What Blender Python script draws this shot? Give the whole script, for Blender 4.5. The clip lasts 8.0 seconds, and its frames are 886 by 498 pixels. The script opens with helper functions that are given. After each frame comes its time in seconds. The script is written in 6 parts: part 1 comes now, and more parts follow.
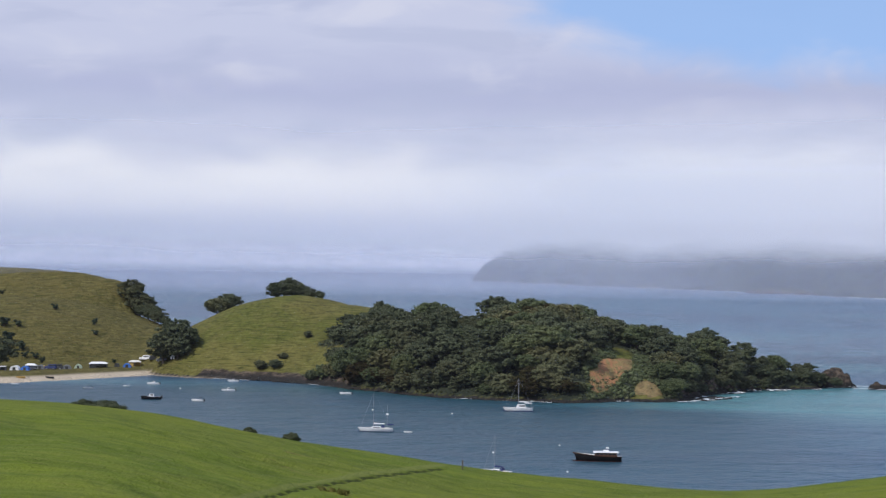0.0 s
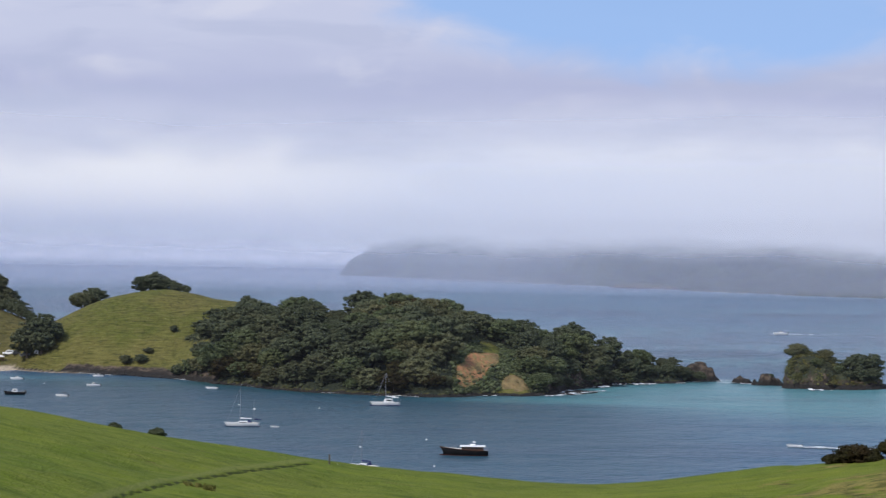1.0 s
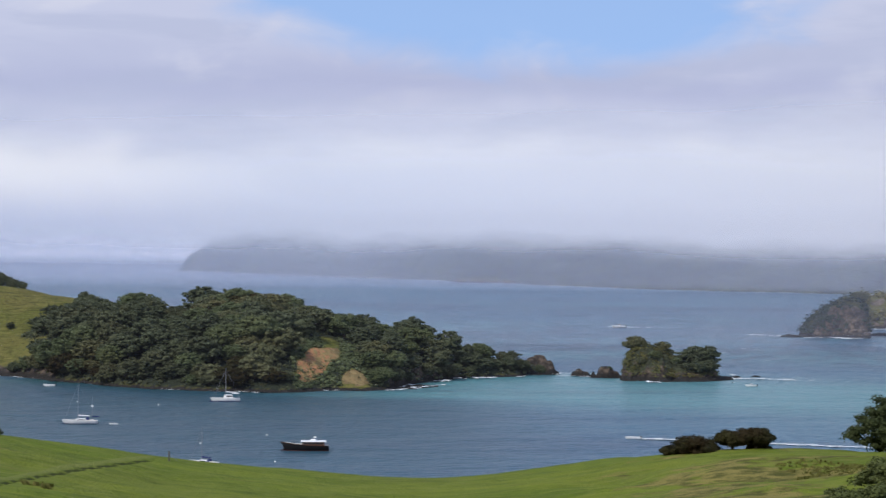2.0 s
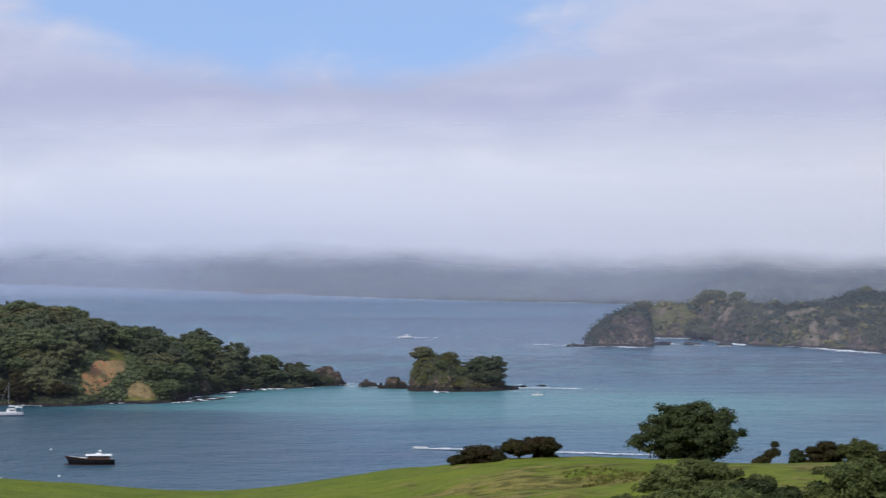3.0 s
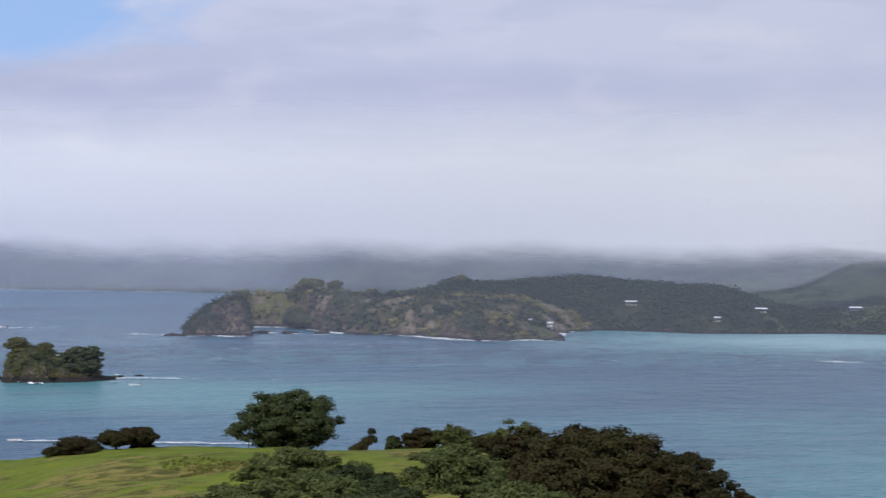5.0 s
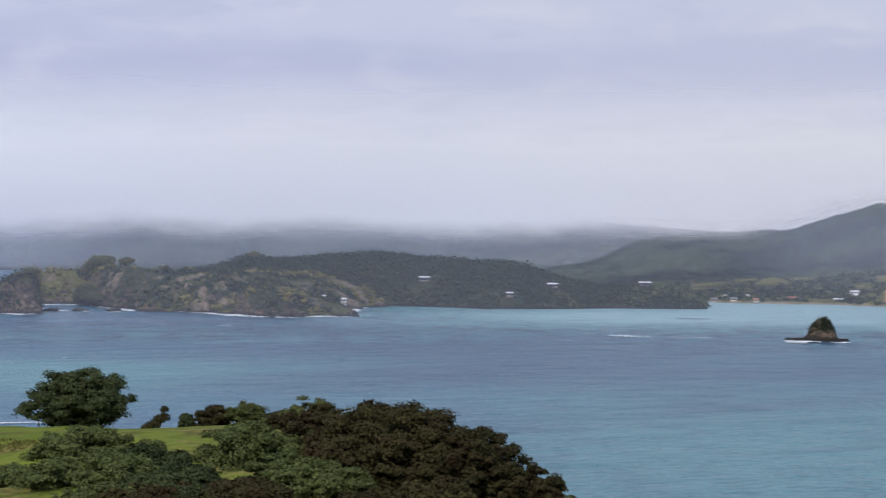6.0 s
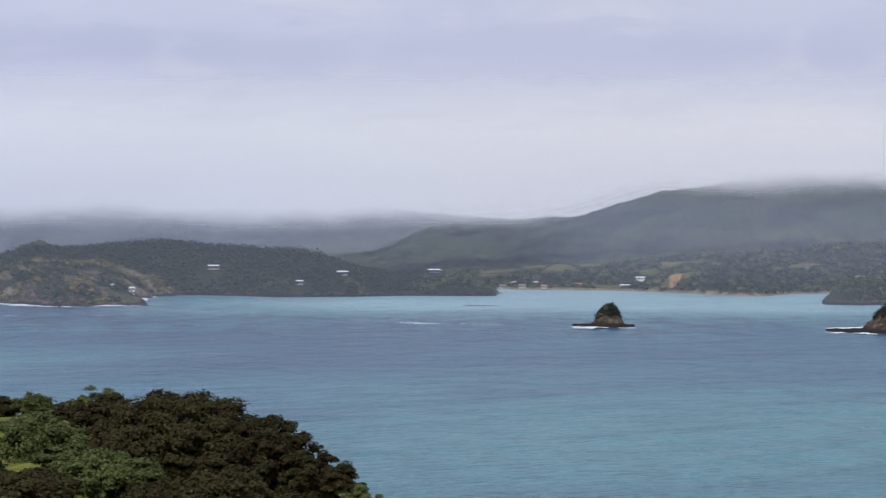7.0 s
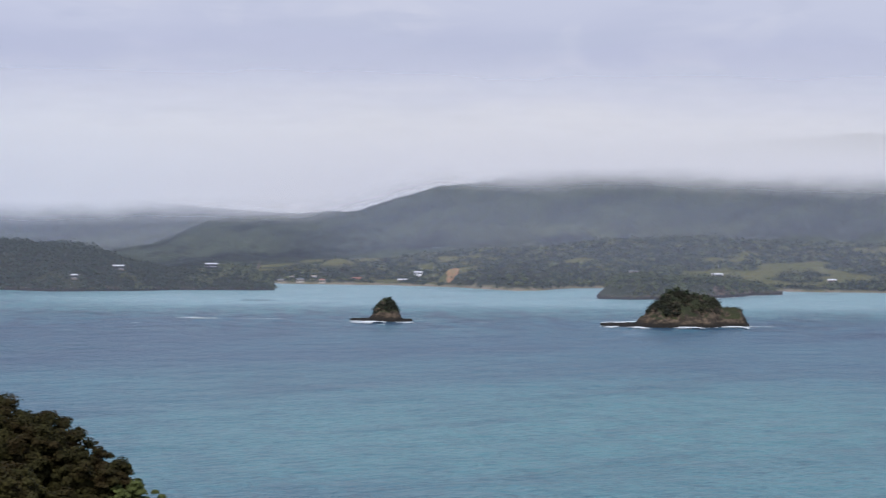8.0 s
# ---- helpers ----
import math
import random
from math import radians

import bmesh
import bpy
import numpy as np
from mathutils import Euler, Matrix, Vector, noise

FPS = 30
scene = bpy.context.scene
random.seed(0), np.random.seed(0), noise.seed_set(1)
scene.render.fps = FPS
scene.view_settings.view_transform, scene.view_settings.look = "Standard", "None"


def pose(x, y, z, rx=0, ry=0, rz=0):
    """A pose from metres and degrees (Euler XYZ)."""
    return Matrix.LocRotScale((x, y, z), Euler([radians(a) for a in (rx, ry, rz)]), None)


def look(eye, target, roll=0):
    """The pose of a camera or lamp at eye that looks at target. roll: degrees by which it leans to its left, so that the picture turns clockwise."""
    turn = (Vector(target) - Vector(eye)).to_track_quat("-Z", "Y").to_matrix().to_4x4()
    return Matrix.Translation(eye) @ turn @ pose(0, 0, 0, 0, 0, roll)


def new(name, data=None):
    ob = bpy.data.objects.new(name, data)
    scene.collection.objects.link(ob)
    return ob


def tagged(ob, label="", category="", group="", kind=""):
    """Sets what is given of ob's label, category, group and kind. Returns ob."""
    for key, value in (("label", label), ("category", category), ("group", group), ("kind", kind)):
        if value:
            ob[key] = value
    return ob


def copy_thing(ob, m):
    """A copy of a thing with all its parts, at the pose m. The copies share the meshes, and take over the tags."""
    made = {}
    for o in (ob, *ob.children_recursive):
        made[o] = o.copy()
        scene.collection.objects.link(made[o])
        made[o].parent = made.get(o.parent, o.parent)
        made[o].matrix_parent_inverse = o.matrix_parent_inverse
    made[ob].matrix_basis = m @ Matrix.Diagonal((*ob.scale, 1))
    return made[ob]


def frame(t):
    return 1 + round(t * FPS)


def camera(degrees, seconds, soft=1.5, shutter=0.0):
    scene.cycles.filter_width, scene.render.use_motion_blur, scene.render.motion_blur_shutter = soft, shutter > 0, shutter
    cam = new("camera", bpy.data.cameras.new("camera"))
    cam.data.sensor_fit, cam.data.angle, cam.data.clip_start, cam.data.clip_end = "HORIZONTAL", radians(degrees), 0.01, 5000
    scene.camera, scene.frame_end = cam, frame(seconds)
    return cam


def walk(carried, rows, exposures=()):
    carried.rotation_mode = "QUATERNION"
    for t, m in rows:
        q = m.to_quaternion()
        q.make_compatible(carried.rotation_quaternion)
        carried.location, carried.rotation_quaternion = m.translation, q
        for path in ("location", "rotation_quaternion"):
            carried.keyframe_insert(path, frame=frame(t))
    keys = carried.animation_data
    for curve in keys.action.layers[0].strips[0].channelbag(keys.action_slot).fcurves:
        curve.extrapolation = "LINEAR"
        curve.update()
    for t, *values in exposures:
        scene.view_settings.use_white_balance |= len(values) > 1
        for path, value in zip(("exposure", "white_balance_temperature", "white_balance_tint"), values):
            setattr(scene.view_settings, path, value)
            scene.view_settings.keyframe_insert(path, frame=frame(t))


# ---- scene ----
# the camera: one lens, turning on the spot on a hilltop 41 m above the bay
FOV = 23.32
EYE = Vector((0.0, 0.0, 41.0))
cam = camera(FOV, 8.0, 1.3, FPS / 130)
# seconds, heading (clockwise from +y), pitch, roll in degrees
ROWS = [
    (0.0, 0.028, 0.206, 0.732), (0.5, 1.405, 0.210, 0.666), (1.0, 3.567, 0.107, 0.85), (1.2, 4.294, 0.09, 0.75), (2.3, 9.206, -0.03, 0.6),
    (2.5, 10.144, -0.031, 0.541), (3.0, 13.499, 0.366, 0.473), (3.5, 15.710, 0.316, 0.662),
    (4.0, 18.486, 0.095, 0.155), (4.3, 19.75, 0.13, 0.28), (4.5, 21.039, 0.166, 0.402), (5.0, 24.182, 0.164, 0.515), (5.2, 25.43, 0.17, 0.48), (6.3, 31.447, -0.674, 0.532),
    (6.5, 32.738, -0.754, 0.633), (7.0, 35.300, -0.723, 0.235), (7.5, 38.067, -0.926, 0.309),
    (8.0, 41.219, -0.836, 0.474),
]


def heading(az, pitch=0.0):
    a, p = radians(az), radians(pitch)
    return Vector((math.sin(a) * math.cos(p), math.cos(a) * math.cos(p), math.sin(p)))


walk(cam, [(t, look(EYE, EYE + heading(az, pitch), roll)) for t, az, pitch, roll in ROWS],
     exposures=[(0.0, 0.0), (8.0, 0.0)])

# ---- world, sun ----
SUN_AZ, SUN_EL = -128.0, 48.0
sun_data = bpy.data.lights.new("sun", "SUN")
sun_data.energy, sun_data.angle, sun_data.color = 2.8, radians(3.0), (1.0, 0.95, 0.86)
sun = new("sun", sun_data)
sun.matrix_world = look(heading(SUN_AZ, SUN_EL) * 400, (0, 0, 0))


class Nodes:
    """Short hand for building node trees."""

    def __init__(self, tree):
        self.tree, self.n, self.l = tree, tree.nodes, tree.links
        self.n.clear()

    def add(self, kind, **inputs):
        node = self.n.new(kind)
        for key, value in inputs.items():
            self.put(node.inputs[key.replace("_", " ")], value)
        return node

    def put(self, socket, value):
        if isinstance(value, bpy.types.NodeSocket):
            self.l.new(value, socket)
        else:
            socket.default_value = value

    def math(self, op, a, b=0.0, c=0.0, clamp=False):
        node = self.n.new("ShaderNodeMath")
        node.operation, node.use_clamp = op, clamp
        for socket, value in zip(node.inputs, (a, b, c)):
            self.put(socket, value)
        return node.outputs[0]

    def vmath(self, op, a, b=(0, 0, 0)):
        node = self.n.new("ShaderNodeVectorMath")
        node.operation = op
        self.put(node.inputs[0], a)
        self.put(node.inputs[1], b)
        return node.outputs[0]

    def mix(self, fac, a, b, mode="MIX"):
        node = self.n.new("ShaderNodeMix")
        node.data_type, node.blend_type = "RGBA", mode
        self.put(node.inputs[0], fac)
        for socket, value in ((node.inputs[6], a), (node.inputs[7], b)):
            self.put(socket, (*value, 1.0) if isinstance(value, tuple) and len(value) == 3 else value)
        return node.outputs[2]

    def ramp(self, x, lo, hi, a=0.0, b=1.0):
        node = self.n.new("ShaderNodeMapRange")
        node.interpolation_type = "SMOOTHSTEP"
        for socket, value in zip(node.inputs[:5], (x, lo, hi, a, b)):
            self.put(socket, value)
        return node.outputs[0]

    def noise(self, vec, scale, detail=4.0, rough=0.55, distort=0.0):
        node = self.n.new("ShaderNodeTexNoise")
        self.put(node.inputs["Vector"], vec)
        for key, value in (("Scale", scale), ("Detail", detail), ("Roughness", rough), ("Distortion", distort)):
            self.put(node.inputs[key], value)
        return node.outputs[0]

    def xyz(self, vec):
        node = self.n.new("ShaderNodeSeparateXYZ")
        self.put(node.inputs[0], vec)
        return node.outputs

    def vec(self, x, y, z):
        node = self.n.new("ShaderNodeCombineXYZ")
        for socket, value in zip(node.inputs, (x, y, z)):
            self.put(socket, value)
        return node.outputs[0]


world = bpy.data.worlds.new("sky")
world.use_nodes = True
scene.world = world
w = Nodes(world.node_tree)
sky = w.n.new("ShaderNodeTexSky")
sky.sky_type, sky.sun_disc = "NISHITA", False
sky.sun_elevation, sky.sun_rotation = radians(SUN_EL), radians(SUN_AZ)
sky.air_density, sky.dust_density = 1.0, 1.0
blue = w.vmath("SCALE", sky.outputs[0])
blue.node.inputs["Scale"].default_value = 0.232
to_sky = w.n.new("ShaderNodeTexCoord").outputs["Generated"]
sx, sy, sz = w.xyz(to_sky)
# seen through the gap: the deep blue of the upper sky
w.l.new(w.vmath("NORMALIZE", w.vec(sx, sy, w.math("ADD", sz, 0.45))), sky.inputs[0])
az_deg = w.math("MULTIPLY", w.math("ARCTAN2", sx, sy), 57.2958)
el_deg = w.math("MULTIPLY", w.math("ARCSINE", sz), 57.2958)
# cloud streaks, drawn out along the horizon
sheet_vec = w.vec(w.math("MULTIPLY", az_deg, 0.11), w.math("MULTIPLY", el_deg, 0.42), 0.0)
n_big = w.noise(sheet_vec, 1.0, 3.0, 0.5, 0.3)
n_mid = w.noise(w.vec(w.math("MULTIPLY", az_deg, 0.3), w.math("MULTIPLY", el_deg, 0.65), 4.0), 1.0, 4.0, 0.5, 0.4)
n_fine = w.math("ADD", w.math("MULTIPLY", n_big, 0.6), w.math("MULTIPLY", n_mid, 0.4))
# bright low bank, greyer lavender deck above
el_wob = w.math("ADD", el_deg, w.math("MULTIPLY", w.math("SUBTRACT", n_fine, 0.5), 3.4))
cloud = w.mix(w.ramp(el_wob, -0.3, 1.2), (0.62, 0.635, 0.70), (0.76, 0.76, 0.79))
cloud = w.mix(w.ramp(el_wob, 2.0, 3.1), cloud, (0.455, 0.485, 0.635))
cloud = w.mix(w.ramp(el_wob, 3.1, 4.3), cloud, (0.375, 0.408, 0.580))
cloud = w.mix(w.ramp(el_wob, 4.2, 5.8), cloud, (0.455, 0.488, 0.640))
cloud = w.mix(w.ramp(n_mid, 0.5, 0.75, 0.0, 0.35), cloud, (0.63, 0.635, 0.71))
# torn streaks under the deck
n_torn = w.noise(w.vec(w.math("MULTIPLY", az_deg, 0.22), w.math("MULTIPLY", el_deg, 0.95), 9.0), 1.0, 4.0, 0.52, 0.6)
cloud = w.mix(w.math("MULTIPLY", w.ramp(n_torn, 0.46, 0.64, 0.0, 0.55), w.ramp(el_wob, 1.4, 3.0)), cloud, (0.375, 0.415, 0.575))
cloud = w.mix(w.ramp(az_deg, 12.0, 42.0, 0.0, 0.38), cloud, (0.45, 0.475, 0.57))
low_right = w.math("MULTIPLY", w.ramp(az_deg, 16.0, 36.0, 0.0, 0.85), w.ramp(el_wob, 3.2, 1.0))
cloud = w.mix(low_right, cloud, (0.435, 0.44, 0.475))
cloud = w.mix(w.math("MULTIPLY", w.ramp(az_deg, 18.0, 4.0, 0.0, 0.32), w.ramp(el_wob, 3.0, 1.4)), cloud, (0.83, 0.83, 0.86))
# the gap of blue sky
hole_x = w.math("DIVIDE", w.math("SUBTRACT", az_deg, 9.7), 8.9)
hole_y = w.math("DIVIDE", w.math("SUBTRACT", el_deg, 7.8), 3.15)
hole = w.math("SQRT", w.math("ADD", w.math("MULTIPLY", hole_x, hole_x), w.math("MULTIPLY", hole_y, hole_y)))
hole = w.math("ADD", hole, w.math("MULTIPLY", w.math("SUBTRACT", n_mid, 0.5), 0.7))
gap = w.ramp(hole, 1.08, 0.72, 0.0, 0.93)
gap = w.math("MAXIMUM", gap, w.ramp(w.math("ADD", el_deg, w.math("MULTIPLY", n_big, 40.0)), 45.0, 60.0, 0.0, 0.6))
final = w.mix(gap, cloud, blue)
bg = w.add("ShaderNodeBackground", Color=final, Strength=1.22)
w.l.new(bg.outputs[0], w.add("ShaderNodeOutputWorld").inputs[0])

# ---- materials ----
MATS = {}


def surface(name, build, rough=0.8, spec=0.3, metal=0.0, bump=None):
    """A principled material; build(nodes, position) gives the colour socket, bump(nodes, position) a height and its depth."""
    if name in MATS:
        return MATS[name]
    m = bpy.data.materials.new(name)
    m.use_nodes = True
    k = Nodes(m.node_tree)
    pos = k.n.new("ShaderNodeNewGeometry").outputs["Position"]
    col = build(k, pos)
    p = k.add("ShaderNodeBsdfPrincipled", Base_Color=col if isinstance(col, bpy.types.NodeSocket) else (*col, 1.0), Roughness=rough, Metallic=metal)
    p.inputs["Specular IOR Level"].default_value = spec
    if bump:
        height, depth = bump(k, pos)
        b = k.add("ShaderNodeBump", Height=height, Strength=1.0, Distance=depth)
        k.l.new(b.outputs[0], p.inputs["Normal"])
    k.l.new(p.outputs[0], k.add("ShaderNodeOutputMaterial").inputs[0])
    MATS[name] = m
    return m


def attr(k, name):
    node = k.n.new("ShaderNodeAttribute")
    node.attribute_name = name
    return node.outputs["Fac"]


def mottled(a, b, scale, fine=None, lo=0.35, hi=0.65):
    """Colour that wanders between a and b at two sizes."""
    def build(k, pos):
        c = k.mix(k.ramp(k.noise(pos, scale, 3), lo, hi), a, b)
        g = k.noise(pos, fine or scale * 9, 3)
        return k.mix(k.ramp(g, 0.25, 0.8, 0.0, 0.35), c, tuple(0.55 * v for v in a))
    return build


def rock_colours(k, pos, tide=1.6):
    """Layered brown rock: dark and wet in the tide zone, ochre above."""
    px, py, pz = k.xyz(pos)
    low = k.noise(k.vec(px, py, k.math("MULTIPLY", pz, 3.0)), 0.16, 5, 0.6)
    c = k.mix(k.ramp(low, 0.35, 0.65), (0.054, 0.044, 0.036), (0.145, 0.110, 0.083))
    c = k.mix(k.ramp(k.noise(pos, 0.55, 5, 0.7), 0.42, 0.6, 0.0, 0.85), c, (0.026, 0.023, 0.020))
    return k.mix(k.ramp(k.math("ADD", pz, k.math("MULTIPLY", low, 1.2)), tide, tide + 1.2), (0.024, 0.022, 0.020), c)


def land_colour(grass_a, grass_b):
    """Grass on the gentle slopes, bare rock on the steep ones; sand and wood floor where the land has them."""
    def build(k, pos):
        px, py, pz = k.xyz(pos)
        c = k.mix(k.ramp(k.noise(pos, 0.035, 4), 0.35, 0.65), grass_a, grass_b)
        # western hill: browner grass, darkened further to paint in a cloud's shadow
        c = k.mix(k.ramp(px, -75.0, -105.0, 0.0, 0.9), c, k.mix(k.noise(pos, 0.06, 4), (0.080, 0.070, 0.022), (0.130, 0.104, 0.036)))
        c = k.mix(k.ramp(k.noise(pos, 0.22, 4, 0.6), 0.35, 0.75, 0.0, 0.6), c, (0.105, 0.092, 0.030))
        streak = k.noise(k.vec(k.math("MULTIPLY", px, 0.5), py, k.math("MULTIPLY", pz, 4.0)), 0.5, 3)
        c = k.mix(k.ramp(streak, 0.48, 0.7, 0.0, 0.6), c, (0.055, 0.062, 0.014))
        tread = k.noise(k.vec(k.math("MULTIPLY", px, 0.7), py, k.math("MULTIPLY", pz, 7.0)), 0.32, 4, 0.65)
        c = k.mix(k.ramp(tread, 0.52, 0.68, 0.0, 0.55), c, (0.19, 0.17, 0.06))
        c = k.mix(k.ramp(tread, 0.47, 0.34, 0.0, 0.7), c, (0.036, 0.040, 0.012))
        c = k.mix(k.ramp(k.noise(pos, 0.75, 4, 0.65), 0.54, 0.70, 0.0, 0.6), c, (0.044, 0.042, 0.014))
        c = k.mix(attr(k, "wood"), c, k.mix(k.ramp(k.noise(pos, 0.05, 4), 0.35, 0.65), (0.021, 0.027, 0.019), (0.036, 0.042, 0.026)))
        sand = k.mix(k.noise(pos, 0.8, 3), (0.42, 0.34, 0.25), (0.52, 0.45, 0.35))
        c = k.mix(k.ramp(k.math("ADD", attr(k, "bare"), k.math("MULTIPLY", k.math("SUBTRACT", k.noise(pos, 0.25, 4), 0.5), 0.9)), 0.4, 0.6), c, rock_colours(k, pos))
        clay = k.mix(k.ramp(k.noise(k.vec(px, k.math("MULTIPLY", py, 0.4), k.math("MULTIPLY", pz, 0.4)), 0.7, 5, 0.65), 0.4, 0.6), (0.33, 0.165, 0.085), (0.22, 0.17, 0.075))
        clay = k.mix(k.math("MULTIPLY", k.ramp(px, 52.0, 57.0, 0.0, 0.85), k.ramp(px, 120.0, 140.0, 1.0, 0.0)), clay, k.mix(k.ramp(k.noise(pos, 0.5, 4, 0.6), 0.4, 0.6), (0.20, 0.155, 0.075), (0.12, 0.10, 0.05)))
        c = k.mix(k.ramp(k.math("ADD", attr(k, "clay"), k.math("MULTIPLY", k.math("SUBTRACT", k.noise(pos, 0.16, 5, 0.65), 0.5), 1.6)), 0.35, 0.65), c, clay)
        return k.mix(attr(k, "sand"), c, sand)
    return build


def land_bump(k, pos):
    a = k.noise(pos, 0.5, 5, 0.6)
    return k.math("ADD", a, k.math("MULTIPLY", k.noise(pos, 0.12, 3), 2.0)), 1.3


PASTURE = surface("pasture", land_colour((0.096, 0.108, 0.022), (0.138, 0.126, 0.036)), 0.95, 0.1, bump=land_bump)
FARLAND = surface("bush_country", land_colour((0.075, 0.085, 0.030), (0.12, 0.115, 0.05)), 0.95, 0.1, bump=land_bump)


def mountain_colour(k, pos):
    """Dark closed bush with paler regrowth, slips of bare rock and rough pasture low down."""
    px, py, pz = k.xyz(pos)
    c = k.mix(k.ramp(k.noise(pos, 0.012, 5, 0.6), 0.38, 0.62), (0.018, 0.026, 0.020), (0.046, 0.058, 0.036))
    c = k.mix(k.ramp(k.noise(pos, 0.07, 5, 0.7), 0.42, 0.66, 0.0, 0.5), c, (0.068, 0.080, 0.050))
    c = k.mix(k.ramp(k.noise(pos, 0.11, 4, 0.65), 0.5, 0.36, 0.0, 0.5), c, (0.012, 0.017, 0.014))
    slip = k.noise(k.vec(px, py, k.math("MULTIPLY", pz, 0.5)), 0.022, 5, 0.65)
    c = k.mix(k.ramp(slip, 0.64, 0.74, 0.0, 0.35), c, (0.18, 0.16, 0.13))
    return k.mix(attr(k, "clay"), c, k.mix(k.noise(pos, 0.05, 3), (0.085, 0.10, 0.035), (0.12, 0.125, 0.05)))


BUSHLAND = surface("mountain_bush", mountain_colour, 0.95, 0.05, bump=lambda k, pos: (k.math("ADD", k.noise(pos, 0.09, 5, 0.65), k.math("MULTIPLY", k.noise(pos, 0.02, 3), 2.0)), 4.0))
ROCK = surface("rock", rock_colours, 0.85, 0.3, bump=lambda k, pos: (k.noise(pos, 0.8, 6, 0.65), 0.6))


def near_grass(k, pos):
    px, py, pz = k.xyz(pos)
    c = k.mix(k.ramp(k.noise(pos, 0.03, 3), 0.35, 0.65), (0.094, 0.138, 0.013), (0.125, 0.154, 0.020))
    streak = k.noise(k.vec(k.math("MULTIPLY", px, 0.25), k.math("MULTIPLY", py, 0.9), pz), 0.35, 5, 0.6)
    c = k.mix(k.ramp(streak, 0.42, 0.68, 0.0, 0.65), c, (0.056, 0.088, 0.010))
    comb = k.noise(k.vec(k.math("MULTIPLY", px, 0.3), k.math("MULTIPLY", py, 1.3), k.math("MULTIPLY", pz, 2.0)), 0.9, 4, 0.65)
    c = k.mix(k.ramp(comb, 0.5, 0.66, 0.0, 0.6), c, (0.165, 0.180, 0.040))
    c = k.mix(k.ramp(comb, 0.48, 0.34, 0.0, 0.55), c, (0.045, 0.070, 0.010))
    c = k.mix(k.ramp(k.noise(pos, 2.2, 4), 0.4, 0.75, 0.0, 0.4), c, (0.115, 0.14, 0.03))
    lush = k.noise(k.vec(k.math("MULTIPLY", px, 0.16), k.math("MULTIPLY", py, 0.6), pz), 0.16, 5, 0.65)
    c = k.mix(k.ramp(lush, 0.47, 0.62, 0.0, 0.42), c, (0.165, 0.190, 0.024))
    dry = k.ramp(k.math("ADD", attr(k, "dry"), k.math("MULTIPLY", k.math("SUBTRACT", k.noise(k.vec(k.math("MULTIPLY", px, 0.5), py, pz), 0.22, 5, 0.72), 0.5), 3.4)), 0.4, 0.75, 0.0, 0.85)
    c = k.mix(dry, c, k.mix(k.ramp(k.noise(k.vec(k.math("MULTIPLY", px, 0.4), py, k.math("MULTIPLY", pz, 2.0)), 0.7, 4, 0.65), 0.4, 0.6), (0.20, 0.165, 0.055), (0.060, 0.058, 0.018)))
    # the bank's shadow along the track painted as a dark line
    c = k.mix(k.ramp(attr(k, "bank_shade"), 0.3, 0.7, 0.0, 0.9), c, (0.022, 0.030, 0.008))
    return k.mix(k.ramp(attr(k, "track"), 0.3, 0.7, 0.0, 0.7), c, (0.15, 0.17, 0.045))


GRASS = surface("meadow_grass", near_grass, 0.95, 0.1, bump=lambda k, pos: (k.math("ADD", k.noise(pos, 3.0, 4), k.math("MULTIPLY", k.noise(pos, 0.4, 3), 2.0)), 0.25))


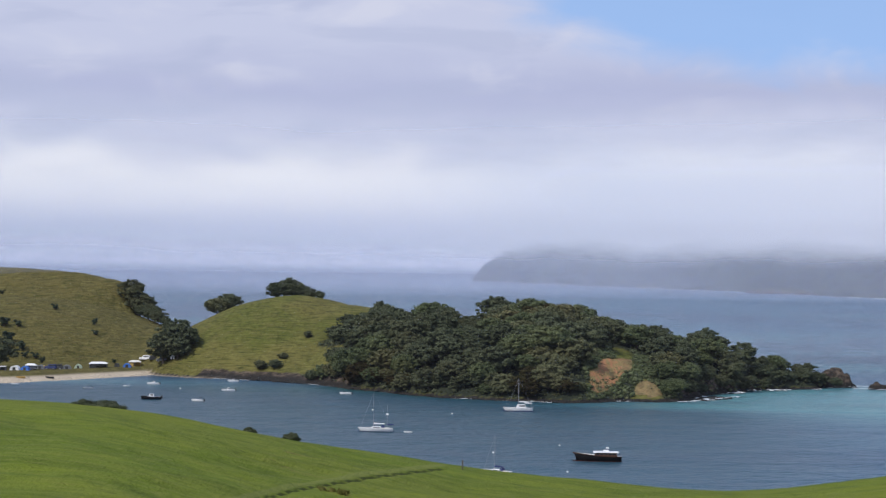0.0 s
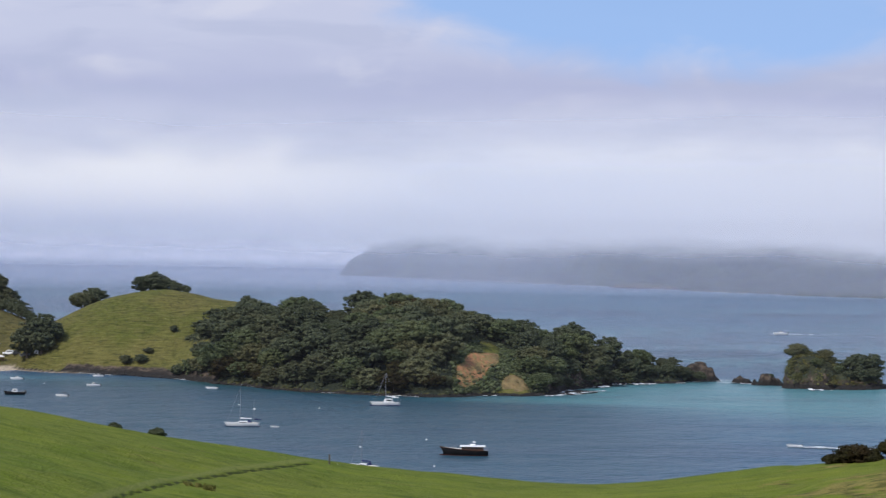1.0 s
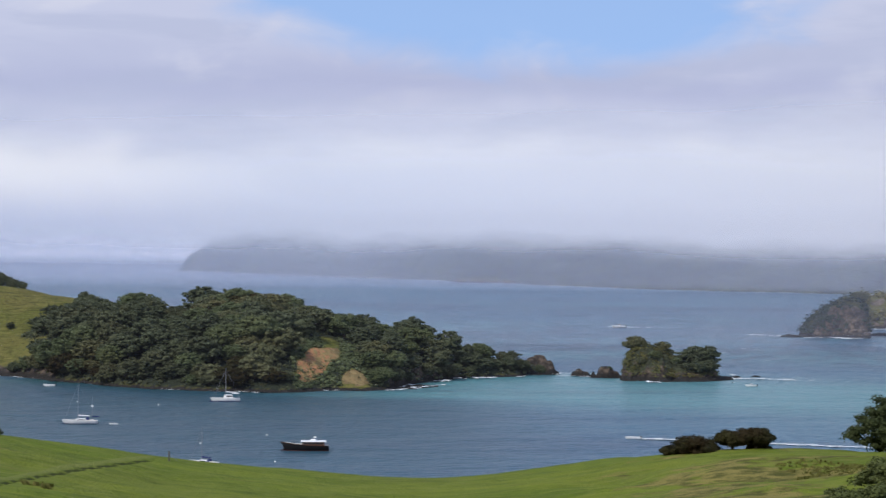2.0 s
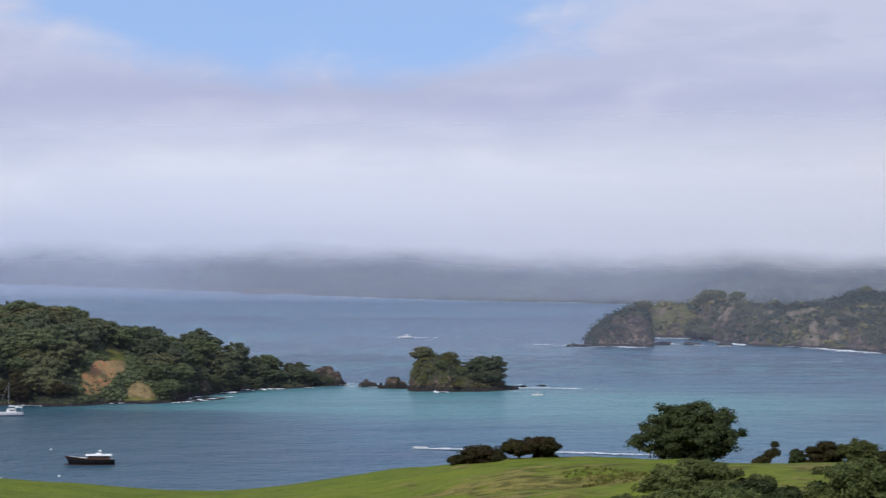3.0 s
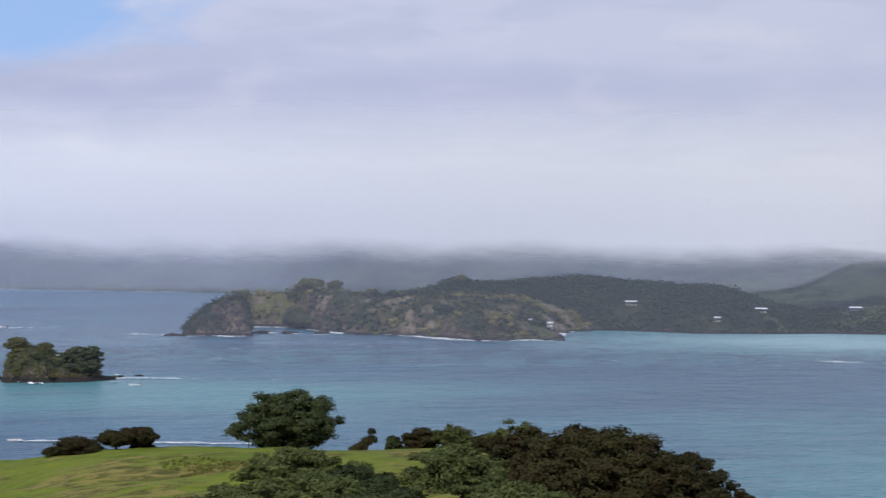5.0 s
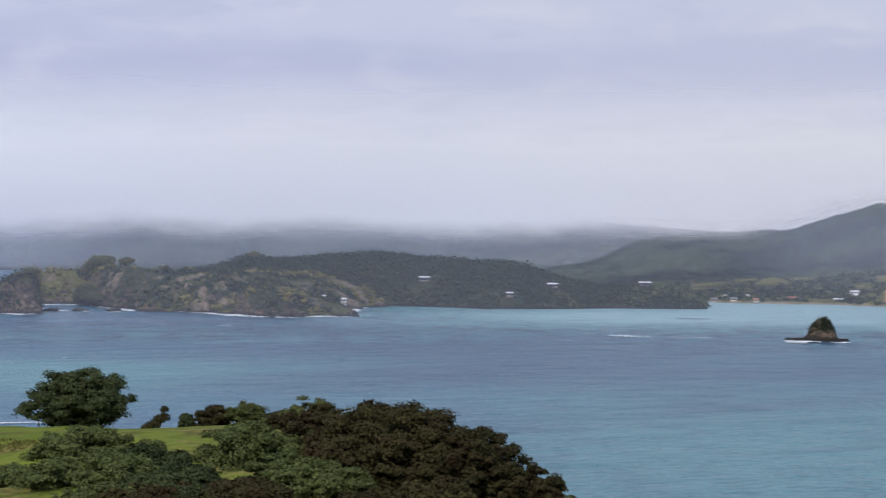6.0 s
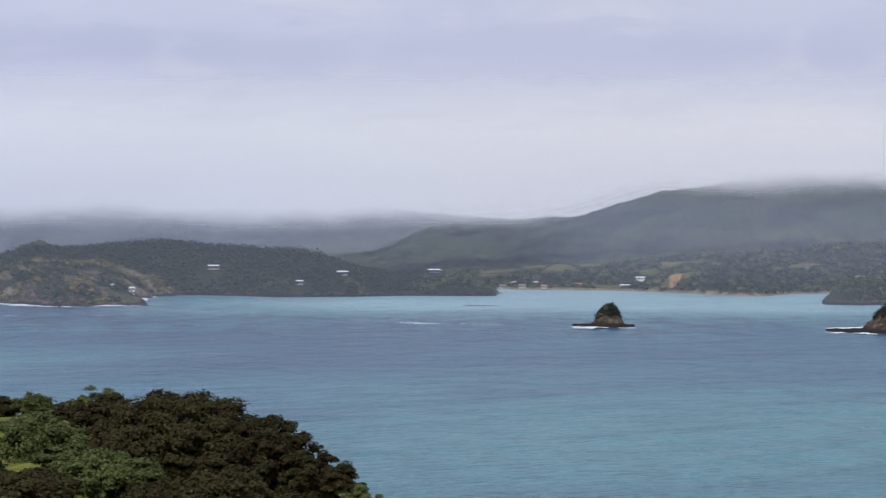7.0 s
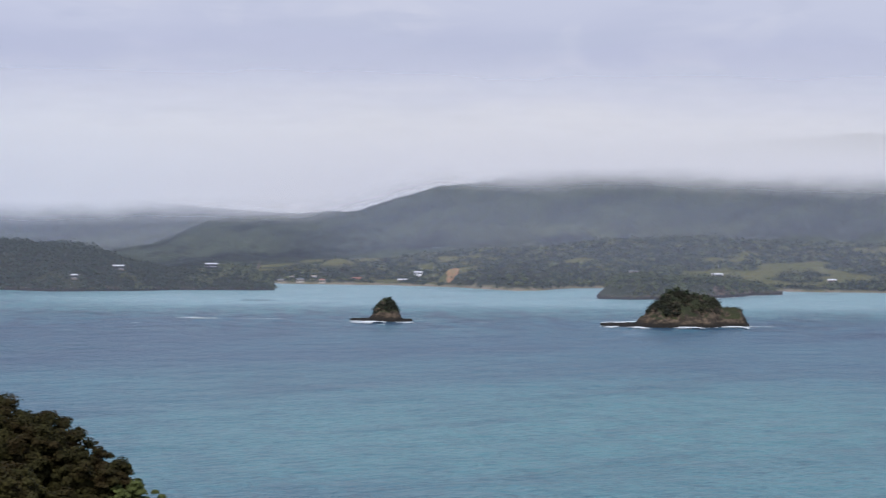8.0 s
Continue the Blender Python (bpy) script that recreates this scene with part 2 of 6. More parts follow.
def water_colour(k, pos):
    px, py, pz = k.xyz(pos)
    flat = k.vec(px, py, 0.0)
    stretched = k.vec(k.math("MULTIPLY", px, 0.35), py, 0.0)
    patch = k.noise(stretched, 0.012, 4, 0.55)
    c = k.mix(k.ramp(patch, 0.38, 0.62), (0.018, 0.064, 0.128), (0.032, 0.116, 0.186))
    c = k.mix(k.math("MULTIPLY", k.ramp(k.noise(k.vec(k.math("MULTIPLY", px, 0.5), py, 7.0), 0.007, 3), 0.42, 0.62, 0.0, 0.75), attr(k, "open")), c, (0.058, 0.168, 0.205))
    # the bay's dark mirroring of the headland painted as a deeper tone
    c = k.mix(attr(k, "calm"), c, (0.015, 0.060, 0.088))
    shoal = k.math("ADD", attr(k, "shoal"), k.math("MULTIPLY", k.math("SUBTRACT", patch, 0.5), 0.5))
    c = k.mix(k.ramp(shoal, 0.1, 1.0), c, (0.076, 0.222, 0.246))
    c = k.mix(k.ramp(shoal, 1.0, 1.9), c, (0.20, 0.365, 0.39))
    # darker green in patches along the headland's foot
    c = k.mix(k.math("MULTIPLY", attr(k, "shore_green"), k.ramp(k.noise(stretched, 0.05, 3), 0.3, 0.6)), c, (0.02, 0.075, 0.06))
    # wind on the water, its light and shade painted in: cat's paws, then wavelets
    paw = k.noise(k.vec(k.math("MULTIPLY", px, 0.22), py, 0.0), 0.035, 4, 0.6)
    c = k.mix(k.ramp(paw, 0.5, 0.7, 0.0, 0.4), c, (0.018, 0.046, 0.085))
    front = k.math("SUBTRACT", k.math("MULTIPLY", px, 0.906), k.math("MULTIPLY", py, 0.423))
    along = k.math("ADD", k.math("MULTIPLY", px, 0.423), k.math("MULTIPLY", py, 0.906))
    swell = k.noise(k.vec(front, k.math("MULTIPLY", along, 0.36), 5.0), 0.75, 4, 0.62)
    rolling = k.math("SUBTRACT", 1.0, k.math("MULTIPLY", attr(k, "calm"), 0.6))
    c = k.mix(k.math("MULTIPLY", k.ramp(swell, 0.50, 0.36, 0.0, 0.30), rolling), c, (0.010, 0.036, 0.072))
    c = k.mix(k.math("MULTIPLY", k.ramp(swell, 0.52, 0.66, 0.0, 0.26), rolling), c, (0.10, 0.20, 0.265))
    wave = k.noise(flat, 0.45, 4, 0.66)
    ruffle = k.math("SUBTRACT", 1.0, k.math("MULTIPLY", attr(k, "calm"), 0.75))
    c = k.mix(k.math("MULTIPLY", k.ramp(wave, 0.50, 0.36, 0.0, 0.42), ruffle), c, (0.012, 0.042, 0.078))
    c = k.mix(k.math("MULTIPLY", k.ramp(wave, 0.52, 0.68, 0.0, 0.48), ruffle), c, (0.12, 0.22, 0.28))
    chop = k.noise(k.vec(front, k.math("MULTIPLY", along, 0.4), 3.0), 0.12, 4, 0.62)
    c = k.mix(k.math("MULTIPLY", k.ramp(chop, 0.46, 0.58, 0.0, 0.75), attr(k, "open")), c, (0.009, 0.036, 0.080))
    crest = k.noise(k.vec(k.math("MULTIPLY", px, 0.6), k.math("MULTIPLY", py, 0.5), 0.0), 0.16, 5, 0.6)
    cover = k.noise(stretched, 0.006, 2)
    caps = k.math("MULTIPLY", k.ramp(crest, 0.655, 0.70), k.ramp(attr(k, "open"), 0.6, 0.95))
    return k.mix(k.math("MULTIPLY", caps, k.ramp(cover, 0.35, 0.6, 0.2, 1.0)), c, (0.62, 0.66, 0.70))


def water_bump(k, pos):
    px, py, pz = k.xyz(pos)
    v = k.vec(k.math("MULTIPLY", px, 0.8), py, 0.0)
    a = k.noise(v, 0.40, 5, 0.6, 0.2)
    return k.math("ADD", a, k.math("MULTIPLY", k.noise(v, 0.06, 3), 2.5)), 1.6


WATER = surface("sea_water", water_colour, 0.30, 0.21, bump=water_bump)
FOAM = surface("sea_foam", mottled((0.75, 0.78, 0.80), (0.55, 0.62, 0.66), 0.6, 3.0), 0.9, 0.1)


def leafy(name, a, b, tip, dead=None):
    """Leaves: each tree and each spray a little different."""
    def build(k, pos):
        rnd = k.n.new("ShaderNodeObjectInfo").outputs["Random"]
        isl = k.n.new("ShaderNodeNewGeometry").outputs["Random Per Island"]
        c = k.mix(k.ramp(k.noise(pos, 0.16, 3), 0.3, 0.7), a, b)
        c = k.mix(k.math("MULTIPLY", rnd, 0.55), c, tip)
        c = k.mix(k.ramp(k.noise(pos, 0.045, 3), 0.48, 0.66, 0.0, 0.5), c, (b[0] * 1.5, b[1] * 1.1, b[2] * 0.9))
        c = k.mix(k.ramp(isl, 0.55, 1.0, 0.0, 0.7), c, tip)
        c = k.mix(k.ramp(isl, 0.0, 0.3, 0.35, 0.0), c, tuple(0.5 * v for v in a))
        if dead:
            c = k.mix(k.ramp(k.noise(pos, 0.35, 3), 0.45, 0.65, 0.0, 0.75), c, dead)
        return c
    m = surface(name, build, 0.75, 0.15)
    # light comes through the leaves
    tree_ = m.node_tree
    p = next(n for n in tree_.nodes if n.type == "BSDF_PRINCIPLED")
    out = next(n for n in tree_.nodes if n.type == "OUTPUT_MATERIAL")
    glow = tree_.nodes.new("ShaderNodeBsdfTranslucent")
    tree_.links.new(p.inputs["Base Color"].links[0].from_socket, glow.inputs["Color"])
    both = tree_.nodes.new("ShaderNodeMixShader")
    both.inputs[0].default_value = 0.30
    tree_.links.new(p.outputs[0], both.inputs[1])
    tree_.links.new(glow.outputs[0], both.inputs[2])
    tree_.links.new(both.outputs[0], out.inputs[0])
    return m


LEAF_DARK = leafy("pohutukawa_leaves", (0.048, 0.060, 0.035), (0.078, 0.095, 0.051), (0.140, 0.160, 0.090))
LEAF_OLIVE = leafy("olive_leaves", (0.078, 0.088, 0.044), (0.120, 0.130, 0.062), (0.190, 0.198, 0.105))
LEAF_GREEN = leafy("green_leaves", (0.060, 0.080, 0.036), (0.094, 0.122, 0.052), (0.165, 0.195, 0.098))
LEAF_BRIGHT = leafy("brow_leaves", (0.037, 0.052, 0.016), (0.062, 0.080, 0.025), (0.145, 0.170, 0.058))
LEAF_DOME = leafy("dome_leaves", (0.022, 0.034, 0.012), (0.038, 0.052, 0.018), (0.075, 0.092, 0.036))
LEAF_BROWN = leafy("bronze_leaves", (0.020, 0.020, 0.007), (0.033, 0.031, 0.011), (0.066, 0.060, 0.020), (0.040, 0.026, 0.011))
LEAF_FAR = leafy("far_bush_leaves", (0.030, 0.045, 0.031), (0.041, 0.059, 0.038), (0.055, 0.075, 0.047))
# paler olive that puts sunlight into the headland's leaf colour
LEAF_HEAD_LIT = leafy("headland_leaves_lit", (0.080, 0.082, 0.034), (0.135, 0.128, 0.052), (0.215, 0.198, 0.080))
LEAF_SHORE = leafy("shore_leaves", (0.058, 0.078, 0.040), (0.094, 0.116, 0.054), (0.145, 0.165, 0.080))
LEAF_ISLET = leafy("islet_leaves", (0.090, 0.098, 0.030), (0.135, 0.136, 0.044), (0.190, 0.185, 0.075))
LEAF_STACK = leafy("stack_leaves", (0.025, 0.031, 0.024), (0.035, 0.041, 0.031), (0.048, 0.054, 0.041))
LEAF_LIME = leafy("lime_leaves", (0.12, 0.15, 0.02), (0.16, 0.19, 0.03), (0.2, 0.22, 0.05))
BARK = surface("bark", mottled((0.10, 0.08, 0.06), (0.17, 0.14, 0.11), 1.5), 0.9, 0.1)

# ---- small mesh tools ----
rng = np.random.default_rng(7)


def lattice_noise(x, y, seed=0):
    """Smooth value noise on a unit lattice, -1 to 1, for arrays."""
    xi, yi = np.floor(x).astype(int), np.floor(y).astype(int)
    fx, fy = x - xi, y - yi
    fx, fy = fx * fx * (3 - 2 * fx), fy * fy * (3 - 2 * fy)

    def h(a, b):
        n = np.sin(a * 127.1 + b * 311.7 + seed * 74.7) * 43758.5453
        return 2 * (n - np.floor(n)) - 1
    return (h(xi, yi) * (1 - fx) + h(xi + 1, yi) * fx) * (1 - fy) + (h(xi, yi + 1) * (1 - fx) + h(xi + 1, yi + 1) * fx) * fy


def fbm(x, y, size, octaves=4, seed=0):
    total, amp = 0, 1.0
    for o in range(octaves):
        total = total + amp * lattice_noise(x / size * 2 ** o + 17.3 * o, y / size * 2 ** o - 9.1 * o, seed + o)
        amp *= 0.5
    return total


def smooth(a, b, x):
    u = np.clip((x - a) / (b - a), 0, 1)
    return u * u * (3 - 2 * u)


def mesh_object(name, verts, faces, material, parent=None, attrs=None, flat=False):
    me = bpy.data.meshes.new(name)
    me.from_pydata([tuple(v) for v in verts], [], [tuple(f) for f in faces])
    for key, values in (attrs or {}).items():
        me.attributes.new(key, "FLOAT", "POINT").data.foreach_set("value", np.asarray(values, dtype=np.float32))
    me.materials.append(material)
    me.polygons.foreach_set("use_smooth", [not flat] * len(me.polygons))
    ob = new(name, me)
    ob.parent = parent
    return ob


def part(name, bm, material, parent=None, label="", smooth_faces=False):
    me = bpy.data.meshes.new(name)
    bm.to_mesh(me)
    bm.free()
    me.materials.append(material)
    me.polygons.foreach_set("use_smooth", [smooth_faces] * len(me.polygons))
    ob = new(name, me)
    ob.parent = parent
    if label:
        ob["label"] = label
    return ob


def polar(az, d):
    return d * math.sin(radians(az)), d * math.cos(radians(az))


def spine_field(x, y, nodes, wobble=0.0, size=40.0, power=2.0, seed=3):
    """Height of a ridge that runs along nodes of (x, y, height, half width)."""
    best = np.full(x.shape, -9.0)
    edge = fbm(x, y, size, 4, seed) * wobble
    for (x0, y0, h0, w0), (x1, y1, h1, w1) in zip(nodes, nodes[1:]):
        dx, dy = x1 - x0, y1 - y0
        s = np.clip(((x - x0) * dx + (y - y0) * dy) / (dx * dx + dy * dy + 1e-9), 0, 1)
        ss = s * s * (3 - 2 * s)
        wid, hei = w0 + (w1 - w0) * ss, h0 + (h1 - h0) * ss
        u = np.hypot(x - x0 - s * dx, y - y0 - s * dy) / wid + edge
        u = np.clip(u, 0, 1.6)
        best = np.maximum(best, np.where(u < 1, hei * (1 - u ** power), -6 * (u - 1) * 3))
    return best


def height_mesh(name, x0, x1, y0, y1, step, field, material, extra=None, floor=-1.5):
    """A land surface over a rectangle; field(x, y) gives its height. What lies deep under water is left away."""
    xs, ys = np.arange(x0, x1 + step, step), np.arange(y0, y1 + step, step)
    gx, gy = np.meshgrid(xs, ys)
    gz = field(gx, gy)
    nx, ny = len(xs), len(ys)
    keep = gz > floor
    quad = keep[:-1, :-1] | keep[1:, :-1] | keep[:-1, 1:] | keep[1:, 1:]
    j, i = np.nonzero(quad)
    used = np.full(nx * ny, -1)
    f = np.stack([j * nx + i, j * nx + i + 1, (j + 1) * nx + i + 1, (j + 1) * nx + i], -1)
    ids = np.unique(f)
    used[ids] = np.arange(len(ids))
    verts = np.stack([gx.ravel(), gy.ravel(), np.maximum(gz.ravel(), floor - 1)], -1)[ids]
    slope = np.hypot(*np.gradient(gz, step))
    attrs = {key: np.zeros(len(ids)) for key in ("wood", "sand", "clay")}
    attrs["bare"] = (smooth(0.9, 1.6, slope) * 0.8 + smooth(1.5, 0.4, gz) * 0.8).ravel()[ids].clip(0, 1)
    for key, fn in (extra or {}).items():
        attrs[key] = np.asarray(fn(gx, gy, gz, slope), dtype=float).ravel()[ids].clip(0, 1)
    return mesh_object(name, verts.tolist(), used[f].tolist(), material, attrs=attrs)


def interp(x, nodes, column):
    return np.interp(x, [n[0] for n in nodes], [n[column] for n in nodes])


def profile_field(x, y, nodes, power=2.4, wobble=4.0, size=22.0, seed=5, back=60.0):
    """Land given along the bearing: nodes of (bearing, distance of the shore, distance of the crest, height of the crest)."""
    d, az = np.hypot(x, y), np.degrees(np.arctan2(x, y))
    az = az + fbm(x, y, size, 3, seed + 9) * wobble * 0.35 / np.maximum(d, 1) * 57.3
    shore, crest, high = interp(az, nodes, 1), interp(az, nodes, 2), interp(az, nodes, 3)
    u = (d + fbm(x, y, size, 4, seed) * wobble - shore) / (crest - shore)
    up = high * (1 - (1 - np.clip(u, 0, 1)) ** power)
    z = np.where(u < 1, up, high * (1 - np.clip((d - crest) / back, 0, 2) ** 2))
    z = np.where(u < 0, -9.0 * np.clip(-u, 0, 1) * (crest - shore) / 30, z)
    ends = np.minimum(az - nodes[0][0], nodes[-1][0] - az)
    return np.where(ends < 0, -5.0, np.maximum(z, -5.0))


def polar_mesh(name, az0, az1, daz, d0, d1, dd, field, material, extra=None):
    """A land surface on a grid of bearings and distances; field(x, y) gives its height."""
    az, ds = np.radians(np.arange(az0, az1 + daz, daz)), np.arange(d0, d1 + dd, dd)
    ga, gd = np.meshgrid(az, ds)
    gx, gy = gd * np.sin(ga), gd * np.cos(ga)
    gz = field(gx, gy)
    nx = len(az)
    keep = gz > -1.5
    j, i = np.nonzero(keep[:-1, :-1] | keep[1:, :-1] | keep[:-1, 1:] | keep[1:, 1:])
    f = np.stack([j * nx + i, j * nx + i + 1, (j + 1) * nx + i + 1, (j + 1) * nx + i], -1)[:, ::-1]
    ids = np.unique(f)
    used = np.full(gx.size, -1)
    used[ids] = np.arange(len(ids))
    rise_d, rise_a = np.gradient(gz)
    slope = np.hypot(rise_d / dd, rise_a / (gd * math.radians(daz)))
    attrs = {key: np.zeros(len(ids)) for key in ("wood", "sand", "clay")}
    attrs["bare"] = (smooth(0.9, 1.6, slope) * 0.8 + smooth(1.5, 0.4, gz) * 0.8).ravel()[ids].clip(0, 1)
    for key, fn in (extra or {}).items():
        attrs[key] = np.asarray(fn(gx, gy, gz, slope), dtype=float).ravel()[ids].clip(0, 1)
    verts = np.stack([gx.ravel(), gy.ravel(), np.maximum(gz.ravel(), -2.5)], -1)[ids]
    return mesh_object(name, verts.tolist(), used[f].tolist(), material, attrs=attrs)

# ---- the land ----
# the far shore of the bay: two grass hills, the beach between, and the wooded headland
HILLS = [(-330, 870, 38, 170), (-220, 885, 36, 150), (-172, 876, 34, 92), (-150, 868, 33, 62), (-134, 858, 30.5, 34), (-126, 852, 27, 18), (-119, 846, 18, 13), (-113, 840, 11.5, 13), (-100, 805, 12.5, 34),
         (-80, 782, 15.5, 38), (-62, 770, 23.5, 50), (-50, 764, 27.0, 64), (-36, 758, 24, 66), (-20, 752, 18, 70)]
SPUR = [(-240, 835, 26, 125), (-170, 828, 25, 92), (-145, 818, 18, 74), (-122, 800, 11, 52), (-104, 785, 7.5, 36)]
HEADLAND = [(-4.4, 690, 752, 2), (-3.2, 676, 748, 12), (-2.4, 657, 735, 15.5), (-1.2, 640, 722, 16.6), (0.3, 623, 716, 17.4), (1.8, 610, 712, 18.0), (3.3, 606, 702, 17.8), (4.2, 613, 698, 16.6),
            (5.0, 618, 692, 14.8), (5.7, 620, 686, 13.8), (6.26, 624, 684, 11.4), (6.6, 634, 690, 12.2), (7.15, 655, 692, 11.2), (7.6, 668, 697, 9.2), (8.2, 681, 704, 6.2), (8.95, 688, 708, 5.2), (9.4, 692, 710, 3.8), (9.9, 697, 712, 2.2), (10.05, 700, 712, 0.8)]


def headland(x, y):
    return profile_field(x, y, HEADLAND, 2.6, 3.5, 22, 5, 45)


def bay_shore(x, y):
    # the western hill breaks off steeply towards the gap
    west = spine_field(x, y, HILLS[:8], 0.05, 60, 1.7, 2)
    west = np.where(y > 790, west * smooth(-7.65, -8.25, np.degrees(np.arctan2(x, y))) + np.minimum(west, 0), west)
    hills = np.maximum(np.maximum(west, spine_field(x, y, HILLS[7:], 0.05, 60, 1.7, 2)), spine_field(x, y, SPUR, 0.05, 60, 1.6, 2))
    head = headland(x, y)
    # the flat behind the beach; its waterline curves round the head of the bay
    line = 668 + np.where(x > -136, 1.2, 0.5) * (x + 136) + 2.0 * np.sin(x * 0.11)
    flat = np.clip((y - line) * 0.11, -3, 2.2)
    flat = flat - 6 * smooth(-104, -66, x) + 0.15 * fbm(x, y, 7, 3, 14)
    z = np.maximum(np.maximum(hills, head), flat)
    return z + np.where(z > 3, fbm(x, y, 18, 4, 8) * 0.35, 0) + np.where(z > 5, fbm(x, y, 60, 2, 4) * 0.7, 0)


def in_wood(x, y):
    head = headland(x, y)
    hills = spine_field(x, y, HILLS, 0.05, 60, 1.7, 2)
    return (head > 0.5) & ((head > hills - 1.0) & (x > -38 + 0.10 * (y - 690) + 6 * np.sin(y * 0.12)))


def clay_at(x, y):
    """Two raw clay slips above the rocks, and the dry grass over the first."""
    d, az = np.hypot(x, y), np.degrees(np.arctan2(x, y))
    a = np.hypot((az - 4.12 - 0.030 * (d - 620)) / 0.36, (d - 632) / 15)
    b = np.hypot((az - 5.52) / np.maximum(0.52 - 0.018 * (d - 617), 0.12), (d - 625) / 12)
    rough = 0.30 * fbm(x, y, 7, 3, 19)
    return np.maximum(smooth(1.25, 0.75, a + rough), smooth(1.2, 0.7, b + rough))


def clear_of_slips(x, y, reach):
    """Whether a crown of that reach leaves the slips and the grass over them in view."""
    return all(max(float(clay_at(np.array([[x + a * reach]]), np.array([[y + b]]))[0, 0]), float(glade_at(np.array([[x + a * reach]]), np.array([[y + b]]))[0, 0])) < 0.5
               for a in (-1, -0.5, 0, 0.5, 1) for b in (0, 4, 9))


def glade_at(x, y):
    """The grassy lip over the larger slip."""
    d, az = np.hypot(x, y), np.degrees(np.arctan2(x, y))
    return smooth(1.2, 0.8, np.hypot((az - 4.85) / 0.30, (d - 655) / 9) + 0.2 * fbm(x, y, 6, 2, 20))


bay = height_mesh("ground_bay", -340, 150, 585, 1010, 1.5, bay_shore, PASTURE, {
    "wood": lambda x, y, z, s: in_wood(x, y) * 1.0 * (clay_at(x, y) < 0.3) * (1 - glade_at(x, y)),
    "clay": lambda x, y, z, s: clay_at(x, y) * (z > 1.5),
    "bare": lambda x, y, z, s: smooth(0.9, 1.6, s) * 0.8 + smooth(1.5, 0.4, z) * 0.8 + 0.75 * smooth(4.0, 2.0, z) * (x > -80) * smooth(-22, -34, x),
    "sand": lambda x, y, z, s: smooth(1.6, 0.9, z) * smooth(-66, -84, x) * smooth(0.6, 0.25, s)})
tagged(bay, "grass hills, pale beach and headland round a bay", "land", kind="structure")

# the knoll and the meadow before the camera
RIDGE = [(-180, -460), (-100, -380), (-60, -280), (-25, -225), (-15, -246), (-11.6, -258), (-8.7, -268), (-5.7, -307), (-2.7, -342), (0.3, -371), (3.4, -392), (6.5, -408), (8.0, -407), (10.0, -394),
         (11.6, -371), (12.9, -367), (14.0, -348), (16.4, -343), (18.7, -347), (22.0, -346), (25.0, -345), (28.0, -380), (31.0, -455), (34.0, -540), (40.0, -640), (75.0, -700), (110.0, -600), (180.0, -460)]


def ridge_el(az):
    return np.interp(az, [r[0] for r in RIDGE], [r[1] for r in RIDGE]) / 3800


TRACK = [(-9.0, 118), (-5.2, 166), (-4.16, 181), (-2.66, 201), (-1.16, 218.5), (0.19, 234), (3.0, 262)]


def meadow(x, y):
    d = np.hypot(x, y)
    az = np.degrees(np.arctan2(x, y))
    e = sum(ridge_el(az + o) for o in (-1.2, -0.6, 0, 0.6, 1.2)) / 5
    ds = 236 + 10 * np.sin(az * 0.15)
    top = 41 + e * ds
    u = d / ds
    # falls from the hilltop, flattens to the brow, then drops to the water
    near = 39.4 + (top - 39.4) * (1 - (1 - np.clip(u, 0, 1)) ** 3.1) - 1.2 * np.sin(np.pi * np.clip(u, 0, 1)) ** 2
    z = np.where(u < 1, near, top - 0.02 * (d - ds) - 0.0075 * (d - ds) ** 2)
    bumps = fbm(x, y, 26, 4, 11) * 0.6 + fbm(x * 0.5, y, 5, 3, 12) * (0.3 + 0.28 * smooth(6, 12, az))
    bumps = bumps * (1 - 0.85 * np.exp(-((d - interp(az, TRACK, 1)) / 9.0) ** 2) * smooth(3, 0, az))
    return np.maximum(z + bumps * smooth(10, 60, d) * (1 - 0.6 * smooth(0.9, 1.0, u) * smooth(1.15, 1.0, u)), -3)


def meadow_mesh():
    az = np.radians(np.concatenate([np.arange(-180, -20, 4.0), np.arange(-20, 60, 0.2), np.arange(60, 181, 4.0)]))
    ds = np.concatenate([np.array([0.02, 4, 10, 20, 35, 55, 75, 95]), np.arange(110, 340, 1.6)])
    ga, gd = np.meshgrid(az, ds)
    x, y = gd * np.sin(ga), gd * np.cos(ga)
    z = meadow(x, y)
    n = len(az)
    j, i = np.meshgrid(np.arange(len(ds) - 1), np.arange(n - 1), indexing="ij")
    f = np.stack([j * n + i, (j + 1) * n + i, (j + 1) * n + i + 1, j * n + i + 1], -1).reshape(-1, 4)
    a = np.degrees(ga)
    dry = smooth(11.0, 14.0, a) * smooth(22, 18, a) * smooth(240, 224, gd) * 0.5 + 0.35 * smooth(19, 24, a) * smooth(50, 34, a) + 0.15 * smooth(11, 14, a)
    # a sunken track climbs across the slope
    line = interp(a, TRACK, 1)
    here = smooth(-8, -5, a) * smooth(0.5, 0.0, a)
    track = np.exp(-((gd - line - 3.4) / 2.0) ** 2) * here
    bank_shade = np.exp(-((gd - line) / 1.2) ** 2) * here
    z = z - 0.3 * np.exp(-((gd - line + 0.4) / 1.2) ** 2) * here
    ob = mesh_object("ground", np.stack([x, y, z], -1).reshape(-1, 3).tolist(), f.tolist(), GRASS, attrs={"dry": dry.ravel(), "track": track.ravel(), "bank_shade": bank_shade.ravel()})
    return tagged(ob, "bright green grazed meadow falling to the bay", "meadow", kind="structure")


meadow_mesh()

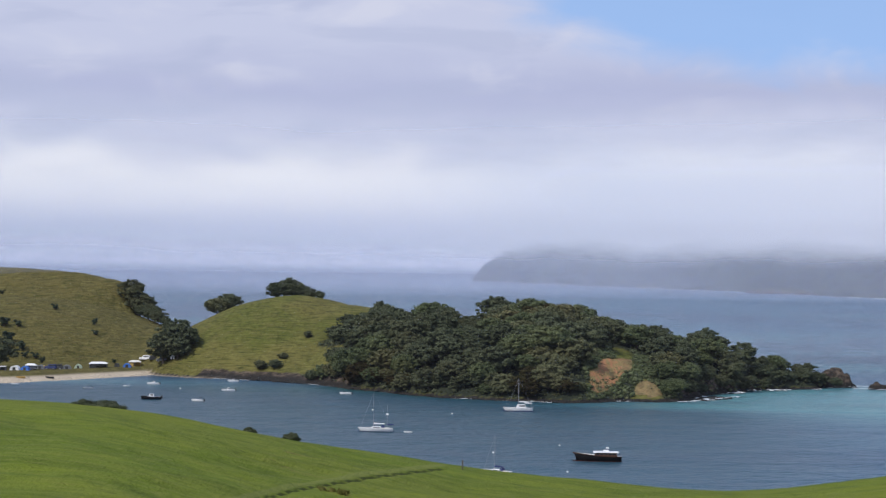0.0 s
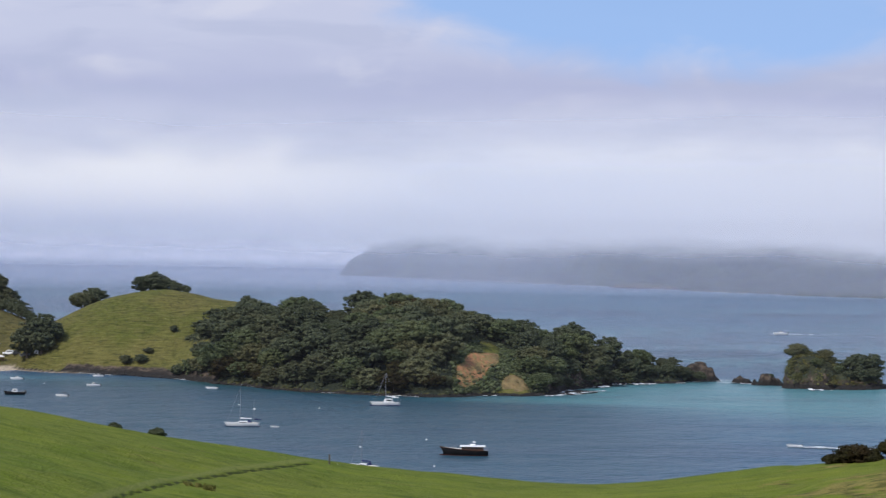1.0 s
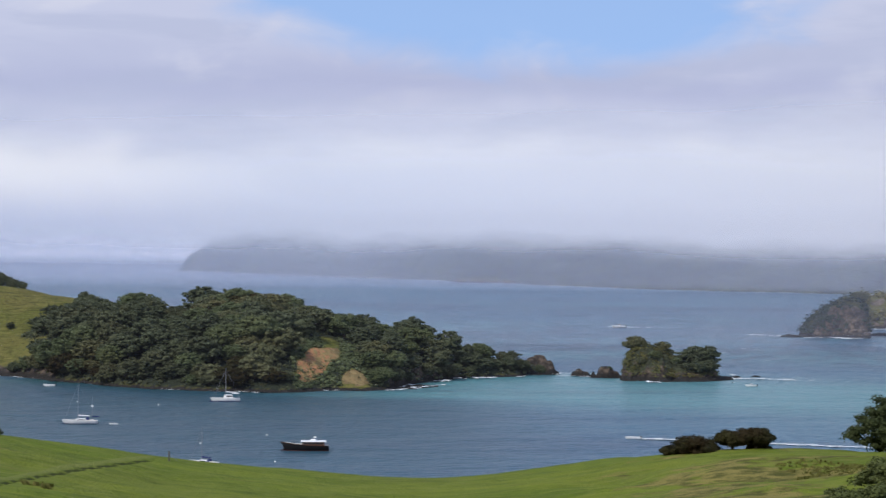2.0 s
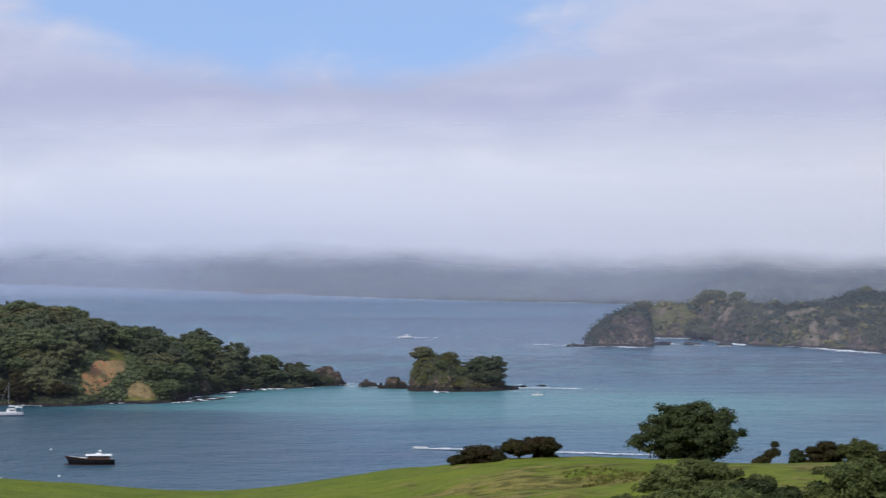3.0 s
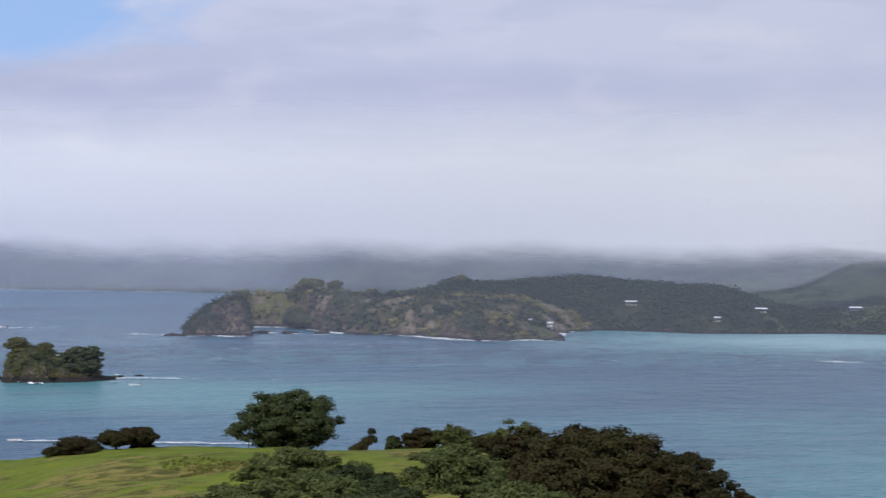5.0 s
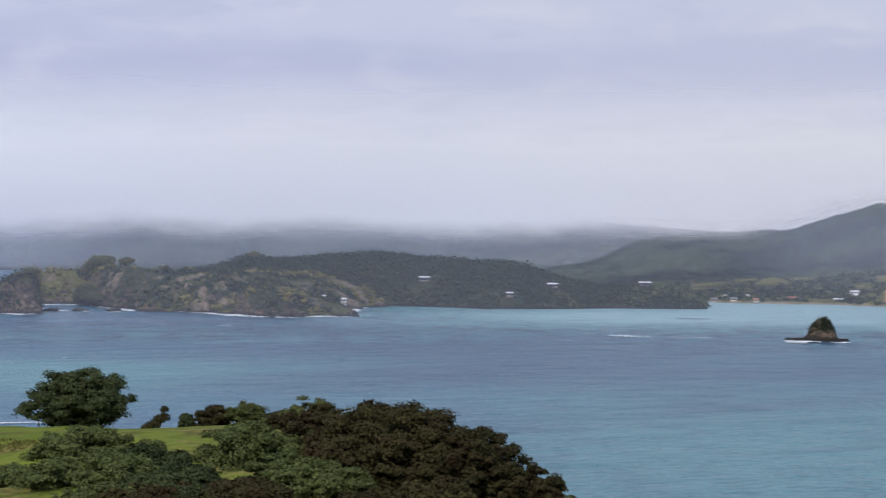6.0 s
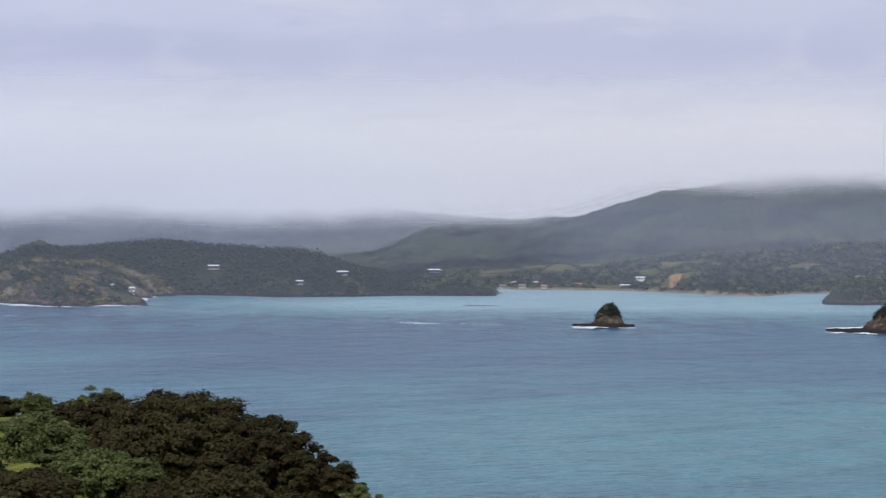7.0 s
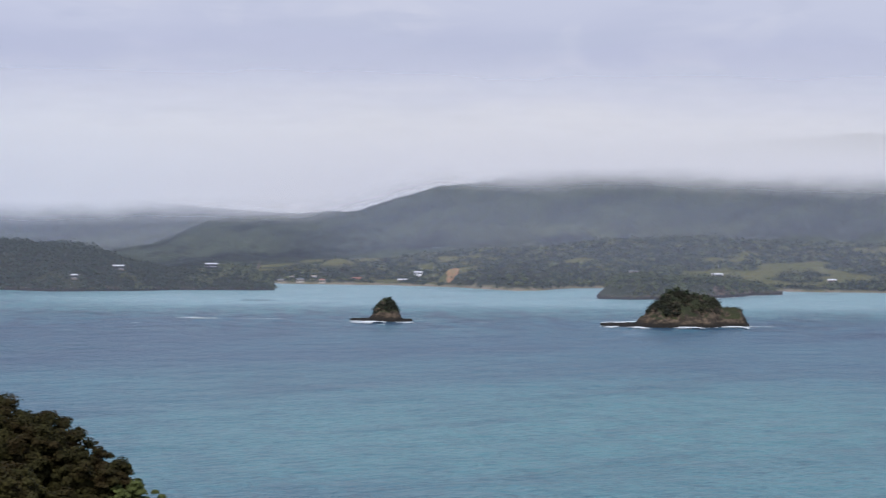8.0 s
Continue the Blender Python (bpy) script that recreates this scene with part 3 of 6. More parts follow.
# the headland across the channel and the bush-clad hill behind it
BLUFF = [(17.32, 1066, 1086, 0.3), (17.5, 1066, 1086, 6.2), (17.83, 1064, 1086, 12.6), (18.35, 1064, 1086, 18.0), (18.8, 1066, 1088, 18.5), (18.98, 1068, 1088, 14.0), (19.1, 1068, 1088, 0.3)]
BACK_RIDGE = [(18.5, 1205, 1228, 15), (18.9, 1203, 1228, 17.5), (19.6, 1200, 1226, 17.8), (20.3, 1196, 1226, 17.8), (21.2, 1190, 1226, 17), (22.5, 1190, 1226, 12)]
HEAD_MASS = [(20.0, 1192, 1212, 1), (20.2, 1186, 1206, 11), (20.5, 1160, 1194, 20.6), (21.3, 1114, 1166, 20.8), (22.05, 1098, 1146, 18.8), (22.8, 1089, 1140, 19.6), (23.7, 1072, 1134, 17.6), (24.5, 1072, 1150, 18.0), (26.0, 1085, 1180, 16.5), (27.4, 1150, 1212, 9), (28.3, 1200, 1238, 0.4)]
CLIFF_POINT = [(23.9, 1064, 1086, 0.3), (24.1, 1062, 1084, 9), (24.4, 1050, 1072, 11.4), (25.05, 1027, 1052, 11.6), (25.8, 1035, 1060, 10.0), (26.55, 1040, 1062, 6.2), (27.15, 1045, 1062, 2.6), (27.4, 1046, 1062, 0.3)]
FAR_HILL = [(23.0, 1180, 1300, 15), (23.7, 1180, 1290, 18.5), (24.3, 1180, 1285, 23.0), (25.8, 1185, 1280, 23.0), (27.3, 1192, 1275, 27.6), (27.9, 1200, 1270, 28.2), (29.33, 1180, 1262, 24.6), (30.8, 1156, 1250, 22.4), (31.55, 1158, 1245, 22.8), (32.3, 1166, 1240, 17.6),
            (33.04, 1176, 1238, 11.6), (33.8, 1184, 1236, 8.4), (34.6, 1186, 1232, 8.6), (35.3, 1187, 1228, 9.0), (35.9, 1188, 1226, 8.6), (36.4, 1189, 1222, 5.0), (36.6, 1190, 1220, 0.4)]


def far_head(x, y):
    z = np.maximum(profile_field(x, y, BLUFF, 3.4, 3.0, 12, 21, 36), profile_field(x, y, BACK_RIDGE, 2.2, 4.0, 16, 22, 60))
    z = np.maximum(z, np.maximum(profile_field(x, y, HEAD_MASS, 2.8, 10.0, 26, 23, 110), profile_field(x, y, CLIFF_POINT, 2.8, 5.0, 15, 24, 50)))
    return z + np.where(z > 1, fbm(x, y, 20, 4, 6) * 1.0 + (0.45 - np.abs(fbm(x, y, 13, 4, 47))) * 3.2 * smooth(1, 5, z), 0)


def far_hill(x, y):
    z = profile_field(x, y, FAR_HILL, 1.9, 8.0, 60, 31, 120)
    return z + np.where(z > 2, 1.1 * smooth(4, 12, z) + fbm(x, y, 60, 4, 7) * 1.0 + (0.4 - np.abs(fbm(x, y, 30, 3, 8))) * 1.6, 0)


def rough_face(x, y, z, s):
    """Where the cliffs are too steep or broken for scrub."""
    kind = np.where(np.degrees(np.arctan2(x, y)) < 19.2, 0.75, 1.0)
    return smooth(0.7, 1.5, s) * 0.55 * kind + smooth(1.8, 0.7, z) * 0.8 + 0.75 * smooth(-0.05, 0.45, fbm(x, y, 13, 3, 46)) * smooth(0.35, 0.7, s)


tagged(polar_mesh("ground_headland", 17.0, 28.4, 0.075, 1010, 1290, 1.8, far_head, FARLAND, {"wood": lambda x, y, z, s: (0.55 + 0.4 * smooth(-0.2, 0.3, fbm(x, y, 35, 3, 40))) * smooth(1, 3, z) * np.where(np.hypot(x, y) > 1190, 0.25, 1.0), "bare": rough_face, "sand": lambda x, y, z, s: 0.22 * smooth(0.0, 0.4, fbm(x, y, 13, 3, 46)) * smooth(0.4, 0.9, s) * (z > 2) * smooth(19.1, 19.4, np.degrees(np.arctan2(x, y)))}), "rocky headland with scrub, tan cliffs and surf at its foot", "headland", kind="structure")
tagged(polar_mesh("ground_hill", 22.8, 36.8, 0.12, 1140, 1400, 3.5, far_hill, FARLAND, {"wood": lambda x, y, z, s: smooth(0.3, 1.0, z), "bare": lambda x, y, z, s: 1.3 * smooth(2.2, 0.8, z)}), "low hill covered in dark bush", "hill", kind="structure")

# the settlement's shore, the points before it and the mountains behind
SHORE = [(36.2, 1335, 1500, 9), (37.1, 1312, 1500, 10), (39.0, 1300, 1490, 11), (41.3, 1276, 1470, 13), (44.5, 1264, 1460, 16), (45.3, 1268, 1460, 18), (48.0, 1290, 1470, 20), (51.0, 1252, 1450, 18), (56.0, 1235, 1440, 18), (62.0, 1220, 1440, 18)]
POINT = [(41.1, 1282, 1310, 1.0), (41.35, 1274, 1304, 9.5), (41.7, 1256, 1298, 11.0), (42.4, 1232, 1292, 11.8), (43.0, 1213, 1288, 13.4), (43.8, 1220, 1290, 12.0), (44.3, 1245, 1295, 6.5), (44.65, 1262, 1300, 0.6)]
NEAR_POINT = [(45.35, 1102, 1118, 0.3), (45.5, 1098, 1116, 4.5), (45.7, 1098, 1120, 7.6), (46.0, 1098, 1126, 10.0), (46.6, 1100, 1130, 10.6), (47.5, 1103, 1134, 9.6), (48.2, 1118, 1150, 9.6), (49.0, 1150, 1180, 8.0), (49.6, 1180, 1204, 4.0), (50.25, 1200, 1216, 0.3)]


def settlement(x, y):
    d, az = np.hypot(x, y), np.degrees(np.arctan2(x, y))
    flat = profile_field(x, y, SHORE, 1.0, 5.0, 40, 41, 400)
    flat = np.where(flat > 0.05, np.minimum(flat * 7 + 0.2, 2.0) + np.maximum(flat - 2.0, 0) ** 1.3 * 0.6, flat)
    knoll = 9.5 * np.exp(-((az - 38.45) / 0.7) ** 2 - ((d - 1395) / 26) ** 2)
    z = np.maximum(flat + np.where(flat > 0, knoll, 0), profile_field(x, y, POINT, 2.2, 6.0, 26, 42, 60))
    return z + np.where(z > 3, fbm(x, y, 40, 4, 9) * 1.0, 0)


def near_point(x, y):
    z = profile_field(x, y, NEAR_POINT, 2.8, 4.0, 18, 43, 40)
    return z + np.where(z > 1, fbm(x, y, 12, 3, 5) * 0.8, 0)


def clay_bank(x, y):
    d, az = np.hypot(x, y), np.degrees(np.arctan2(x, y))
    return smooth(1.25, 0.8, np.hypot((az - 41.46) / 0.17, (d - 1287) / 13) + 0.3 * fbm(x, y, 6, 2, 18))


def pasture_at(x, y):
    d, az = np.hypot(x, y), np.degrees(np.arctan2(x, y))
    knoll = smooth(1.2, 0.8, np.hypot((az - 38.45) / 0.5, (d - 1390) / 12))
    return np.maximum(knoll, smooth(0.42, 0.6, fbm(x, y, 30, 3, 44)) * (d > 1275))


tagged(polar_mesh("ground_shore", 36.0, 61.0, 0.15, 1190, 1520, 4.0, settlement, FARLAND, {"wood": lambda x, y, z, s: smooth(0.9, 1.6, z) * (1 - pasture_at(x, y)), "sand": lambda x, y, z, s: smooth(1.2, 0.5, z) * 0.5, "clay": lambda x, y, z, s: clay_bank(x, y) * (z > 1.5)}), "low shore with bush, pasture and small beaches", "shore", kind="structure")
tagged(polar_mesh("ground_point", 45.1, 50.5, 0.08, 1080, 1260, 2.0, near_point, FARLAND, {"wood": lambda x, y, z, s: smooth(1.0, 2.0, z), "bare": lambda x, y, z, s: smooth(0.6, 1.4, s) * 0.8 + smooth(2.2, 1.0, z)}), "small point with dark trees and a brown cliff", "point", kind="structure")

# bearing, foot, crest, height
FAR_CAPE = [(0.8, 3690, 3720, 1), (1.1, 3650, 3720, 27), (1.7, 3570, 3720, 52), (2.4, 3440, 3720, 64), (3.7, 3240, 3700, 76), (6.5, 2960, 3560, 92), (10.0, 2680, 3350, 104), (15.0, 2550, 3200, 110)]
FAR_RANGE = [(9.9, 2590, 2620, 1), (11.0, 2490, 2620, 7), (12.1, 2420, 2620, 16), (12.8, 2370, 2620, 30), (14.9, 2290, 2620, 50), (16.8, 2255, 2620, 64), (19.2, 2220, 2620, 92), (24.6, 2170, 2620, 110), (28.0, 2190, 2610, 104), (30.0, 2300, 2640, 96), (32.0, 2350, 2650, 84), (34.0, 2400, 2660, 50), (36.0, 2450, 2670, 20)]
FAR_PEAK = [(24.0, 2250, 2640, 30), (27.0, 2200, 2620, 44), (30.66, 2150, 2600, 43), (31.6, 2140, 2590, 52), (32.6, 2120, 2580, 62), (33.5, 2100, 2560, 56), (34.7, 2080, 2540, 51), (36.8, 2050, 2500, 43), (40.0, 2050, 2500, 40), (44.0, 2050, 2500, 36)]
NEAR_RANGE = [(30.5, 1480, 1800, 2), (32.0, 1470, 1830, 5), (33.5, 1460, 1850, 13), (34.3, 1455, 1860, 24), (35.0, 1450, 1870, 35), (35.8, 1445, 1880, 39), (36.8, 1440, 1890, 41), (38.3, 1430, 1900, 44), (39.06, 1425, 1900, 46), (40.1, 1420, 1910, 58), (41.3, 1410, 1920, 69), (42.8, 1400, 1930, 76), (44.3, 1395, 1940, 86), (47.3, 1390, 1950, 104), (52.0, 1380, 1950, 118), (62.0, 1380, 1950, 126), (70.0, 1380, 1950, 126)]


def mountain_side(x, y, nodes, seed):
    d, az = np.hypot(x, y), np.degrees(np.arctan2(x, y))
    z = profile_field(x, y, nodes, 1.25, 30.0, 160, seed, 700)
    u = np.clip((d - interp(az, nodes, 1)) / (interp(az, nodes, 2) - interp(az, nodes, 1)), 0, 1)
    spur = np.abs(fbm(az * 40 + fbm(x, y, 150, 2, seed + 3) * 30, d * 0.25, 60, 4, seed + 4))
    z = z * (1 - 0.36 * spur * 4 * u * (1 - u) * smooth(1, 8, z))
    return z + np.where(z > 3, fbm(x, y, 36, 3, 53) * 1.2 + np.abs(fbm(x, y, 14, 2, 55)) * 2.2, 0)


tagged(polar_mesh("ground_far_cape", 0.7, 15, 0.1, 2600, 3900, 14.0, lambda x, y: mountain_side(x, y, FAR_CAPE, 77), BUSHLAND, {}), "hazy cape with steep dark slopes under low cloud", "mountain", kind="structure")
tagged(polar_mesh("ground_far_range", 9.8, 36, 0.14, 2120, 2900, 12.0, lambda x, y: mountain_side(x, y, FAR_RANGE, 87), BUSHLAND, {}), "long hazy range along the far side of the channel", "mountain", kind="structure")
tagged(polar_mesh("ground_far_peak", 24, 44, 0.16, 2040, 2800, 12.0, lambda x, y: mountain_side(x, y, FAR_PEAK, 57), BUSHLAND, {}), "misty peak with its top in the cloud", "mountain", kind="structure")
tagged(polar_mesh("ground_near_range", 30.5, 69.5, 0.16, 1370, 2150, 7.0, lambda x, y: mountain_side(x, y, NEAR_RANGE, 67), BUSHLAND,
                  {"clay": lambda x, y, z, s: smooth(0.0, 0.45, fbm(x, y, 55, 4, 68)) * smooth(46, 18, z) * smooth(41.0, 45.0, np.degrees(np.arctan2(x, y))) * 0.75}), "dark bush-clad mountain side rising into cloud", "mountain", kind="structure")

# small islands off the headland and in the channel
FAR_ISLE = [(402, 2700, 6, 20), (430, 2672, 8, 26), (448, 2640, 3, 14)]
ISLET = [(12.60, 684, 697, 0.2), (12.66, 684, 697, 3.0), (12.75, 684, 697, 7.4), (12.95, 683, 697, 10.2), (13.3, 682, 698, 10.8), (13.8, 682, 699, 8.4), (14.1, 683, 699, 5.4), (14.4, 684, 700, 4.4), (14.9, 687, 700, 3.6), (15.1, 689, 700, 2.0), (15.2, 692, 700, 1.0), (15.6, 697, 703, 0.4)]
ROCK_ISLAND = [(45.45, 822, 834, 0.4), (46.4, 818, 834, 0.9), (46.6, 817, 836, 3.0), (46.74, 817, 836, 6.4), (47.0, 817, 836, 10.0), (47.2, 818, 838, 12.2), (47.5, 819, 838, 12.8), (47.8, 820, 838, 11.4), (48.2, 822, 840, 10.4), (48.5, 825, 841, 9.4), (48.62, 826, 841, 6.6), (49.1, 830, 842, 5.8), (49.25, 832, 842, 2.0), (49.35, 833, 842, 0.3)]
POINTED = [(38.76, 846, 852, 0.4), (39.25, 843, 852, 0.7), (39.34, 842, 852, 1.6), (39.42, 842, 852, 4.0), (39.58, 842, 852, 6.6), (39.66, 842, 852, 7.7), (39.84, 842, 852, 7.9), (39.95, 842, 852, 5.4), (40.07, 842, 852, 2.6), (40.14, 842, 851, 0.7), (40.42, 845, 851, 0.3)]
ISLES = [
    ("islet", (12.5, 15.7, 676, 722), ISLET, 0.045, 0.6, 2.6, "small island with wind-bent trees on low cliffs"),
    ("rock_island", (45.3, 49.5, 808, 870), ROCK_ISLAND, 0.045, 0.7, 3.0, "brown craggy rock island with scrub on top"),
    ("pointed_islet", (38.6, 40.6, 834, 868), POINTED, 0.03, 0.5, 3.4, "pointed dark sea stack with a cap of scrub"),
]
SMALL_ISLES = [
    ("far_isle", (370, 470, 2600, 2740), FAR_ISLE, 3.0, 3.0, 3.0, "low hazy island off the far shore"),
    ("headland_rock", (120, 142, 690, 715), [(124, 703, 3.6, 4.0), (127, 702, 4.6, 5.0), (129.5, 702, 5.8, 3.6), (132, 701, 3.6, 3.2), (134.5, 701, 1.2, 2.2)], 0.5, 3.0, 12.0, "craggy rock at the tip of the headland"),
    ("boulder_islet", (138, 160, 674, 696), [(145, 683.5, 2.6, 2.4), (147, 683, 3.4, 2.4), (150.5, 683, 2.0, 3.0)], 0.4, 2.6, 9.0, "dark boulder off the small island"),
    ("skerry", (134, 150, 682, 700), [(140, 692, 1.7, 2.2), (142.5, 691, 1.2, 2.2)], 0.4, 2.6, 5.0, "low dark skerry awash in surf"),
]


def crags(z, x, y, step):
    return z + np.where(z > 0.2, ((0.6 - np.abs(fbm(x, y, 5 * step, 4, 63)) * 1.6) * 1.5 + fbm(x, y, 2 * step, 3, 62) * 0.5) * smooth(0.2, 2.5, z) + fbm(x, y, 1.4 * step, 2, 64) * 0.25, 0)


def isle_height(index, x, y):
    if index < 3:
        return profile_field(x, y, ISLES[index][2], 2.3, 1.6, 6, 61, 14)
    nodes, step, power = SMALL_ISLES[index - 3][2:5]
    return spine_field(x, y, nodes, 0.16, 9 * step + 3, power, 61)


for index, (name, (a0, a1, d0, d1), nodes, daz, dd, bare_to, label) in enumerate(ISLES):
    def field(x, y, index=index):
        return crags(isle_height(index, x, y), x, y, 1.0)
    ob = polar_mesh(name, a0, a1, daz, d0, d1, dd, field, FARLAND, {"wood": lambda x, y, z, s: smooth(2.0, 3.5, z) * 0.9,
                    "bare": lambda x, y, z, s: np.maximum(smooth(0.9, 2.0, s) * 0.5 if index == 0 else 0.3 + 0.3 * smooth(0.6, 1.6, s), smooth(bare_to + 1.0, bare_to - 0.8, z))})
    tagged(ob, label, "island", "islets in the channel")
for index, (name, (x0, x1, y0, y1), nodes, step, power, bare_to, label) in enumerate(SMALL_ISLES):
    def field(x, y, index=index, step=step):
        return crags(isle_height(index + 3, x, y), x, y, min(step * 1.6, 2.0))
    ob = height_mesh(name, x0, x1, y0, y1, step, field, FARLAND, {"wood": lambda x, y, z, s: smooth(3.0, 5.0, z) * 0.7,
                     "bare": lambda x, y, z, s: np.maximum(smooth(1.6, 2.6, s) * 0.5, smooth(bare_to + 1.0, bare_to - 0.8, z))})
    tagged(ob, label, "island", "islets in the channel")

# ---- the sea ----


def sea_mesh():
    az = np.radians(np.concatenate([np.arange(-180, -20, 5.0), np.arange(-20, 65, 0.25), np.arange(65, 181, 5.0)]))
    ds = np.concatenate([[1.0, 100, 200], np.geomspace(260, 4900, 170)])
    ga, gd = np.meshgrid(az, ds)
    x, y = gd * np.sin(ga), gd * np.cos(ga)
    z = 19.0 * smooth(3900, 4900, gd)
    n = len(az)
    j, i = np.meshgrid(np.arange(len(ds) - 1), np.arange(n - 1), indexing="ij")
    f = np.stack([j * n + i, (j + 1) * n + i, (j + 1) * n + i + 1, j * n + i + 1], -1).reshape(-1, 4)
    # shallows: along the headland's outer foot, round the islets, and in the far bay
    def blob(cx, cy, rx, ry):
        return np.exp(-((x - cx) / rx) ** 2 - ((y - cy) / ry) ** 2)
    shoal = 1.0 * blob(108, 640, 48, 62) + 0.85 * blob(165, 605, 66, 90) + 0.35 * blob(60, 600, 60, 14) + 0.6 * blob(-110, 682, 70, 26)
    shoal += 0.4 * blob(230, 600, 90, 70) + 0.5 * smooth(780, 960, gd) * smooth(20, 28, np.degrees(ga)) * smooth(1500, 1300, gd) + 0.8 * smooth(900, 1120, gd) * smooth(26, 35, np.degrees(ga)) + 0.2 * blob(330, 420, 130, 90) + 0.3 * blob(270, 300, 150, 60) + 0.24 * smooth(10, 26, np.degrees(ga)) * smooth(980, 700, gd) + 0.30 * smooth(28, 34, np.degrees(ga)) * smooth(650, 380, gd) + 0.20 * smooth(36, 46, np.degrees(ga)) * smooth(620, 400, gd)
    shore_green = 0.7 * blob(-30, 660, 60, 14) + 0.8 * blob(40, 630, 40, 12) + 0.4 * blob(100, 610, 25, 14)
    deg = np.degrees(ga)
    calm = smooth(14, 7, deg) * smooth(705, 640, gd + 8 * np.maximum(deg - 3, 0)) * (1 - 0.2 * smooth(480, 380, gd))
    opened = smooth(700, 860, gd) * smooth(2400, 1500, gd) + 0.25 * smooth(18, 30, np.degrees(ga)) * smooth(1000, 800, gd)
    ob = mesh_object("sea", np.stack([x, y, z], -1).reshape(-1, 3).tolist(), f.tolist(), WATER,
                     attrs={"shoal": shoal.ravel().clip(0, 1) + (1.1 * smooth(870, 1100, gd) * smooth(24, 35, deg)).ravel(), "shore_green": shore_green.ravel().clip(0, 1), "open": (opened * (1 - 0.85 * smooth(26, 33, deg) * smooth(900, 1030, gd))).ravel().clip(0, 1), "calm": calm.ravel().clip(0, 1)})
    return tagged(ob, "blue rippled sea, turquoise over the shallows", "sea", kind="structure")


sea_mesh()

# ---- haze and low cloud: thin daylit sheets, haze put into their tint and opacity ----


def veil_material(name, colour, build, higher=None):
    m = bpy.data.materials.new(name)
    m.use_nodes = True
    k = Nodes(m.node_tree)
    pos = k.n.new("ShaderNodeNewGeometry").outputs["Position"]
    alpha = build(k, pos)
    # cloud light put into the tint: grey near the base, whiter higher up
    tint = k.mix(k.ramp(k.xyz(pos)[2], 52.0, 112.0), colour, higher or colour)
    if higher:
        # cloud brightness painted in by bearing: lighter out to sea, greyer eastwards
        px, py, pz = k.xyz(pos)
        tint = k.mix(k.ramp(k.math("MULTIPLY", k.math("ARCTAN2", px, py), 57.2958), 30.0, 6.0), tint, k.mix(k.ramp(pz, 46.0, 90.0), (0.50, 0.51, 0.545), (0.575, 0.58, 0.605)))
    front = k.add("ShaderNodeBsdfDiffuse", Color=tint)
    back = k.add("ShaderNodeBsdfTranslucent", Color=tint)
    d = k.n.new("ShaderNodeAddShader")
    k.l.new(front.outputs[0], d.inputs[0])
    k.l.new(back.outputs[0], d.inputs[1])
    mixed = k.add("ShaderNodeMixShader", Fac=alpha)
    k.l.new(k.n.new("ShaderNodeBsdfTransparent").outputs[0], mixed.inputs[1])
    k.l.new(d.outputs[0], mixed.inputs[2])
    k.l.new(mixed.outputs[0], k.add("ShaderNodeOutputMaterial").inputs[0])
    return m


def veil_sheet(name, dist, height, material, label, az0=-40, az1=85):
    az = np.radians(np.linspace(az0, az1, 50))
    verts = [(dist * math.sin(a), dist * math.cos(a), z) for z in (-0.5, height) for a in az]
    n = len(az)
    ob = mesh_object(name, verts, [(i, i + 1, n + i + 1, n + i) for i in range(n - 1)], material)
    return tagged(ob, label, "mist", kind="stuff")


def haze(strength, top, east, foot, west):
    """Haze opacity, thin at the water and the top, thinning towards its eastern end."""
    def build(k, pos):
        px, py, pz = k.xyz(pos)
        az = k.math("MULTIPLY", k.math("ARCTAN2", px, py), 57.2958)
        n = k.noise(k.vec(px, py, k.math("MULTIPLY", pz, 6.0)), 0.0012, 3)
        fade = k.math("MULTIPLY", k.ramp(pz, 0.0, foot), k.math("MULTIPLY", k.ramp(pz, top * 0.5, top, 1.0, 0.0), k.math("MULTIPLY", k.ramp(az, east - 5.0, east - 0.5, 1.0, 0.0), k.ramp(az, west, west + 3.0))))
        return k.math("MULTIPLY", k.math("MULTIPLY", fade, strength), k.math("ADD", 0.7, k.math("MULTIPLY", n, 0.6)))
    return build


HAZE_TINT = (0.415, 0.44, 0.545)
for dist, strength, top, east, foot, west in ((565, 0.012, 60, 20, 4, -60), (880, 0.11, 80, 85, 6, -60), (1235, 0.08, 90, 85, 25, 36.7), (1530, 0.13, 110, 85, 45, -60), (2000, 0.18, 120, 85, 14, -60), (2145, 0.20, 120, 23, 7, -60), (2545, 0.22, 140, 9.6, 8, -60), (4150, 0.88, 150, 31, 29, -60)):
    veil_sheet("sea_mist", dist, top, veil_material("sea_mist", HAZE_TINT if dist < 2400 else (0.47, 0.495, 0.60) if dist < 4000 else (0.62, 0.62, 0.655), haze(strength, top, east, foot, west)), "see-through sheet tinted to stand for pale distance haze", max(west, -40), east)


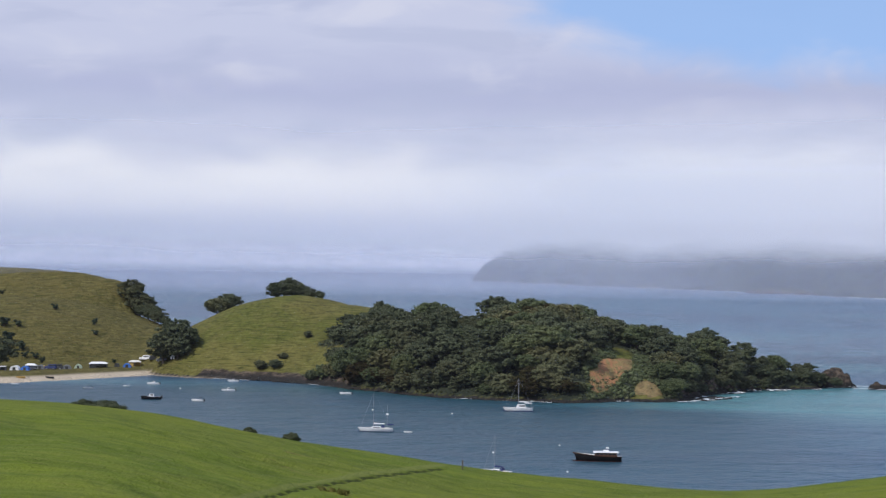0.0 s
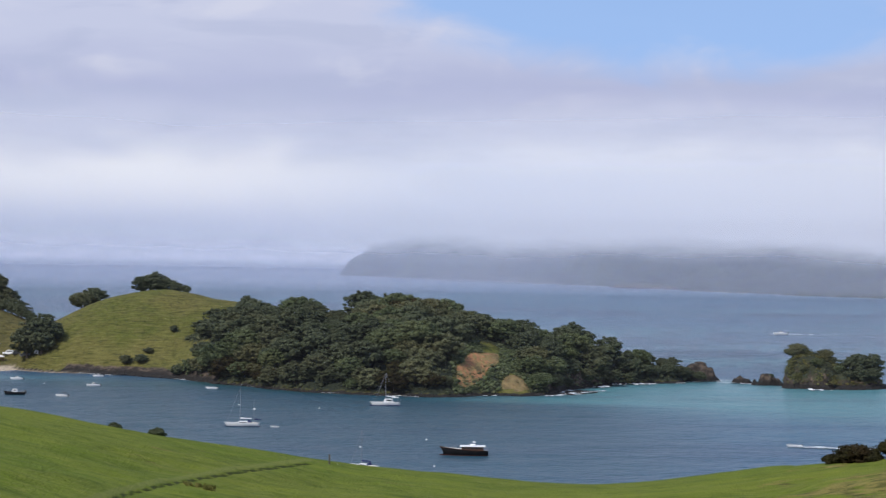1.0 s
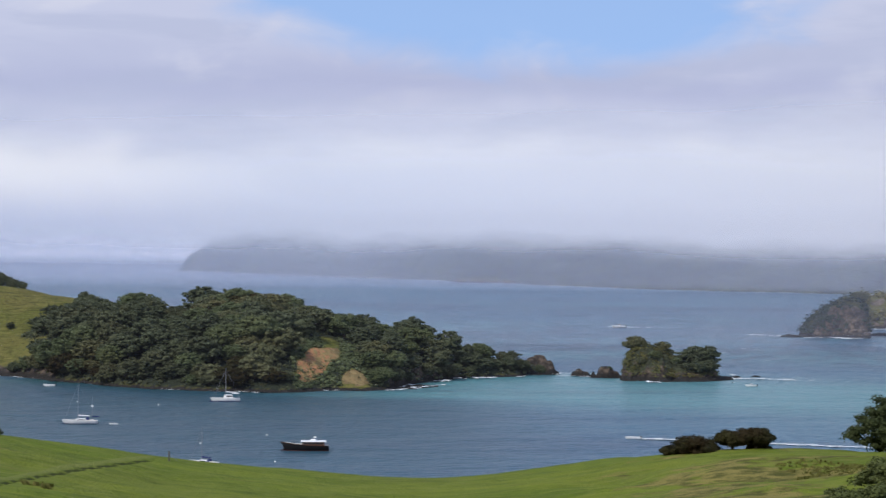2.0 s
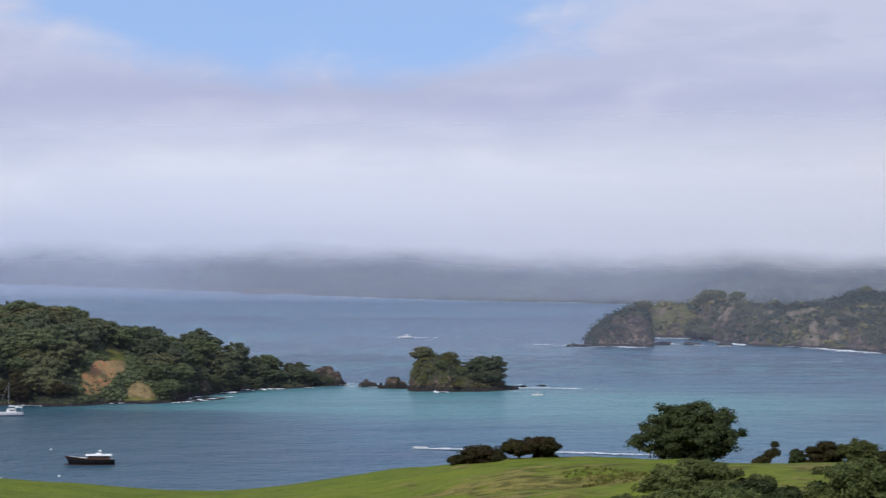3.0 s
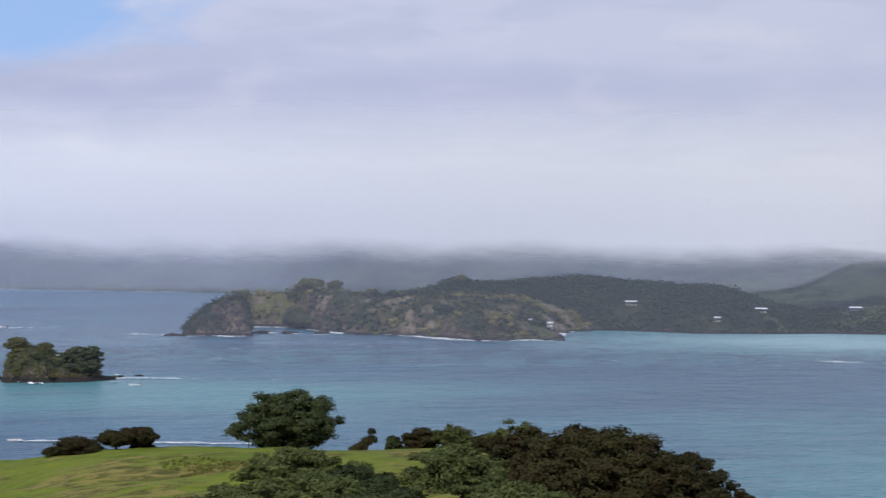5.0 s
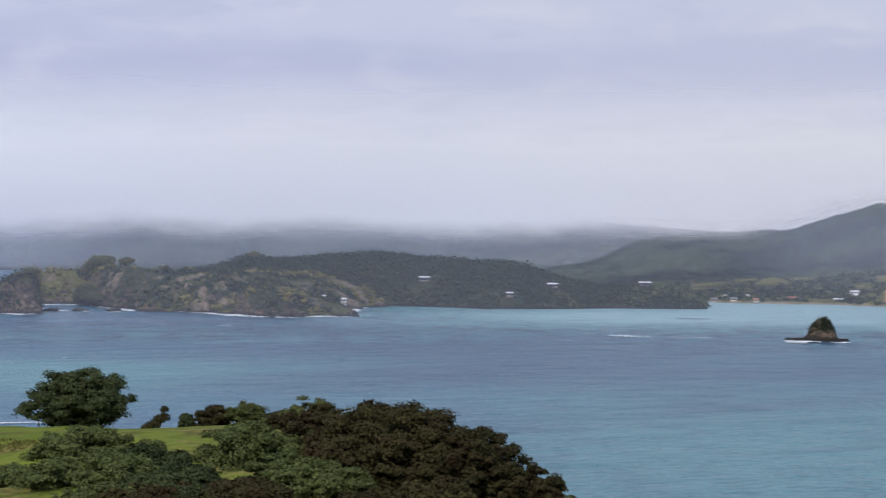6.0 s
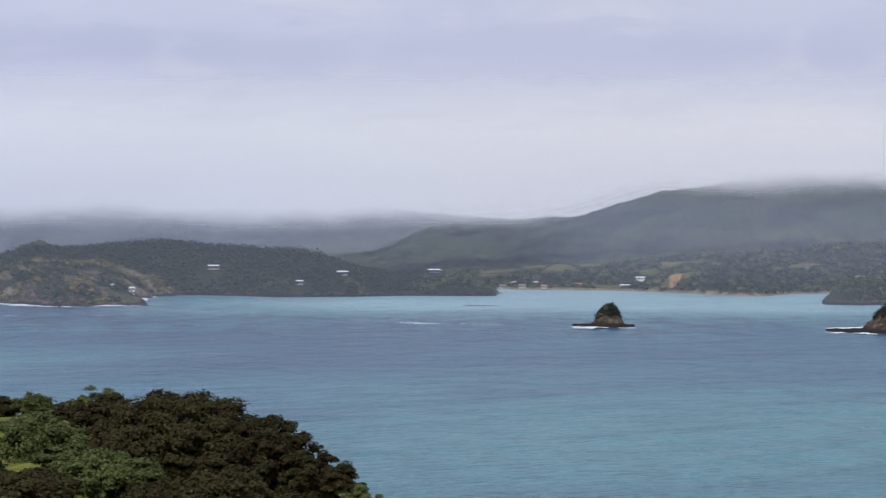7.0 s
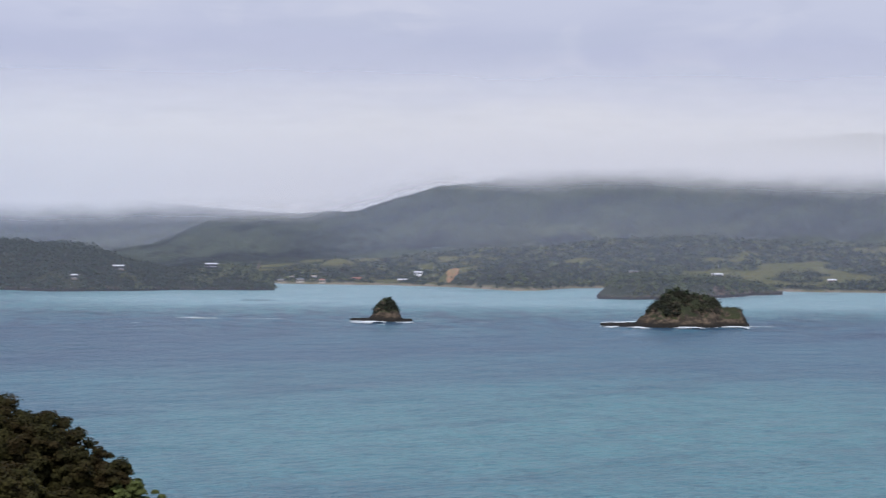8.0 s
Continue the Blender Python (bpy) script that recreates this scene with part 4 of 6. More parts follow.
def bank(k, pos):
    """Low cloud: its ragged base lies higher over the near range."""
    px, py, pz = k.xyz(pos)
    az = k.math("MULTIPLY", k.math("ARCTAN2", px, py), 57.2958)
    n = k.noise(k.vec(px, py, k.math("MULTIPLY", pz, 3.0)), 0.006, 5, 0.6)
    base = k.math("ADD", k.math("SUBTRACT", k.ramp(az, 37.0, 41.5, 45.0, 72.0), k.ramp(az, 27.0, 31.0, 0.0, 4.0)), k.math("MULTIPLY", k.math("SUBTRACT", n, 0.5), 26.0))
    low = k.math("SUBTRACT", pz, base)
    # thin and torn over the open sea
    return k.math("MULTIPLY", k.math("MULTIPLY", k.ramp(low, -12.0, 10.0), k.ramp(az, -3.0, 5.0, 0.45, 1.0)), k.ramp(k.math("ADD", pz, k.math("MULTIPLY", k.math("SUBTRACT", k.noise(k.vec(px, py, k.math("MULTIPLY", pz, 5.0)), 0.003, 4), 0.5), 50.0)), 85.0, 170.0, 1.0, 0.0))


veil_sheet("low_cloud", 1500, 205, veil_material("low_cloud", (0.482, 0.478, 0.495), bank, (0.515, 0.51, 0.522)), "ragged base of low white cloud on the mountains")


def site(field, az, el, d0, d1):
    """The first place on the bearing where the ground rises to the given slope of sight."""
    d = np.arange(d0, d1, 1.0)
    x, y = d * math.sin(radians(az)), d * math.cos(radians(az))
    z = field(x[None], y[None])[0]
    ok = (z > 0.8) & ((z + 1.2 - EYE.z) / d >= el / 3800)
    i = int(np.argmax(ok)) if ok.any() else int(np.argmax(z / d))
    return float(x[i]), float(y[i]), float(z[i])


# houses across the water: land, bearing, slope, width, storeys, walls, roof
HOUSES = [(far_hill, 29.2, -80, 6.4, 1), (far_hill, 31.48, -107, 3.4, 1), (far_hill, 32.62, -89, 6.2, 1), (far_hill, 35.07, -90, 6.6, 2), (far_head, 27.05, -118, 3.0, 1), (far_head, 26.5, -112, 2.6, 1),
          (settlement, 40.56, -101, 5.2, 2), (settlement, 40.15, -110, 6.0, 1), (settlement, 38.95, -108, 6.4, 1), (settlement, 36.9, -112, 4.0, 1), (settlement, 37.2, -106, 3.2, 1), (settlement, 37.42, -111, 4.4, 1),
          (settlement, 37.78, -105, 3.0, 1), (settlement, 38.0, -112, 3.6, 1), (settlement, 48.5, -95, 7.0, 1), (settlement, 51.5, -103, 5.0, 1), (settlement, 46.3, -92, 5.6, 1)]
SITES = [(*site(f, az, el, 1100, 1500), az, wide, storeys) for f, az, el, wide, storeys in HOUSES]


def clear_of_houses(x, y):
    """Gardens before the houses stay open."""
    ok = np.ones(len(x), bool)
    for hx, hy, hz, az, wide, storeys in SITES:
        dx, dy = x - hx, y - hy
        a = radians(az)
        along, across = dx * math.sin(a) + dy * math.cos(a), dx * math.cos(a) - dy * math.sin(a)
        ok &= ~((np.abs(across) < wide * 0.5 + 1.2) & (along > -9) & (along < 4))
    return ok

# ---- trees ----
ICO = bmesh.new()
bmesh.ops.create_icosphere(ICO, subdivisions=2, radius=1.0)
ICO_V = np.array([v.co[:] for v in ICO.verts])
ICO_F = np.array([[v.index for v in f.verts] for f in ICO.faces])
ICO.free()
ICO1 = bmesh.new()
bmesh.ops.create_icosphere(ICO1, subdivisions=1, radius=1.0)
ICO1_V = np.array([v.co[:] for v in ICO1.verts])
ICO1_F = np.array([[v.index for v in f.verts] for f in ICO1.faces])
ICO1.free()


def sprays(centres, radii, leaves, size, r, core=0.45, reach=1.65, crown=None):
    """Clumps of foliage: an uneven dark heart and many small leaf sprays standing out of it."""
    V, F, base = [], [], 0
    for c, rad in zip(centres, radii):
        d = ICO1_V * (1 + 0.22 * r.standard_normal((len(ICO1_V), 1)))
        V.append(c + d * rad * core * np.array([1, 1, 0.70]))
        F += (ICO1_F + base).tolist()
        base += len(ICO1_V)
        d = r.standard_normal((leaves, 3))
        d /= np.linalg.norm(d, axis=1, keepdims=True)
        d[:, 2] = np.where(d[:, 2] < -0.35, -d[:, 2], d[:, 2])
        stretch = np.array([1, 1, 0.7]) * r.uniform(0.7, 1.3, 3)
        p = c + d * rad * stretch * r.uniform(0.35, reach, (leaves, 1))
        a = np.cross(d, r.standard_normal((leaves, 3)))
        a /= np.linalg.norm(a, axis=1, keepdims=True) + 1e-9
        # leaves face outwards from the whole crown more than from their own clump
        out = d
        if crown is not None:
            away = np.array(c) - crown
            out = 0.5 * d + 0.8 * away / (np.linalg.norm(away) + 1e-9)
        tilt = out + np.array([0, 0, 0.4]) + 0.65 * r.standard_normal((leaves, 3))
        b = np.cross(a, tilt)
        b /= np.linalg.norm(b, axis=1, keepdims=True) + 1e-9
        s = size * r.uniform(0.6, 1.4, (leaves, 1))
        q = np.stack([p - a * s - b * s * 0.6, p + a * s - b * s * 0.5, p + a * s * 0.8 + b * s * 0.7, p - a * s * 0.9 + b * s * 0.6], 1).reshape(-1, 3)
        V.append(q)
        F += (np.arange(leaves)[:, None] * 4 + np.arange(4) + base).tolist()
        base += 4 * leaves
    return np.concatenate(V), F


def limb(V, F, a, b, ra, rb, sides=6):
    a, b = np.array(a, float), np.array(b, float)
    d = (b - a) / (np.linalg.norm(b - a) + 1e-9)
    u = np.cross(d, [0.3, 0.9, 0.1])
    u /= np.linalg.norm(u)
    v = np.cross(d, u)
    base = len(V)
    for c, rad in ((a, ra), (b, rb)):
        for s in range(sides):
            t = 2 * math.pi * s / sides
            V.append(tuple(c + rad * (math.cos(t) * u + math.sin(t) * v)))
    F += [(base + s, base + (s + 1) % sides, base + sides + (s + 1) % sides, base + sides + s) for s in range(sides)]


def tree(name, seed, width, height, leaf_mat, clumps, leaves, size, label, group="", skirt=0.28, domed=1.0, lump_lo=0.14, lump_hi=0.25, uneven=1.0):
    """A spreading coastal tree: forked trunk, limbs, and a crown of clumps in tiers."""
    r = np.random.default_rng(seed)
    R = width / 2
    crown_z = height * (skirt + (1 - skirt) * 0.45)
    cs, rs = [], []
    while len(cs) < clumps:
        p = r.uniform(-1, 1, 3)
        if np.hypot(p[0], p[1]) > 1 or (p ** 2).sum() > 1 or (p ** 2).sum() < 0.3:
            continue
        rad = r.uniform(lump_lo, lump_hi) * R
        lump = 1 + uneven * (0.18 * math.sin(3 * math.atan2(p[1], p[0]) + seed) + 0.12 * max(-1.5, min(1.2, r.standard_normal())))
        z = crown_z + p[2] * (height * (1 - skirt) / 2 * domed) * (0.8 + 0.25 * lump)
        cs.append((p[0] * (R - rad * 0.6) * lump, p[1] * (R - rad * 0.6) * lump, max(z, height * skirt * 0.8)))
        rs.append(rad)
    cs = np.array(cs)
    verts, faces = sprays(cs, rs, leaves, size, r, 0.6, 1.5, np.array([0, 0, height * skirt * 0.8]))
    # the dim inside of the crown
    heart = ICO_V * (1 + 0.10 * r.standard_normal((len(ICO_V), 1))) * np.array([0.52 * R, 0.52 * R, 0.5 * height * (1 - skirt) / 2]) + np.array([0, 0, crown_z])
    faces = faces + (ICO_F + len(verts)).tolist()
    verts = np.concatenate([verts, heart])
    top = new(name)
    V, F = [], []
    fork = (0.04 * R, -0.03 * R, height * skirt * 0.9)
    limb(V, F, (0, 0, -0.6), fork, 0.055 * R + 0.12, 0.045 * R + 0.08, 8)
    for i in range(7):
        c = cs[int(r.integers(len(cs)))]
        mid = (np.array(fork) * 0.55 + c * 0.45) + np.array([0, 0, 0.05 * height])
        limb(V, F, fork, mid, 0.030 * R + 0.05, 0.02 * R + 0.03)
        limb(V, F, mid, c, 0.02 * R + 0.03, 0.01 * R)
    mesh_object("trunk", V, F, BARK, top)
    mesh_object("crown", verts.tolist(), faces, leaf_mat, top)
    return tagged(top, label, "tree", group)


def place(ob, x, y, z, size=1.0, turn=0.0):
    ob.matrix_basis = Matrix.LocRotScale((x, y, z), Euler((0, 0, turn)), (size, size, size))
    return ob


def plant(src, x, y, z, size=1.0, turn=0.0):
    c = copy_thing(src, Matrix())
    return place(c, x, y, z, size, turn)


def h1(fn, x, y):
    return float(fn(np.array([[x]], float), np.array([[y]], float))[0, 0])


# the woods of the headland
WOODS = "trees of the headland wood"
KINDS = [tree("pohutukawa_tree" if i in (0, 3) else "broadleaf_tree", 100 + i, 10.0 + 1.5 * (i % 3), 7.4 + 0.5 * (i % 4), (LEAF_DARK, LEAF_OLIVE, LEAF_GREEN, LEAF_DARK, LEAF_OLIVE, LEAF_BROWN)[i], 150, 52, 0.23,
              ("dark evergreen coastal tree with a dense rounded crown", "olive-green coastal tree in the headland wood", "bright green broadleaf tree on the headland",
               "dark pohutukawa with a spreading crown", "grey-green coastal tree in the wood", "bronze-tinged tree among the headland wood")[i], WOODS, lump_lo=0.08, lump_hi=0.16) for i in range(6)]
used_kinds = set()


def wood_tree(x, y, z, size):
    # stands of one kind grow together
    g = float(fbm(np.array([[x]]), np.array([[y]]), 34, 3, 77)[0, 0]) + rng.normal() * 0.28 + 0.14 + 0.2 * (x > 20)
    i = (0 if rng.random() < 0.6 else 3) if g < 0.0 else (5 if rng.random() < 0.12 else 2 if g < 0.3 else 1 if rng.random() < 0.6 else 4)
    if i not in used_kinds:
        used_kinds.add(i)
        return place(KINDS[i], x, y, z, size, rng.uniform(0, 6.28))
    return plant(KINDS[i], x, y, z, size, rng.uniform(0, 6.28))


step = 7.2
for gx in np.arange(-62, 126, step):
    for gy in np.arange(588, 770, step):
        x, y = gx + rng.uniform(-2.4, 2.4), gy + rng.uniform(-2.4, 2.4)
        ax, ay = np.array([[x]]), np.array([[y]])
        z = float(bay_shore(ax, ay)[0, 0])
        if z < 0.9 or not in_wood(ax, ay)[0, 0] or not clear_of_slips(x, y, 4.0):
            continue
        crest = float(interp(math.degrees(math.atan2(x, y)), HEADLAND, 2))
        if math.hypot(x, y) > crest + 9:
            continue
        wood_tree(x, y, z - 0.9, rng.uniform(0.55, 1.25) * (0.62 if x > 96 else 0.85 if x > 60 else 1.0))

# a fringe of smaller trees leaning over the rocks
for az in np.arange(-3.4, 9.9, 0.27):
    for d in np.arange(570, 720, 1.0):
        x, y = polar(az, d)
        if h1(bay_shore, x, y) > 1.2:
            x, y = polar(az + rng.uniform(-0.1, 0.1), d + rng.uniform(0.5, 4.0))
            if not clear_of_slips(x, y, 2.5):
                break
            wood_tree(x, y, h1(bay_shore, x, y) - 0.9, rng.uniform(0.42, 0.72))
            break

# single trees on the grass hills
for az, d, size, kind in ((-4.4, 776, 0.72, 3), (-4.1, 778, 0.92, 3), (-3.8, 778, 0.82, 0), (-3.5, 776, 0.6, 0), (-3.25, 774, 0.42, 3), (-5.95, 778, 0.9, 4), (-5.65, 780, 0.95, 0), (-8.2, 852, 1.1, 3), (-7.98, 850, 1.25, 0), (-7.88, 846, 0.8, 0), (-7.75, 842, 0.85, 0), (-7.6, 838, 0.75, 3),
                          (-7.5, 834, 0.7, 3), (-7.3, 826, 0.55, 0), (-7.35, 731, 1.15, 3), (-6.8, 733, 1.1, 0), (-7.05, 735, 1.3, 3), (-7.0, 728, 1.0, 0), (-11.6, 728, 1.2, 3), (-4.8, 706, 0.45, 0), (-4.4, 704, 0.45, 0), (-4.2, 710, 0.3, 4), (-3.55, 722, 0.3, 3)):
    x, y = polar(az, d)
    plant(KINDS[kind], x, y, h1(bay_shore, x, y) - 0.5, size, rng.uniform(0, 6.28))
BUSH = tree("bush", 150, 3.4, 2.6, LEAF_FAR, 9, 30, 0.24, "dark rounded bush on the grass hill", "bushes on the hills", 0.1)
place(BUSH, *polar(-9.15, 800), h1(bay_shore, *polar(-9.15, 800)), 1.0)
for az, d, size in ((-11.5, 790, 1.5), (-11.4, 775, 1.7), (-11.15, 790, 1.1), (-11.05, 770, 1.3), (-10.7, 765, 1.0), (-10.95, 765, 0.9), (-10.2, 815, 1.0), (-9.15, 788, 0.9), (-8.65, 760, 0.7), (-11.3, 765, 1.1), (-10.5, 760, 1.0), (-11.55, 845, 0.8)):
    x, y = polar(az, d)
    plant(BUSH, x, y, h1(bay_shore, x, y) - 0.2, size, rng.uniform(0, 6))

# trees on the islets and across the channel
for az, d, size, kind in ((12.86, 696, 0.5, 4), (13.0, 697, 0.52, 4), (13.14, 696, 0.36, 1), (13.72, 698, 0.48, 4), (13.9, 697, 0.3, 3), (14.05, 692, 0.3, 2), (14.35, 695, 0.72, 3), (14.6, 697, 0.95, 0), (14.85, 697, 0.85, 3), (14.95, 693, 0.6, 0), (14.65, 690, 0.55, 3),
                          (14.3, 689, 0.4, 0), (13.5, 688, 0.35, 2), (13.15, 687, 0.3, 1), (10.42, 703, 0.42, 0), (10.5, 702, 0.3, 3), (12.3, 699, 0.2, 0)):
    x, y = polar(az, d)
    zz = max(h1(lambda a, b: isle_height(0, a, b), x, y), h1(lambda a, b: isle_height(4, a, b), x, y), h1(lambda a, b: isle_height(5, a, b), x, y), 1.0)
    plant(KINDS[kind], x, y, zz - 0.4, size, rng.uniform(0, 6.28))
for az, d, size in ((47.1, 832, 0.9), (47.25, 834, 1.1), (47.45, 835, 1.1), (47.7, 834, 1.0), (47.95, 836, 0.9), (48.2, 837, 0.9), (48.42, 838, 0.8), (47.35, 828, 0.7), (47.65, 829, 0.8), (46.95, 829, 0.6), (48.0, 831, 0.6)):
    x, y = polar(az, d)
    plant(BUSH, x, y, h1(lambda a, b: isle_height(1, a, b), x, y) - 0.3, size, rng.uniform(0, 6))
for az, d, size in ((39.62, 850, 0.6), (39.72, 850, 0.7), (39.8, 851, 0.75), (39.88, 849, 0.5), (39.55, 848, 0.5), (39.7, 846, 0.5)):
    x, y = polar(az, d)
    plant(BUSH, x, y, h1(lambda a, b: isle_height(2, a, b), x, y) - 0.2, size, rng.uniform(0, 6))
for az, d, size in ((20.42, 1206, 1.0), (20.6, 1204, 0.9), (20.8, 1200, 0.95), (21.3, 1196, 0.85), (18.86, 1088, 0.7), (19.65, 1226, 0.45), (24.65, 1284, 0.7), (18.75, 1086, 0.5), (22.3, 1146, 0.6), (23.0, 1140, 0.55)):
    x, y = polar(az, d)
    plant(KINDS[4], x, y, max(h1(far_head, x, y), h1(far_hill, x, y)) - 0.5, size, rng.uniform(0, 6))


# a dark clump in the corner of the small bay
for az, d, size, kind in ((20.1, 1184, 0.9, 0), (20.25, 1178, 1.2, 3), (20.4, 1172, 1.1, 0), (20.3, 1186, 1.3, 3), (20.55, 1162, 1.0, 0), (20.15, 1190, 1.0, 3)):
    x, y = polar(az, d)
    plant(KINDS[kind], x, y, max(h1(far_head, x, y), 0.5) - 0.5, size, rng.uniform(0, 6))


def scrub(name, field, box, count, lo, hi, zmin, material, label, seed, keep=None, leaves=18):
    """Closed bush too far off to tell tree from tree."""
    r = np.random.default_rng(seed)
    cs, rs = [], []
    x, y = r.uniform(box[0], box[1], count), r.uniform(box[2], box[3], count)
    z = field(x[None], y[None])[0]
    ok = z > zmin
    if keep is not None:
        ok &= keep(x, y)
    for a, b, c in zip(x[ok], y[ok], z[ok]):
        rad = lo * 0.7 + (hi * 1.15 - lo * 0.7) * r.random() ** 2.2
        cs.append((a, b, c + rad * 0.22))
        rs.append(rad)
    v, f = sprays(np.array(cs), rs, leaves, lo * 0.30, r, 0.5, 1.6, np.array([0, 0, -500.0]))
    return tagged(mesh_object(name, v.tolist(), f, material), label, "bush", kind="stuff")


scrub("hill_bush", far_hill, (470, 790, 930, 1230), 13000, 1.2, 2.6, 0.3, LEAF_FAR, "dark evergreen bush covering the low hill", 71, clear_of_houses)
scrub("hill_bush", far_hill, (470, 790, 930, 1230), 1500, 1.6, 3.0, 1.6, LEAF_FAR, "darker scrub scattered through the hill\'s bush", 72, clear_of_houses)
def wooded(x, y):
    return clear_of_houses(x, y) & (pasture_at(x[None], y[None])[0] < 0.5) & (clay_bank(x[None], y[None])[0] < 0.3)


scrub("shore_bush", settlement, (770, 1280, 690, 1130), 9000, 1.5, 3.2, 0.8, LEAF_FAR, "dark bush on the slopes round the settlement", 73, wooded)
scrub("shore_bush", settlement, (770, 1280, 690, 1130), 3200, 1.8, 3.6, 1.0, LEAF_SHORE, "green scrub on the slopes round the settlement", 74, wooded)
scrub("point_bush", near_point, (770, 950, 735, 850), 2000, 1.4, 2.9, 1.4, LEAF_SHORE, "green trees crowding the small point", 75, lambda x, y: (np.degrees(np.arctan2(x, y)) > 46.3) | (near_point(x[None], y[None])[0] > 5.5))
scrub("point_bush", near_point, (770, 950, 735, 850), 700, 1.4, 2.6, 1.4, LEAF_FAR, "darker trees among those of the point", 92, lambda x, y: (np.degrees(np.arctan2(x, y)) > 46.3) | (near_point(x[None], y[None])[0] > 6.0))
scrub("headland_undergrowth", bay_shore, (-60, 126, 585, 760), 5200, 0.6, 1.7, 0.7, LEAF_DARK, "dark undergrowth along the foot of the wood", 78, lambda x, y: in_wood(x[None], y[None])[0] & (clay_at(x, y) < 0.3) & (glade_at(x, y) < 0.5) & (clay_at(x, y + 3) < 0.6))
scrub("headland_undergrowth", bay_shore, (-60, 126, 585, 760), 1500, 0.6, 1.6, 0.7, LEAF_OLIVE, "olive undergrowth along the foot of the wood", 79, lambda x, y: in_wood(x[None], y[None])[0] & (clay_at(x, y) < 0.4) & (glade_at(x, y) < 0.5) & (clay_at(x, y + 3) < 0.6))
scrub("hill_bush", far_hill, (470, 790, 930, 1230), 900, 1.4, 2.4, 0.3, LEAF_FAR, "low scrub at the foot of the hill", 80, clear_of_houses)
scrub("hill_trees", far_hill, (640, 760, 930, 1010), 700, 1.8, 3.4, 0.4, LEAF_SHORE, "rounded green trees on the low end of the hill", 94, lambda x, y: (fbm(x[None], y[None], 30, 2, 50)[0] > -0.1) & clear_of_houses(x, y))
scrub("islet_scrub", lambda x, y: isle_height(0, x, y), (148, 186, 658, 700), 3000, 0.45, 1.0, 1.3, LEAF_ISLET, "yellowish olive scrub clothing the small island", 81, lambda x, y: (fbm(x[None], y[None], 6, 2, 9)[0] > -0.35))
scrub("islet_scrub", lambda x, y: isle_height(0, x, y), (162, 186, 658, 700), 700, 0.5, 1.2, 1.6, LEAF_DARK, "dark scrub clothing the small island", 85)
scrub("islet_scrub", lambda x, y: isle_height(1, x, y), (585, 645, 535, 600), 9000, 0.5, 1.2, 4.8, LEAF_STACK, "dark scrub on top of the rock island", 82, lambda x, y: (isle_height(1, x[None], y[None])[0] > 7.5) | (fbm(x[None], y[None], 6, 2, 9)[0] > 0.15))
scrub("islet_scrub", lambda x, y: isle_height(2, x, y), (530, 556, 640, 665), 4000, 0.4, 0.9, 3.2, LEAF_STACK, "dark scrub capping the pointed islet", 83, lambda x, y: (isle_height(2, x[None], y[None])[0] > 4.0) | (fbm(x[None], y[None], 3, 2, 9)[0] > 0.1))
scrub("bluff_scrub", bay_shore, (38, 72, 600, 660), 900, 0.4, 1.1, 1.2, LEAF_OLIVE, "sparse scrub holding on to the clay bluff", 84, lambda x, y: (clay_at(x, y) > 0.2) & (fbm(x[None], y[None], 5, 2, 9)[0] > 0.35))
scrub("slip_bush", bay_shore, (42, 68, 608, 652), 1500, 0.5, 1.7, 1.0, LEAF_GREEN, "green bushes between the two clay slips", 93, lambda x, y: (clay_at(x, y) < 0.35) & (glade_at(x, y) < 0.4) & (clay_at(x, y + 2) < 0.75))
scrub("headland_bush", far_head, (312, 368, 1000, 1072), 2600, 0.9, 2.0, 1.6, LEAF_FAR, "dark scrub clinging to the bluff", 86, lambda x, y: fbm(x[None], y[None], 11, 3, 48)[0] < 0.25)
scrub("headland_bush", far_head, (385, 500, 920, 1120), 5200, 0.8, 1.8, 1.4, LEAF_FAR, "dark scrub clinging to the cliffs", 87, lambda x, y: (fbm(x[None], y[None], 15, 3, 49)[0] < 0.12) & (np.hypot(x, y) < interp(np.degrees(np.arctan2(x, y)), HEAD_MASS, 1) + 30) & clear_of_houses(x, y))
scrub("headland_scrub", far_head, (310, 585, 900, 1190), 3000, 0.7, 1.6, 2.0, LEAF_HEAD_LIT, "low olive scrub on the rocky headland", 76, lambda x, y: (fbm(x[None], y[None], 13, 3, 46)[0] < 0.35) & clear_of_houses(x, y))
# sunlit stretches of canopy told from dim ones by leaf colour
scrub("headland_trees", far_head, (380, 585, 900, 1190), 6000, 1.4, 3.6, 1.6, LEAF_HEAD_LIT, "sunlit olive trees rolling over the rocky headland", 90, lambda x, y: (fbm(x[None], y[None], 13, 3, 46)[0] < 0.12) & (fbm(x[None], y[None], 42, 3, 41)[0] > 0.05) & clear_of_houses(x, y))
scrub("headland_bush", far_head, (310, 585, 900, 1190), 9000, 1.4, 3.0, 1.6, LEAF_FAR, "dark evergreen trees crowding the rocky headland", 77, lambda x, y: (fbm(x[None], y[None], 13, 3, 46)[0] < 0.16) & (fbm(x[None], y[None], 35, 3, 40)[0] < 0.5) & (fbm(x[None], y[None], 42, 3, 41)[0] < 0.2) & (np.degrees(np.arctan2(x, y)) > np.where(np.hypot(x, y) > 1185, 20.0, 0)) & clear_of_houses(x, y))

